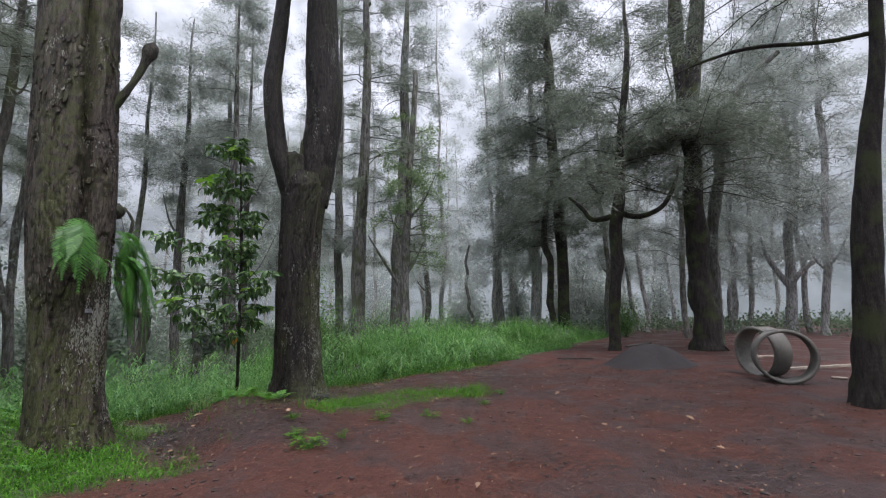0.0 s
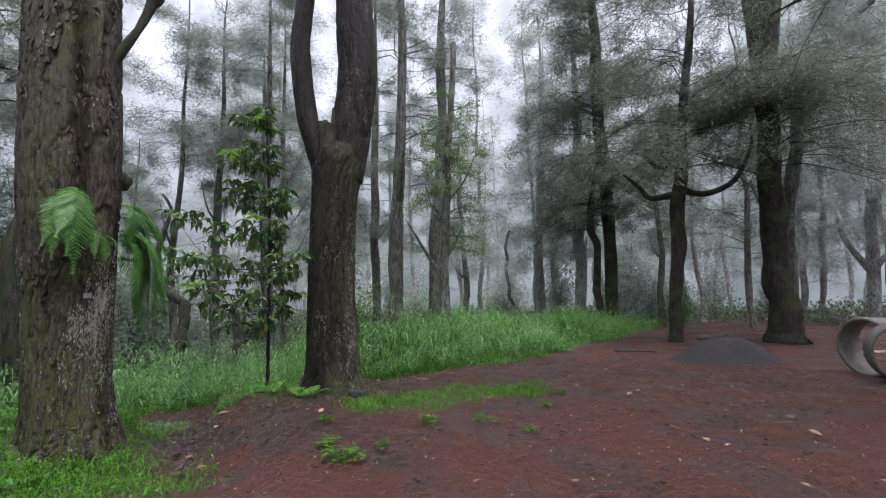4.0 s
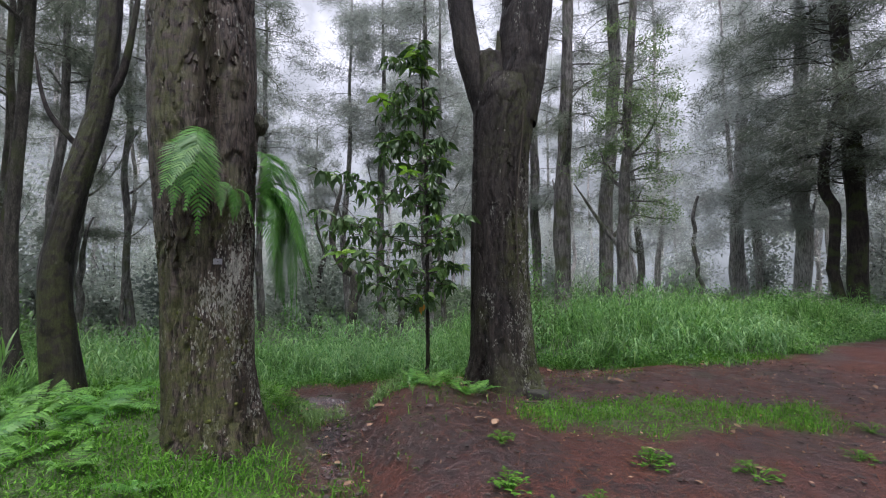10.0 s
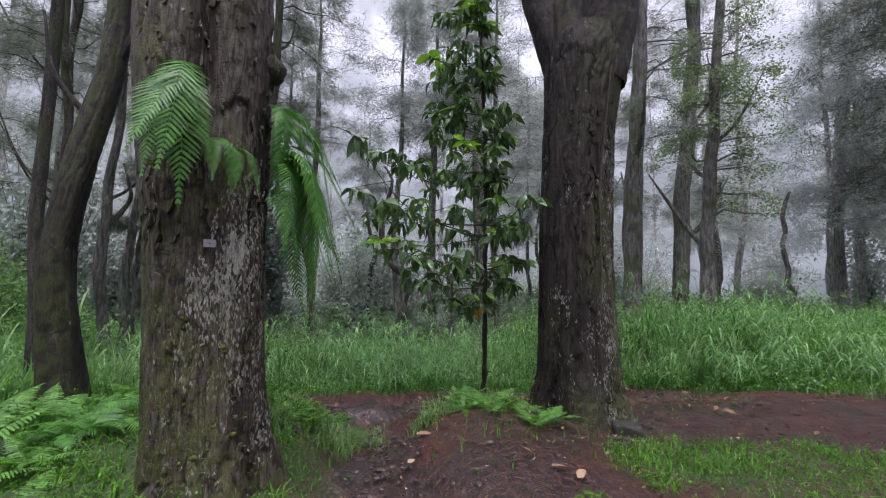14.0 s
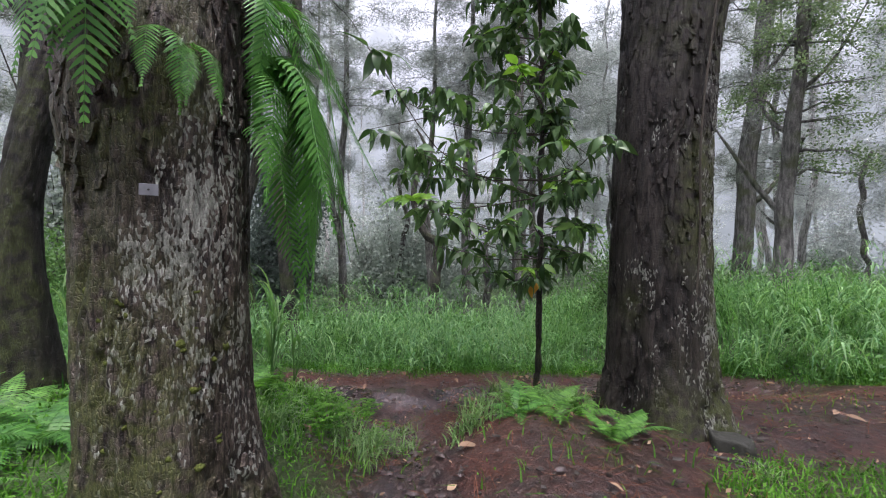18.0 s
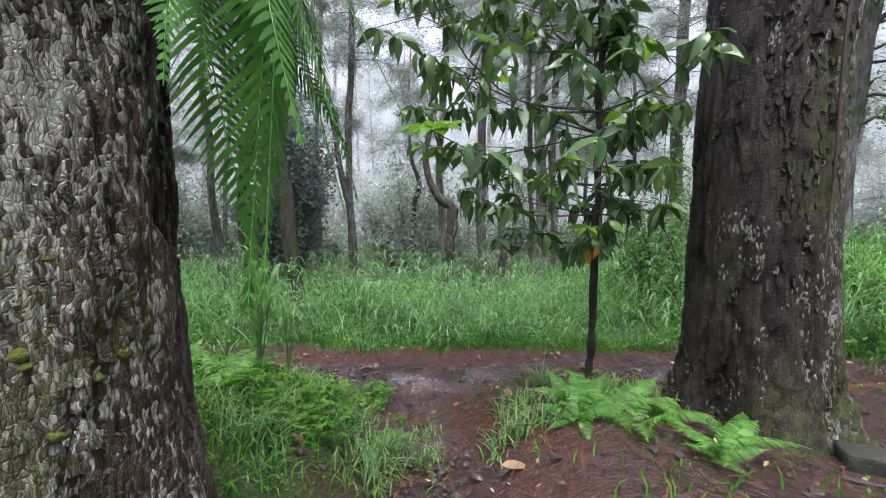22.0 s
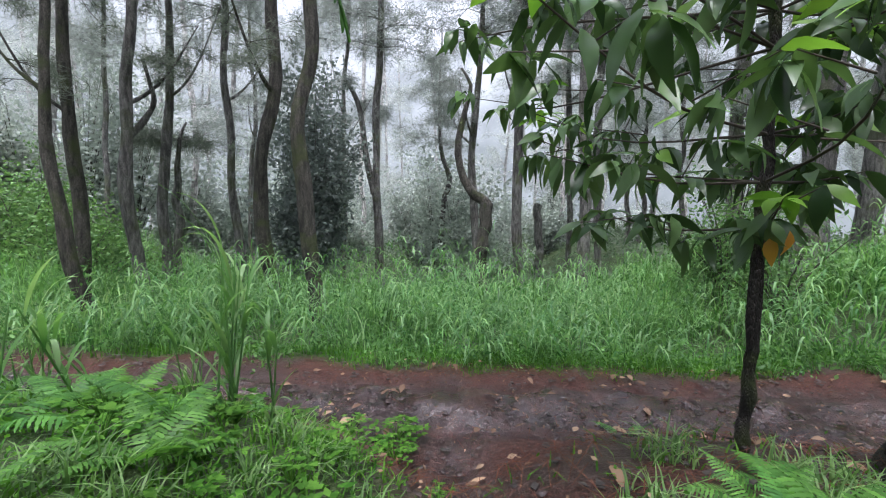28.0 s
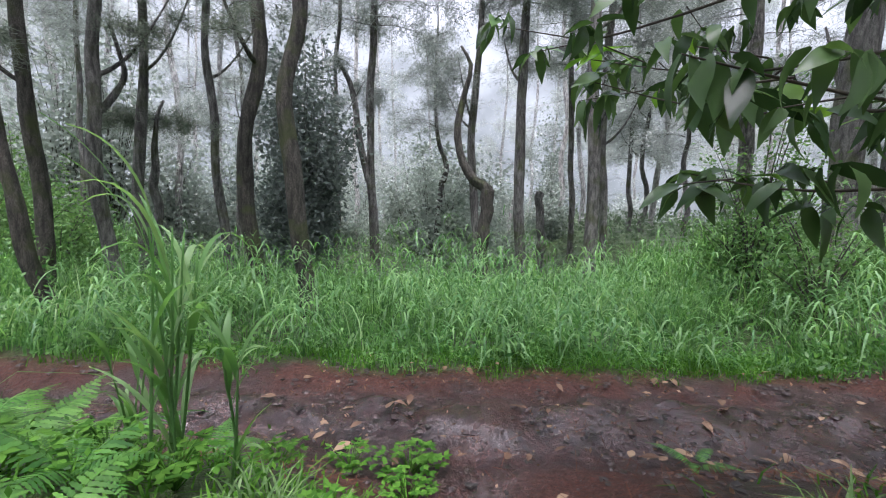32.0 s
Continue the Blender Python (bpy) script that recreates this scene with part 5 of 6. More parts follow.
# ferns rooted on the great trunk
def trunk_ferns():
    spots = [(2.5, 3, 0.85, -50, 16), (2.38, 3, 0.75, -60, 16), (2.44, 2, 0.6, -40, 20), (2.14, 2, 0.38, -20, 30), (2.1, 2, 0.34, -6, 30)]
    for k, (z, n, ln, aim, sp) in enumerate(spots):
        a = radians(aim)
        at = (-4.13 + 0.36 * math.cos(a), 4.77 + 0.36 * math.sin(a), z)
        fern(at, n, ln, "bright green fern growing out of the trunk's bark", 50 + k, aim, sp, FRONT, (-20, 15))
    for k, (z, n, ln, aim) in enumerate([(2.36, 5, 0.9, 44), (2.2, 5, 1.0, 54), (2.1, 5, 1.05, 44), (2.15, 5, 1.15, 36), (1.9, 4, 0.85, 48), (2.45, 4, 0.8, 38)]):
        a = radians(aim)
        at = (-4.13 + 0.37 * math.cos(a), 4.77 + 0.37 * math.sin(a), z)
        fern(at, n, ln, "long drooping fern hanging from the trunk's side", 60 + k, aim - 4, 40, HANGING, (-25, 15))


trunk_ferns()

GROUND_FERNS = [(-3.3, 6.72, 6, 0.42), (-2.7, 6.84, 6, 0.36), (-3.05, 6.86, 5, 0.4), (-3.38, 7.25, 5, 0.45), (-2.95, 7.2, 4, 0.35), (-5.05, 5.75, 6, 0.55), (-5.5, 5.95, 6, 0.6), (-3.4, 6.95, 5, 0.4), (-4.95, 5.25, 6, 0.5),
                (-5.6, 5.35, 7, 0.6), (-6.3, 5.9, 7, 0.65), (-6.9, 6.2, 6, 0.6), (-5.2, 4.6, 7, 0.6), (-4.75, 4.2, 6, 0.5), (-5.6, 4.2, 7, 0.6), (-3.75, 4.15, 4, 0.35), (-4.35, 4.05, 5, 0.4),
                (-2.72, 6.98, 5, 0.5), (-2.62, 7.08, 4, 0.42), (-3.2, 6.95, 6, 0.5), (-2.68, 7.46, 2, 0.32), (-4.3, 8.6, 4, 0.4), (-6.4, 3.9, 6, 0.6), (-7.2, 4.9, 6, 0.6), (-5.9, 6.5, 5, 0.5)]
fern_rng = np.random.default_rng(88)
GROUND_FERNS += [(fern_rng.uniform(-7.6, -4.6), fern_rng.uniform(3.0, 5.9), 6, fern_rng.uniform(0.4, 0.65)) for _ in range(24)]
GROUND_FERNS += [(x, y, 7, fern_rng.uniform(0.45, 0.7)) for x, y in zip(fern_rng.uniform(-7.0, -4.3, 50), fern_rng.uniform(2.0, 4.6, 50)) if (x + 4.07) ** 2 + (y - 4.83) ** 2 > 0.5]
for k, (x, y, n, ln) in enumerate(GROUND_FERNS):
    fern((x, y, gz(x, y) - 0.01), n, ln * 0.74, "low green fern on the damp forest floor", 100 + k, meshes=FLOOR_FRONDS if k % 3 else FRONDS)


def blades(xy, rng, height, width, lean=0.5, sag=0.6, segs=3, clumped=False):
    """Grass blades as bent tapering ribbons."""
    n = len(xy)
    z = ground_z(xy[:, 0], xy[:, 1])
    a = rng.uniform(0, 2 * np.pi, n) if not clumped else 5 * value_noise(xy[:, 0] * 2.2, xy[:, 1] * 2.2, 17) + rng.normal(0, 0.7, n)
    h = height * rng.uniform(0.55, 1.25, n)
    ln = lean * rng.uniform(0.2, 1.3, n)
    way = np.stack([np.cos(a), np.sin(a), 0 * a], 1)
    side = np.stack([-np.sin(a), np.cos(a), 0 * a], 1)
    rows = []
    for k in range(segs + 1):
        s = k / segs
        c = np.stack([xy[:, 0], xy[:, 1], z - 0.02], 1) + way * (ln * h * s * s)[:, None] + np.array((0, 0, 1)) * (h * (s - sag * 0.5 * s ** 3 * ln / lean))[:, None]
        w = (width * rng.uniform(0.7, 1.3, n) * (1 - s ** 2) + 0.0008)[:, None]
        rows += [c - side * w, c + side * w]
    v = np.stack(rows, 1).reshape(-1, 3)
    base = np.arange(n)[:, None] * (2 * segs + 2)
    f = np.concatenate([base + np.array([(2 * k, 2 * k + 1, 2 * k + 3, 2 * k + 2)]) for k in range(segs)], 1).reshape(-1, 4)
    return v, f


def scatter(rng, n, lo, hi):
    return np.stack([rng.uniform(lo[0], hi[0], n), rng.uniform(lo[1], hi[1], n)], 1)


def stuff(name, v, f, mat, label, category):
    tagged(put(name, mesh_data(name, v, f, mat, False)), label, category, kind="stuff")


def tall_grass():
    rng = np.random.default_rng(31)
    p = scatter(rng, 300000, (-22, 3), (12, 25))
    u, v = uv_of(p[:, 0], p[:, 1])
    past = u - grass_line(v) - 0.35 * value_noise(p[:, 0] * 1.5, p[:, 1] * 1.5, 6) - 0.12 * value_noise(p[:, 0] * 6, p[:, 1] * 6, 7)
    clump = value_noise(p[:, 0] * 1.1, p[:, 1] * 1.1, 8) + 0.8 * value_noise(p[:, 0] * 3.4, p[:, 1] * 3.4, 9)
    keep = (past > 0) & (past < 11) & (rng.uniform(0, 1, len(p)) < np.where(past < 5, 1.0, 0.45))
    keep &= clump > rng.uniform(-0.9, 0.6, len(p))
    p, past, clump = p[keep], past[keep], clump[keep]
    tall = np.clip(0.17 + 0.35 * past, 0.17, 0.92) * (1 + 0.5 * value_noise(p[:, 0] * 1.1, p[:, 1] * 1.1, 14) + 0.45 * value_noise(p[:, 0] * 4, p[:, 1] * 4, 15))
    broad = 0.006 + 0.007 * np.clip(value_noise(p[:, 0] * 2.3, p[:, 1] * 2.3, 19), 0, 1) + np.where(past < 4, 0, 0.004)
    stuff("tall_grass", *blades(p, rng, tall, broad, 0.9, 1.1, 3, True), GRASS, "dense tall green grass beyond the muddy track", "grass")
    heads = p[(past > 0.5) & (past < 8) & (clump > 0.1)][::10]
    stuff("long_grass", *blades(heads, rng, 1.0, 0.008, 1.0, 1.3, 5, True), LONG_GRASS, "long pale arching grass blades above the rest", "grass")
    # leafy herbs among the blades, and low ones along the track's edge
    q = p[::8][past[::8] < 6]
    h = ground_z(q[:, 0], q[:, 1]) + tall[::8][past[::8] < 6] * rng.uniform(0.25, 0.95, len(q))
    herbs = leaf_scatter(np.stack([q[:, 0], q[:, 1], h], 1), np.tile((0, 0, -0.1), (len(q), 1)), rng, 4, 0.10, 0.02)
    e = p[(past < 0.9)][::2]
    edge = leaf_scatter(np.stack([e[:, 0], e[:, 1], ground_z(e[:, 0], e[:, 1]) + rng.uniform(0.02, 0.2, len(e))], 1), np.tile((0, 0, 0.1), (len(e), 1)), rng, 3, 0.065, 0.016)
    stuff("grass_herbs", *join([herbs, edge]), GRASS, "broad-leaved green herbs mixed into the tall grass", "herbs")


def low_green():
    rng = np.random.default_rng(32)
    p = scatter(rng, 230000, (-9.5, 1.5), (3, 12.5))
    u, v = uv_of(p[:, 0], p[:, 1])
    g = green_amount(p[:, 0], p[:, 1]) * (u < grass_line(v) + 1.3)
    g = g * np.where((u > 6.3) & (v < 1.0), 0.4, 1.0)
    g = np.where((p[:, 0] + 4.07) ** 2 + (p[:, 1] - 4.83) ** 2 < 0.16, 0, g)
    p = p[rng.uniform(0, 1, len(p)) < g]
    stuff("short_grass", *blades(p, rng, 0.12, 0.0045, 0.9, 0.9, 2), HERB, "short bright green grass along the clearing's edge", "grass")
    q = p[1::4]
    z = ground_z(q[:, 0], q[:, 1])
    c = np.stack([q[:, 0], q[:, 1], z + rng.uniform(0.02, 0.10, len(q))], 1)
    d = np.tile((0, 0, 0.35), (len(q), 1))
    v2, f2 = leaf_scatter(c, d, rng, 3, 0.03, 0.007)
    stuff("ground_herbs", v2, f2, HERB, "low leafy green herbs covering the bank", "herbs")


def herb_clump(x, y, size, seed):
    """A leafy weed: stems with three-lobed bright leaves."""
    rng = np.random.default_rng(seed)
    at = (x, y, gz(x, y))
    ob = thing("weed", at, "small bright green leafy weed on bare soil", "weed", "weeds")
    stems, leaves = [], []
    for _ in range(int(52 * size / 0.2)):
        a, t = rng.uniform(0, 6.28), rng.uniform(0.2, 1)
        top = np.array((math.cos(a) * size * t, math.sin(a) * size * t, size * rng.uniform(0.3, 0.9) * (1.1 - 0.5 * t)))
        stems.append(tube([(0, 0, -0.02, 0.003), (*(top * (0.5, 0.5, 0.65)), 0.002), (*top, 0.0015)], 4, 4, cap=False))
        for k in (-1, 0, 1):
            b = a + k * 0.9
            d = np.array((math.cos(b), math.sin(b), rng.uniform(-0.3, 0.2)))
            s = np.array((-math.sin(b), math.cos(b), 0)) * size * 0.075
            ln = size * rng.uniform(0.18, 0.3)
            leaves.append((np.array([top, top + d * ln * 0.45 + s, top + d * ln, top + d * ln * 0.45 - s]), np.array([(0, 1, 2, 3)])))
    tagged(part("stem_work", *join(stems), HERB, ob), kind="stuff")
    tagged(part("foliage", *join(leaves), HERB, ob, smooth=False), kind="stuff")


def bank_grass():
    """Knee-high grass among the ferns round the leaning tree."""
    rng = np.random.default_rng(36)
    p = scatter(rng, 34000, (-12.0, 2.0), (-5.7, 7.4))
    u, v = uv_of(p[:, 0], p[:, 1])
    keep = (u < 8.9) & ((p[:, 1] < 5.1) | (p[:, 0] < -6.8)) & ((p[:, 0] + 6.06) ** 2 + (p[:, 1] - 4.76) ** 2 > 0.06)
    keep &= value_noise(p[:, 0] * 1.2, p[:, 1] * 1.2, 38) + 0.7 * value_noise(p[:, 0] * 3.3, p[:, 1] * 3.3, 39) > rng.uniform(-0.7, 0.7, len(p))
    p = p[keep]
    tall = 0.42 * (1 + 0.5 * value_noise(p[:, 0] * 1.3, p[:, 1] * 1.3, 40)) * smooth_step(-5.5, -6.8, p[:, 0]) + 0.12
    stuff("bank_grass", *blades(p, rng, tall, 0.007, 0.9, 1.1, 3, True), GRASS, "knee-high green grass growing among the ferns", "grass")


tall_grass()
bank_grass()
low_green()
for k, (x, y, s) in enumerate([(-5.55, 7.42, 0.2), (-5.35, 7.2, 0.15), (-5.75, 7.15, 0.16), (-4.5, 6.05, 0.2), (-3.3, 6.75, 0.12), (-1.75, 5.3, 0.14), (-1.5, 5.0, 0.18),
                              (-1.2, 5.4, 0.1), (-5.0, 5.9, 0.15), (-5.25, 5.65, 0.17), (-4.8, 6.15, 0.12), (-4.95, 6.4, 0.14), (-5.6, 5.75, 0.19), (-5.3, 6.15, 0.16), (-4.7, 5.75, 0.15), (-5.05, 6.65, 0.11), (-5.8, 6.1, 0.17), (-4.4, 6.45, 0.10), (-4.65, 6.85, 0.09), (-2.0, 5.9, 0.12), (-0.2, 6.3, 0.14), (0.3, 6.0, 0.1), (-0.9, 6.2, 0.16), (-3.0, 7.0, 0.12), (-5.7, 6.7, 0.16), (0.6, 7.0, 0.12), (1.0, 7.9, 0.12)]):
    herb_clump(x, y, s, 500 + k)


def reed_clump(x, y, height, count, seed):
    """A stand of cane grass: thin stalks with narrow arching blades at many heights."""
    rng = np.random.default_rng(seed)
    at = (x, y, gz(x, y))
    ob = thing("tall_grass_clump", at, "clump of tall cane grass with long arching blades", "grass", "cane grass")
    stalks = []
    for k in range(max(2, count // 5)):
        top = np.array((rng.normal(0, 0.10), rng.normal(0, 0.10), height * rng.uniform(0.6, 0.85)))
        foot = np.array((rng.normal(0, 0.03), rng.normal(0, 0.03), -0.03))
        v, f = tube([(*foot, 0.006), (*((foot + top) / 2 + (0.01, 0, 0)), 0.005), (*top, 0.003)], 6, 10)
        part("stalk", v, f, GRASS, ob)
        stalks.append((foot, top))
    for k in range(count):
        foot, top = stalks[k % len(stalks)]
        b = foot + (top - foot) * rng.uniform(0.05, 1.0)
        a = rng.uniform(0, 6.28)
        ln = height * rng.uniform(0.26, 0.46)
        w = np.array((math.cos(a), math.sin(a), 0))
        s = np.array((-math.sin(a), math.cos(a), 0)) * rng.uniform(0.008, 0.014)
        up, fall = rng.uniform(0.9, 1.15), rng.uniform(0.1, 0.9)
        rows = []
        for q in np.linspace(0, 1, 9):
            c = b + w * ln * (0.15 * q + 0.35 * q ** 2) + np.array((0, 0, ln * (up * q - fall * q ** 3 * 0.75)))
            wd = 0.2 + 0.9 * math.sin(math.pi * q ** 0.8) if q < 1 else 0.04
            rows += [c - s * wd, c + np.array((0, 0, -0.003)), c + s * wd]
        f = []
        for q in range(8):
            f += [(3 * q, 3 * q + 1, 3 * q + 4, 3 * q + 3), (3 * q + 1, 3 * q + 2, 3 * q + 5, 3 * q + 4)]
        part("blade", rows, f, LONG_GRASS if k % 3 == 0 else GRASS, ob)


def leafy_cane():
    """Cane grass mixed through the tall grass: stalks with paired, arching, pale-edged blades."""
    rng = np.random.default_rng(63)
    n = 1500
    along, depth = rng.uniform(-5, 10, n), rng.uniform(0, 1, n) ** 1.3 * 6.5 + 0.15
    across = grass_line(along) + depth
    x, y = 0.766 * along - 0.643 * across, 0.643 * along + 0.766 * across
    keep = value_noise(x * 0.8, y * 0.8, 9) + rng.uniform(-0.5, 0.5, n) > -0.1
    x, y, depth = x[keep], y[keep], depth[keep]
    high = (0.55 + 0.6 * smooth_step(0, 2.5, depth)) * rng.uniform(0.7, 1.4, len(x)) * (1 + 0.4 * value_noise(x * 0.6, y * 0.6, 4))
    count = 8
    foot = np.repeat(np.stack([x, y, ground_z(x, y)], 1), count, 0)
    h = np.repeat(high, count)
    m = len(h)
    b = foot + np.stack([rng.normal(0, 0.03, m), rng.normal(0, 0.03, m), h * rng.uniform(0.25, 0.95, m)], 1)
    a, ln, wd = rng.uniform(0, 6.28, m), rng.uniform(0.25, 0.48, m), rng.uniform(0.007, 0.013, m)
    w, side = np.stack([np.cos(a), np.sin(a), 0 * a], 1), np.stack([-np.sin(a), np.cos(a), 0 * a], 1)
    up, fall = rng.uniform(0.5, 1.0, m), rng.uniform(0.5, 1.3, m)
    rows = []
    for q in np.linspace(0, 1, 7):
        c = b + w * (ln * (0.35 * q + 0.4 * q ** 2))[:, None] + np.array((0, 0, 1)) * (ln * (up * q - fall * q ** 3))[:, None]
        k = (wd * (0.35 + 0.75 * math.sin(math.pi * q ** 0.8)) if q < 1 else wd * 0.05)[:, None]
        rows += [c - side * k, c + side * k]
    v = np.stack(rows, 1)
    f = (np.arange(m)[:, None, None] * 14 + np.array([(2 * q, 2 * q + 1, 2 * q + 3, 2 * q + 2) for q in range(6)])[None]).reshape(-1, 4)
    stuff("cane_grass", v.reshape(-1, 3), f, CANE_GRASS, "leafy cane grass with pale arching blades beyond the track", "grass")


leafy_cane()


def grass_tuft(x, y, height, count, seed):
    """A rounded tuft of fine short grass."""
    rng = np.random.default_rng(seed)
    xy = np.array((x, y)) + rng.normal(0, height * 0.38, (count, 2))
    return blades(xy, rng, height * (1 - 0.6 * np.minimum(1, np.hypot(xy[:, 0] - x, xy[:, 1] - y) / height)), 0.0042, 0.9, 0.9, 3)


tuft_rng = np.random.default_rng(44)
TUFTS = [(-4.28, 6.28, 0.24), (-4.14, 6.05, 0.22), (-4.4, 6.1, 0.2), (-3.55, 6.63, 0.2), (-3.62, 6.5, 0.16), (-3.45, 6.8, 0.2), (-3.7, 6.85, 0.22), (-3.25, 7.15, 0.2), (-4.6, 6.35, 0.2), (-4.85, 6.3, 0.18),
         (-4.05, 6.45, 0.16), (-3.75, 7.3, 0.2), (-3.35, 7.45, 0.18), (-3.15, 7.55, 0.2), (-1.9, 7.3, 0.14), (-1.6, 6.9, 0.12), (-1.3, 7.4, 0.15), (-0.9, 7.2, 0.13), (-0.5, 7.8, 0.14), (-0.1, 7.6, 0.12)]
TUFTS += [(x, y, tuft_rng.uniform(0.12, 0.22)) for x, y in zip(tuft_rng.uniform(-5.2, -4.2, 16), tuft_rng.uniform(5.3, 6.6, 16))]
stuff("tufted_grass", *join([grass_tuft(x, y, h, int(420 * h), 700 + k) for k, (x, y, h) in enumerate(TUFTS)]), TUFT, "low tufts of fine green grass on the bank", "grass")


reed_clump(-5.45, 6.2, 1.15, 28, 1)
reed_clump(-5.28, 6.32, 0.7, 14, 2)
reed_clump(-6.0, 5.75, 0.75, 14, 3)
for k, (x, y, h) in enumerate([(-6.7, 5.15, 0.95), (-6.55, 4.3, 0.8), (-5.75, 5.35, 0.7), (-7.3, 5.7, 1.0), (-6.3, 6.3, 0.8), (-7.5, 4.5, 1.1)]):
    reed_clump(x, y, h, 22, 20 + k)


def shrub(x, y, wide, high, seed, mat, label, leaf=0.09, dense=1.0, up=0.0):
    """A leafy bush: many stems from one root, small leaves in uneven tiers."""
    rng = np.random.default_rng(seed)
    at = (x, y, gz(x, y))
    ob = thing("shrub", at, label, "shrub", "undergrowth")
    stems, ends, dirs = [], [], []
    for _ in range(int(14 * dense) + 4):
        a, r = rng.uniform(0, 6.28), wide * 0.5 * math.sqrt(rng.uniform(0.05, 1))
        h = high * rng.uniform(0.35, 1.0) * (1 - 0.45 * (r / (wide * 0.5)) ** 2)
        tip = np.array((math.cos(a) * r, math.sin(a) * r, h))
        mid = tip * (0.35, 0.35, 0.55)
        stems.append(tube([(rng.normal(0, 0.05), rng.normal(0, 0.05), -0.1, 0.02), (*mid, 0.013), (*tip, 0.004)], 4, 6, cap=False))
        for s in np.linspace(0.25 + up, 1.0, int(11 * dense)):
            p = 2 * mid * s * (1 - s) + tip * s * s
            for _ in range(2):
                b = rng.uniform(0, 6.28)
                d = np.array((math.cos(b), math.sin(b), rng.uniform(-0.5, 0.3)))
                ends.append(p + d * rng.uniform(0.05, 0.32) * min(1.0, wide / 1.5))
                dirs.append(d)
    tagged(part("stem_work", *join(stems), BARK, ob), kind="stuff")
    v, f = leaf_scatter(np.array(ends), np.array(dirs), rng, 5, leaf * 0.85, leaf * 0.22)
    tagged(part("foliage", v, f, mat, ob, smooth=False), kind="stuff")
    return ob


shrub(-16.5, 13.6, 3.6, 9.6, 1, HAZY_LEAF, "tall evergreen shrub among the pines, leaves paled for haze", 0.24, 3.4)
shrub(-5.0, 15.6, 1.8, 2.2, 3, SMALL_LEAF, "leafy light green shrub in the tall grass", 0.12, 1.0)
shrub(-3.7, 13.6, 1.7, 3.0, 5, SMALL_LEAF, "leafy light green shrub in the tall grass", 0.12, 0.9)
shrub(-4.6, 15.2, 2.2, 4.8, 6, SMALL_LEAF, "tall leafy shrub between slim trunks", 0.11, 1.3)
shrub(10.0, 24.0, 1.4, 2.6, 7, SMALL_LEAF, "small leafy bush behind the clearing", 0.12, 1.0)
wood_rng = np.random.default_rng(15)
# Leaf colour alone makes these bushes look misted.
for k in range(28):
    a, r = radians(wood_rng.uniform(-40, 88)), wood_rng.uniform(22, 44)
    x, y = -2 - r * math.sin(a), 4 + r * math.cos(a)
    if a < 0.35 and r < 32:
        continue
    shrub(x, y, wood_rng.uniform(2.0, 4.0), wood_rng.uniform(1.4, 3.6), 900 + k, PALE_LEAF, "far undergrowth bush with mist haze in its leaf colour", 0.16, 1.0)


def far_undergrowth():
    rng = np.random.default_rng(18)
    n = 11000
    a, r = np.radians(rng.uniform(-68, 95, n)), rng.uniform(19, 54, n)
    x, y = -2 - r * np.sin(a), 4 + r * np.cos(a)
    u, v = uv_of(x, y)
    keep = (u > grass_line(v) + 1) | (r > 27)
    x, y, r = x[keep], y[keep], r[keep]
    top = np.clip(0.35 + 0.5 * value_noise(x * 0.35, y * 0.35, 2), 0.1, 1) * smooth_step(18, 30, r) + 0.25
    c = np.stack([x, y, ground_z(x, y) + top * rng.uniform(0, 1, len(x))], 1)
    v2, f2 = leaf_scatter(c, np.tile((0, 0, 0.4), (len(c), 1)), rng, 5, 0.22, 0.06)
    # Haze comes from the greyed leaf colour.
    stuff("undergrowth", v2, f2, UNDER_LEAF, "grey-green undergrowth between the far trunks, coloured with haze", "undergrowth")


far_undergrowth()


def misty_thicket():
    """Tall bushes and saplings, haze painted into their leaves, that fill the wood beyond the track."""
    rng = np.random.default_rng(26)
    for k in range(58):
        a, r = (radians(rng.uniform(24, 88)), rng.uniform(23, 40)) if k < 44 else (radians(rng.uniform(-34, 22)), rng.uniform(31, 47))
        x, y = -2 - r * math.sin(a), 4 + r * math.cos(a)
        shrub(x, y, rng.uniform(2.4, 4.6), rng.uniform(3.0, 9.5), 1300 + k, PALE_LEAF if k < 44 else MIST_LEAF, "tall far bush with leaves paled to stand for mist", 0.3, 1.2)
    for k in range(7):
        a, r = radians(rng.uniform(76, 92)), rng.uniform(13, 20)
        shrub(-2 - r * math.sin(a), 4 + r * math.cos(a), rng.uniform(2.6, 4.0), rng.uniform(2.2, 4.0), 1400 + k, SMALL_LEAF, "leafy green bush under the leaning trees", 0.16, 1.3)


misty_thicket()


# ---- the young broadleaf tree ----
def leaf_mesh(length, width, mat, seed, droop=0.5):
    """An elliptic leaf along +x, folded at its midrib and drooping."""
    rng = np.random.default_rng(seed)
    rows = []
    for q in np.linspace(0, 1, 6):
        w = width * math.sin(math.pi * (0.03 + 0.94 * q) ** 0.8) * (1 - 0.35 * q ** 4)
        z = -droop * length * q * q
        x = length * q * (1 - 0.25 * droop * q)
        lift = 0.22 * w
        wave = 0.08 * width * math.sin(q * 9 + seed)
        rows += [(x, -w, z + lift + wave), (x, 0, z), (x, w, z + lift - wave)]
    f = []
    for q in range(5):
        f += [(3 * q, 3 * q + 1, 3 * q + 4, 3 * q + 3), (3 * q + 1, 3 * q + 2, 3 * q + 5, 3 * q + 4)]
    return mesh_data("leaf", rows, f, mat)


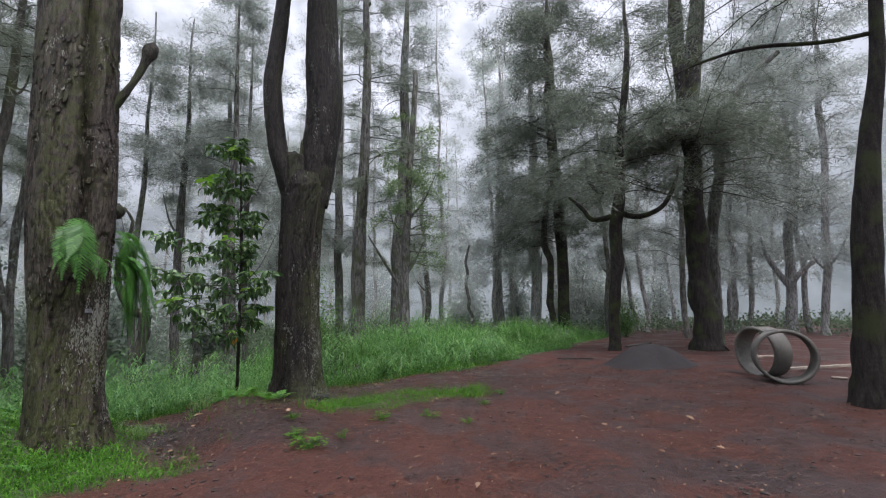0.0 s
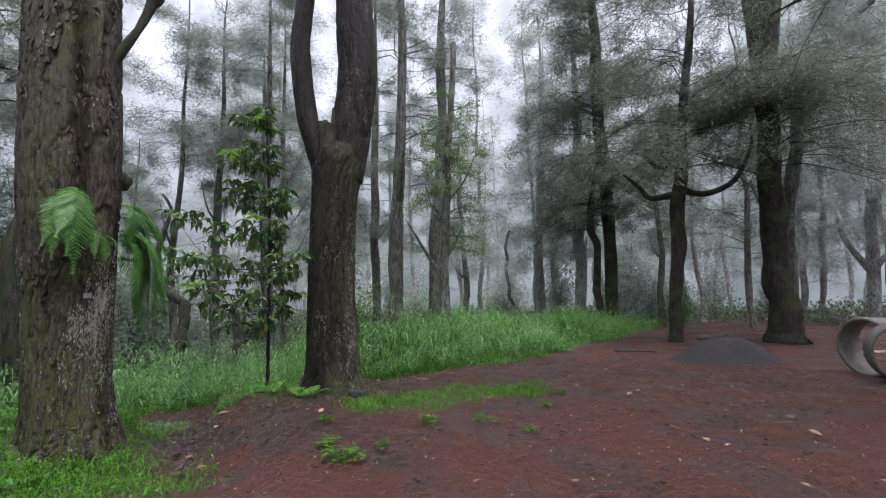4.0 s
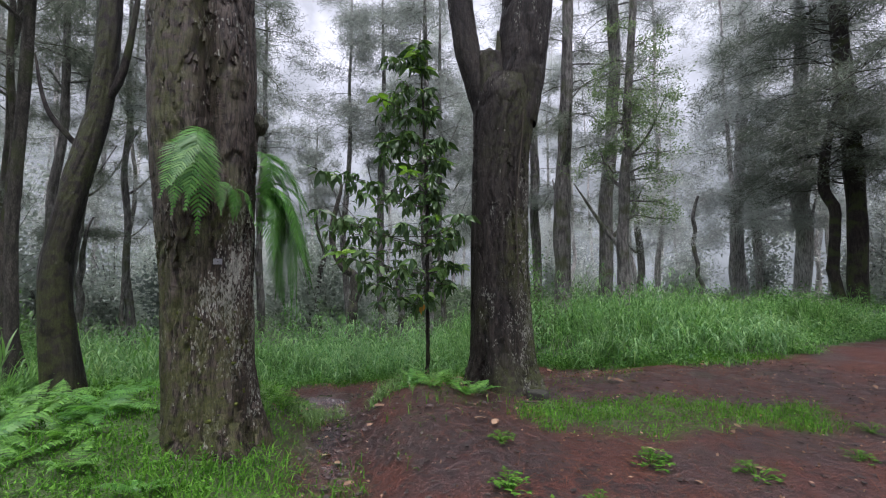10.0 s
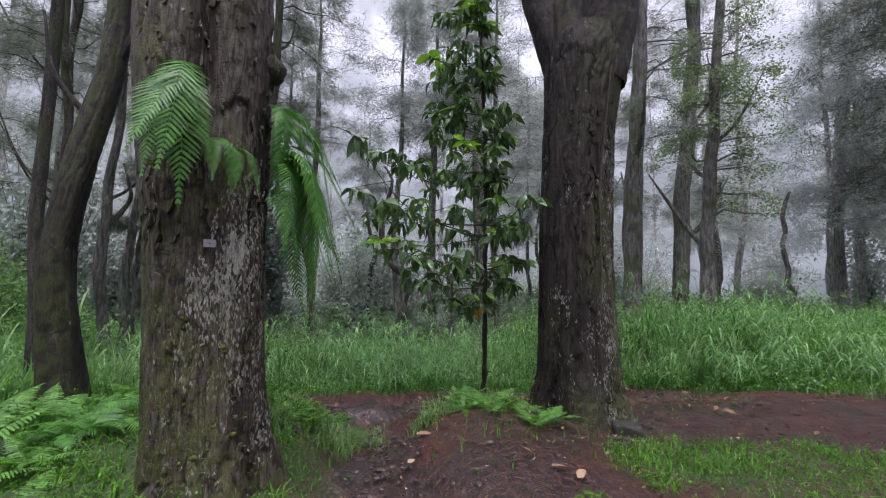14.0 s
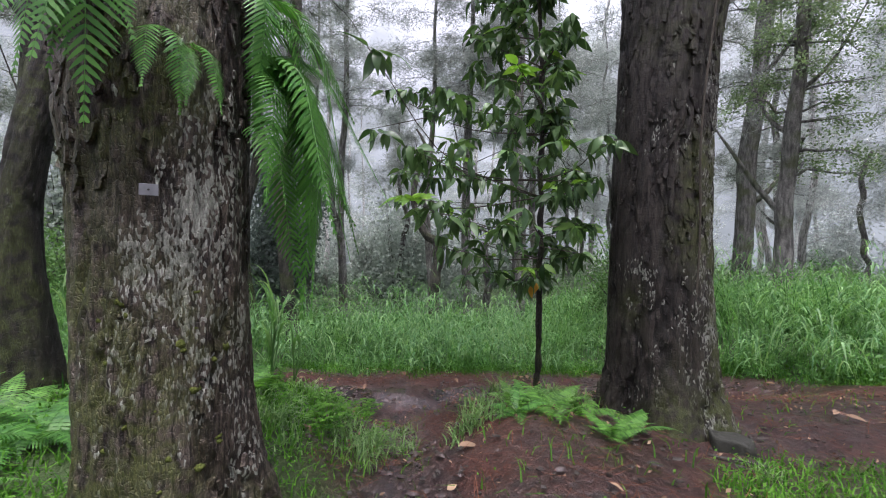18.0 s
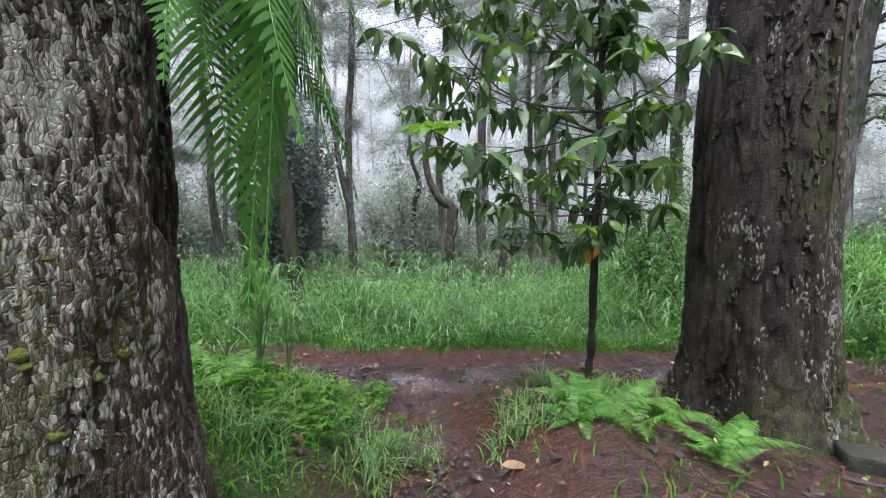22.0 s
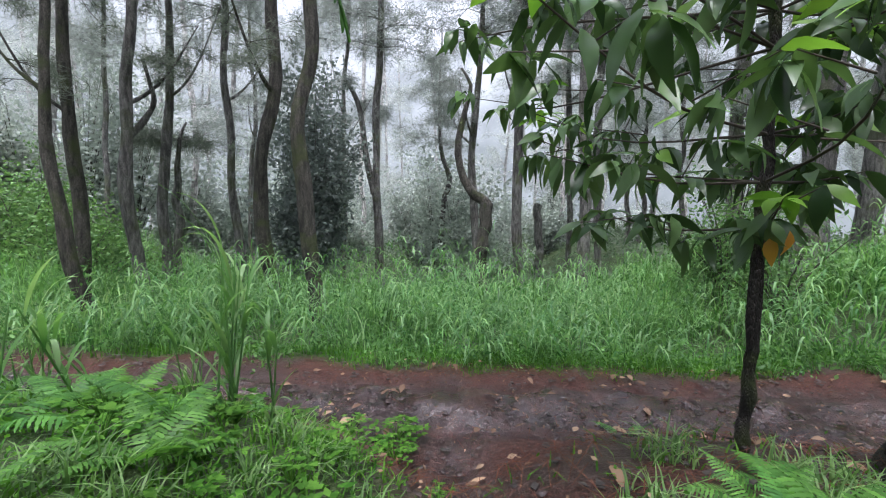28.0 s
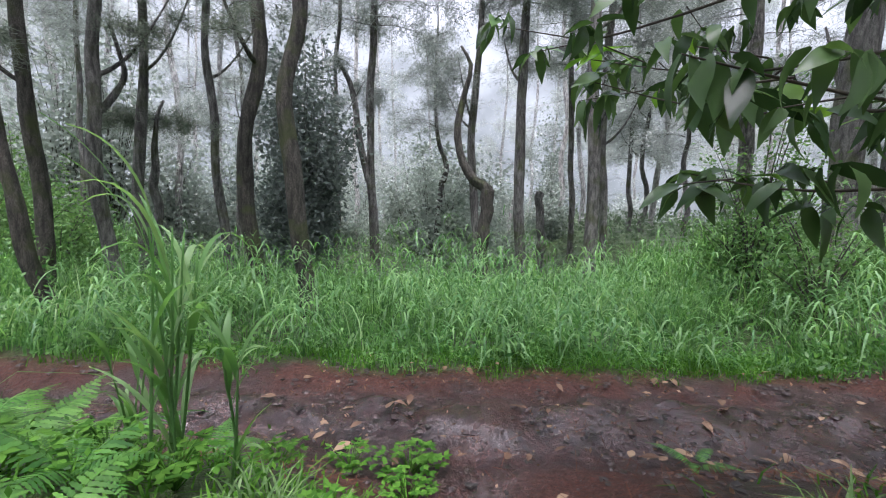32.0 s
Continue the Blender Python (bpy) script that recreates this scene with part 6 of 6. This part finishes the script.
LEAVES = [leaf_mesh(0.25, 0.043, LEAF, 1, 0.35), leaf_mesh(0.21, 0.039, LEAF, 2, 0.55), leaf_mesh(0.27, 0.046, LEAF, 3, 0.15), leaf_mesh(0.19, 0.036, LEAF, 4, 0.7)]
YOUNG = [leaf_mesh(0.24, 0.05, YOUNG_LEAF, 5, 0.15), leaf_mesh(0.19, 0.042, YOUNG_LEAF, 6, 0.3)]
YELLOW = leaf_mesh(0.17, 0.04, YELLOW_LEAF, 7, 0.4)


def sapling():
    at = (-3.52, 7.58, 0.12)
    ob = thing("young_tree", at, "young broadleaf tree with drooping glossy dark leaves and bright shoots", "tree")
    rng = np.random.default_rng(41)
    stem = [(0, 0, -0.15, 0.028), (0.0, 0, 0.2, 0.023), (-0.01, 0.0, 1.0, 0.021), (-0.02, -0.01, 1.9, 0.019), (-0.05, -0.02, 3.0, 0.017), (-0.1, -0.05, 4.0, 0.01), (-0.13, -0.07, 4.55, 0.005)]
    knots = curve_points([(*p[:3], p[3] * 1.05) for p in stem], 40)
    knots[1:, :2] += rng.normal(0, 0.006, (39, 2))
    knots[:, 3] *= 1 + 0.18 * np.abs(rng.normal(0, 1, 40))
    v, f = tube(knots, 10, 120, 0.07, rng)
    part("stem", v, f, MOSSY_BARK, ob, "thin knotty brown stem flecked with moss")
    curve = curve_points(stem, 80)
    levels = [(0.95, 0.7, 3), (1.15, 1.1, 5), (1.35, 1.25, 4), (1.7, 1.3, 6), (1.85, 1.2, 5), (2.3, 0.95, 5), (2.45, 0.85, 4), (2.9, 0.75, 5), (3.1, 0.6, 4), (3.5, 0.6, 5), (3.85, 0.45, 4), (4.15, 0.35, 4), (4.4, 0.2, 3)]
    for z, reach, n in levels:
        turn = rng.uniform(0, 6.28)
        for k in range(n):
            a = turn + 6.283 * k / n + rng.uniform(-0.3, 0.3)
            ln = 1.12 * reach * rng.uniform(0.5, 1.2)
            b = curve[int(np.argmin(np.abs(curve[:, 2] - z)))][:3]
            w = np.array((math.cos(a), math.sin(a), 0))
            ln *= 1 + 0.3 * float(w @ (-0.92, -0.4, 0)) - 0.5 * max(0.0, float(w @ (0.94, 0.33, 0)))
            tip = b + w * ln + np.array((0, 0, ln * rng.uniform(0.05, 0.4)))
            mid = (b + tip) / 2 + np.array((-w[1], w[0], 0)) * rng.normal(0, 0.08) * ln + np.array((0, 0, -0.06 * ln))
            v, f = tube([(*b, 0.007), (*mid, 0.005), (*tip, 0.0025)], 5, 8, 0.08, rng, cap=False)
            br = part("branch", v, f, TWIG, ob)
            young = rng.uniform() < 0.22
            ends = [tip]
            for side, g in ((-1, 0.7), (1, 0.75), (1, 0.4), (-1, 0.45)):
                if ln > 0.55 or (g > 0.5 and (ln > 0.35 or side > 0)):
                    p = b * (1 - g) ** 2 + 2 * mid * g * (1 - g) + tip * g * g
                    ends.append(p + (np.array((-w[1], w[0], 0)) * side * rng.uniform(0.15, 0.3) + w * 0.1) * ln + np.array((0, 0, rng.uniform(-0.08, 0.12))))
                    vt, ft = tube([(*p, 0.004), (*ends[-1], 0.002)], 4, 3, cap=False)
                    put("twig", mesh_data("twig", vt, ft, TWIG), br)
            for q in range(6):
                s = rng.uniform(0.3, 0.9)
                p = b * (1 - s) ** 2 + 2 * mid * s * (1 - s) + tip * s * s
                m = Matrix.Translation(p) @ pose(0, 0, 0, rng.uniform(-25, 25), rng.uniform(0, 60), math.degrees(a) + rng.choice([-65, 65]) + rng.uniform(-25, 25)) @ Matrix.Scale(rng.uniform(0.45, 0.75), 4)
                put("leaf", LEAVES[q % 4], br, m=m)
            nl = 9 * len(ends)
            for q in range(nl):
                p = ends[q // 9] - w * 0.022 * (q % 9)
                if young and q >= 9:
                    young = False
                me = YOUNG[q % 2] if young or rng.uniform() < 0.03 else LEAVES[int(rng.integers(4))]
                ry = rng.uniform(-15, 25) if me in YOUNG else rng.uniform(-10, 80)
                m = Matrix.Translation(p) @ pose(0, 0, 0, rng.uniform(-50, 50), ry, math.degrees(a) + q * 137.5 + rng.uniform(-20, 20)) @ Matrix.Scale(rng.uniform(0.5, 0.88), 4)
                put("leaf", me, br, m=m)
    put("leaf", YELLOW, ob, "withered orange-yellow leaf", pose(0.05, -0.3, 0.95, 10, 70, -90) @ Matrix.Scale(0.62, 4))
    put("leaf", YELLOW, ob, "withered orange-yellow leaf", pose(0.1, -0.32, 0.98, -10, 80, -40) @ Matrix.Scale(0.55, 4))


sapling()


# ---- litter on the ground ----
def litter():
    rng = np.random.default_rng(61)
    p = scatter(rng, 30000, (-8, 1.2), (6, 12))
    u, v = uv_of(p[:, 0], p[:, 1])
    dens = (1 - green_amount(p[:, 0], p[:, 1])) * np.where((u > 8.9) & (u < 10.7) & (v < 5), 0.25, 1.0) * np.clip(0.5 + 0.8 * value_noise(p[:, 0] * 0.8, p[:, 1] * 0.8, 21) + 0.5 * value_noise(p[:, 0] * 3, p[:, 1] * 3, 22), 0.03, 1)
    p = p[rng.uniform(0, 1, len(p)) < dens]
    n = len(p)
    a = rng.uniform(0, 6.28, n)
    ln, w = rng.uniform(0.04, 0.1, n), 0.0016
    z = ground_z(p[:, 0], p[:, 1]) + 0.02 + rng.uniform(0, 0.03, n)
    c = np.stack([p[:, 0], p[:, 1], z], 1)
    d = np.stack([np.cos(a), np.sin(a), rng.uniform(-0.25, 0.25, n)], 1) * ln[:, None]
    s = np.stack([-np.sin(a), np.cos(a), 0 * a], 1) * w
    vv = np.stack([c - d - s, c - d + s, c + d + s, c + d - s], 1).reshape(-1, 3)
    stuff("needle_litter", vv, np.arange(4 * n).reshape(-1, 4), LITTER, "rust-red fallen pine needles strewn over the soil", "litter")
    # pale scraps of leaf
    q = scatter(rng, 5200, (-7.5, 1.5), (6, 12))
    q = q[green_amount(q[:, 0], q[:, 1]) < 0.6]
    c = np.stack([q[:, 0], q[:, 1], ground_z(q[:, 0], q[:, 1]) + 0.025], 1)
    stuff("leaf_scraps", *leaf_scatter(c, rng.normal(0, 1, (len(q), 3)) * (1, 1, 0.05), rng, 1, 0.034, 0.009), SCRAPS, "pale torn scraps of dry leaf on the soil", "litter")
    # dark chips of bark and cones
    q = scatter(rng, 4600, (-7.5, 1.5), (6, 12))
    q = q[green_amount(q[:, 0], q[:, 1]) < 0.4]
    pieces = []
    for x, y in q:
        r = rng.uniform(0.003, 0.014)
        k = rng.normal(0, 0.25, (8, 3))
        box = (np.array([(-1, -1, -1), (1, -1, -1), (1, 1, -1), (-1, 1, -1), (-1, -1, 1), (1, -1, 1), (1, 1, 1), (-1, 1, 1)]) + k) * (r * rng.uniform(0.8, 2.2), r, r * 0.4)
        t = rng.uniform(0, 6.28)
        rot = np.array([(math.cos(t), -math.sin(t), 0), (math.sin(t), math.cos(t), 0), (0, 0, 1)])
        pieces.append((box @ rot.T + (x, y, gz(x, y) + 0.018), np.array([(0, 3, 2, 1), (4, 5, 6, 7), (0, 1, 5, 4), (1, 2, 6, 5), (2, 3, 7, 6), (3, 0, 4, 7)])))
    stuff("bark_chips", *join(pieces), DARK_WOOD, "dark wet chips of bark and wood on the soil", "litter")


litter()


def mud_clods():
    """Lumps of trodden mud thrown up along the track."""
    rng = np.random.default_rng(64)
    u, v = rng.uniform(8.9, 11.0, 2600), rng.uniform(-3.5, 5.5, 2600)
    side = np.minimum(np.abs(u - 9.55), np.abs(u - 10.45))
    keep = rng.uniform(0, 1, 2600) < 0.3 + 0.7 * (side > 0.2)
    u, v = np.append(u[keep], rng.uniform(6.0, 9.0, 500)), np.append(v[keep], rng.normal(0.95, 0.3, 500))
    x, y = 0.766 * v - 0.643 * u, 0.643 * v + 0.766 * u
    base = np.array([(-1, -1, -0.6), (1, -1, -0.6), (1, 1, -0.6), (-1, 1, -0.6), (-0.7, -0.7, 0.5), (0.7, -0.7, 0.5), (0.7, 0.7, 0.5), (-0.7, 0.7, 0.5), (0, 0, 0.8)])
    quads = np.array([(0, 1, 5, 4), (1, 2, 6, 5), (2, 3, 7, 6), (3, 0, 4, 7), (4, 5, 6, 8), (6, 7, 4, 8)])
    n = len(x)
    r = 0.005 + 0.017 * rng.uniform(0, 1, n) ** 3
    k = (base[None] + rng.normal(0, 0.22, (n, 9, 3))) * r[:, None, None] * np.array((1.5, 1.0, 0.5))
    a = rng.uniform(0, 6.28, n)
    rot = np.stack([np.stack([np.cos(a), -np.sin(a), 0 * a], -1), np.stack([np.sin(a), np.cos(a), 0 * a], -1), np.stack([0 * a, 0 * a, 1 + 0 * a], -1)], 1)
    k = np.einsum("nij,nkj->nki", rot, k) + np.stack([x, y, ground_z(x, y) + 0.012], 1)[:, None]
    f = (np.arange(n)[:, None, None] * 9 + quads[None]).reshape(-1, 4)
    tagged(put("mud_clods", mesh_data("mud_clods", k.reshape(-1, 3), f, MUD, True)), "small wet clods of dark red mud along the track", "mud", kind="stuff")


mud_clods()
FALLEN = [leaf_mesh(0.10, 0.024, DEAD_LEAF, 8, 0.2), leaf_mesh(0.075, 0.02, DEAD_LEAF, 9, 0.1), leaf_mesh(0.13, 0.03, DEAD_LEAF, 10, 0.15)]
leaf_rng = np.random.default_rng(71)
leaf_spots = [(-4.44, 5.81), (-3.32, 5.92), (-5.57, 8.55), (-5.2, 7.9), (-4.9, 7.6), (-3.5, 6.3), (-6.2, 7.6), (-4.6, 8.9)]
leaf_spots += [tuple(q) for q in scatter(leaf_rng, 90, (-7.2, 7.2), (-2.6, 10.2)) if 8.7 < uv_of(*q)[0] < 11.0 or abs(uv_of(*q)[1] - 0.95) < 0.5][:56]
leaf_spots += [tuple(q) for q in scatter(leaf_rng, 190, (-7, 2), (6, 12)) if green_amount(*q) < 0.5][:110]
for k, (x, y) in enumerate(leaf_spots):
    ob = put("fallen_leaf", FALLEN[k % 3], m=pose(x, y, gz(x, y) + 0.035, leaf_rng.uniform(-20, 20), leaf_rng.uniform(-12, 12), leaf_rng.uniform(0, 360)))
    tagged(ob, "dry tan fallen leaf lying on wet soil", "leaf", "fallen leaves")


# ---- concrete pipe rings, sand heap, timber ----
def pipe_ring(x, y, heading, radius, length, thick, tilt=0):
    n = 56
    a = np.linspace(0, 2 * np.pi, n, endpoint=False)
    prof = [(radius, -length / 2), (radius + 0.0, -length / 2 + 0.03), (radius + 0.012, -length / 2 + 0.05), (radius, -length / 2 + 0.09), (radius, length / 2 - 0.02), (radius - 0.015, length / 2),
            (radius - thick + 0.012, length / 2), (radius - thick, length / 2 - 0.015), (radius - thick, -length / 2 + 0.015), (radius - thick + 0.012, -length / 2)]
    wob = 1 + 0.006 * np.sin(a * 3) + 0.004 * np.sin(a * 7 + 1)
    v = np.array([(r * math.cos(t) * w, l, r * math.sin(t) * w) for r, l in prof for t, w in zip(a, wob)])
    k = len(prof)
    f = [(i * n + j, i * n + (j + 1) % n, ((i + 1) % k) * n + (j + 1) % n, ((i + 1) % k) * n + j) for i in range(k) for j in range(n)]
    ob = put("concrete_pipe_ring", mesh_data("concrete_pipe_ring", v, f, CONCRETE), m=pose(x, y, gz(x, y) + radius - 0.02, 0, tilt, heading))
    tagged(ob, "weathered grey concrete pipe ring lying on its side", "pipe ring", "concrete rings")
    return ob


pipe_ring(6.65, 8.65, -26, 0.51, 0.4, 0.055)
pipe_ring(6.82, 9.45, -82, 0.52, 0.42, 0.055)



def sand_mound():
    rng = np.random.default_rng(3)
    cx, cy = HEAP
    n, m = 60, 22
    v = []
    for i in range(m + 1):
        r = i / m
        for j in range(n):
            t = 2 * math.pi * j / n
            rr = r * (1 + 0.12 * math.sin(t * 2 + 1) + 0.06 * math.sin(t * 5))
            x, y = cx + 1.35 * rr * math.cos(t), cy + 1.15 * rr * math.sin(t)
            z = 0.6 * (0.5 + 0.5 * math.cos(math.pi * min(1, r))) ** 0.9 + (0.06 * float(value_noise(x * 1.7, y * 1.7, 5)) + 0.03 * float(value_noise(x * 5, y * 5, 6))) * (1 - r)
            v.append((x - cx, y - cy, z - 0.04))
    f = [(i * n + j, i * n + (j + 1) % n, (i + 1) * n + (j + 1) % n, (i + 1) * n + j) for i in range(m) for j in range(n)]
    ob = put("sand_mound", mesh_data("sand_mound", v, np.array(f)[:, ::-1], SAND), m=pose(cx, cy, gz(cx, cy)))
    tagged(ob, "low heap of dark grey sand at the clearing's far side", "sand heap")


def board(name, a, b, wide, thick, mat, label, category="board"):
    """A rough plank between two points, with weathered ends."""
    rng = np.random.default_rng(int(abs(a[0]) * 100))
    bm = bmesh.new()
    bmesh.ops.create_cube(bm, size=1)
    ln = math.dist(a, b)
    bmesh.ops.scale(bm, vec=(ln, wide, thick), verts=bm.verts)
    bmesh.ops.subdivide_edges(bm, edges=[e for e in bm.edges if abs(e.verts[0].co.x - e.verts[1].co.x) > ln / 2], cuts=6)
    for q in bm.verts:
        q.co += Vector((rng.normal(0, 0.01), rng.normal(0, wide * 0.05), rng.normal(0, thick * 0.08)))
    bmesh.ops.bevel(bm, geom=list(bm.edges), offset=thick * 0.12, segments=1, affect="EDGES")
    me = bpy.data.meshes.new(name)
    bm.to_mesh(me)
    bm.free()
    me.materials.append(mat)
    d = Vector(b) - Vector(a)
    m = Matrix.Translation((Vector(a) + Vector(b)) / 2) @ d.to_track_quat("X", "Z").to_matrix().to_4x4()
    ob = put(name, me, m=m)
    return tagged(ob, label, category)


def stone(x, y, size, seed, label, mat):
    rng = np.random.default_rng(seed)
    bm = bmesh.new()
    bmesh.ops.create_icosphere(bm, subdivisions=3, radius=1)
    for q in bm.verts:
        k = 1 + 0.25 * noise.noise(q.co * 1.3 + Vector((seed, 0, 0))) + 0.08 * noise.noise(q.co * 4)
        q.co = Vector((max(-0.75, min(0.75, q.co.x * k)), max(-0.7, min(0.7, q.co.y * k)), max(-0.6, min(0.6, q.co.z * k))))
        q.co = Vector((q.co.x * size[0], q.co.y * size[1], q.co.z * size[2]))
    me = bpy.data.meshes.new("stone")
    bm.to_mesh(me)
    bm.free()
    for p in me.polygons:
        p.use_smooth = True
    me.materials.append(mat)
    ob = put("stone", me, m=pose(x, y, gz(x, y) + size[2] * 0.4, 0, 0, rng.uniform(0, 180)))
    return tagged(ob, label, "stone", "stones")


sand_mound()
board("plank", (4.78, 11.6, 0.46), (5.4, 11.48, 0.55), 0.12, 0.05, DARK_WOOD, "short black board lying on the sand heap")
board("stick", (3.3, 12.9, 0.03), (4.3, 12.75, 0.03), 0.05, 0.04, DARK_WOOD, "long dark stick lying at the edge of the clearing", "stick")
board("plank", (7.6, 9.9, 0.06), (9.6, 10.4, 0.05), 0.09, 0.05, WOOD, "pale wooden batten lying beside the concrete rings")
board("plank", (7.3, 10.6, 0.25), (8.3, 10.8, 0.25), 0.1, 0.04, WOOD, "pale wooden batten propped behind the concrete rings")
stone(-2.08, 7.6, (0.17, 0.13, 0.10), 3, "dark flat stone at the foot of the forked tree", STONE)
board("stick", (-2.2, 7.36, 0.029), (-1.9, 7.42, 0.029), 0.03, 0.028, DARK_WOOD, "short dark stick at the foot of the forked tree", "stick")
stone(7.9, 8.9, (0.16, 0.1, 0.03), 5, "flat pale stone beside the concrete rings", WOOD)



def name_tag():
    """The small metal plate nailed to the great trunk."""
    bm = bmesh.new()
    bmesh.ops.create_cube(bm, size=1)
    bmesh.ops.scale(bm, vec=(0.06, 0.004, 0.042), verts=bm.verts)
    bmesh.ops.bevel(bm, geom=list(bm.edges), offset=0.0015, segments=1, affect="EDGES")
    me = bpy.data.meshes.new("name_tag")
    bm.to_mesh(me)
    bm.free()
    me.materials.append(METAL)
    a = TAG_AT
    ob = put("name_tag", me, m=pose(*a))
    tagged(ob, "small dull metal plate nailed to the great trunk", "tag")
    v, f = tube([(0, -0.001, 0, 0.004), (0, -0.004, 0, 0.004), (0, -0.006, 0, 0.002)], 8, 3)
    part("nail", v, f, DARK_WOOD, ob, "dark nail head")


name_tag()
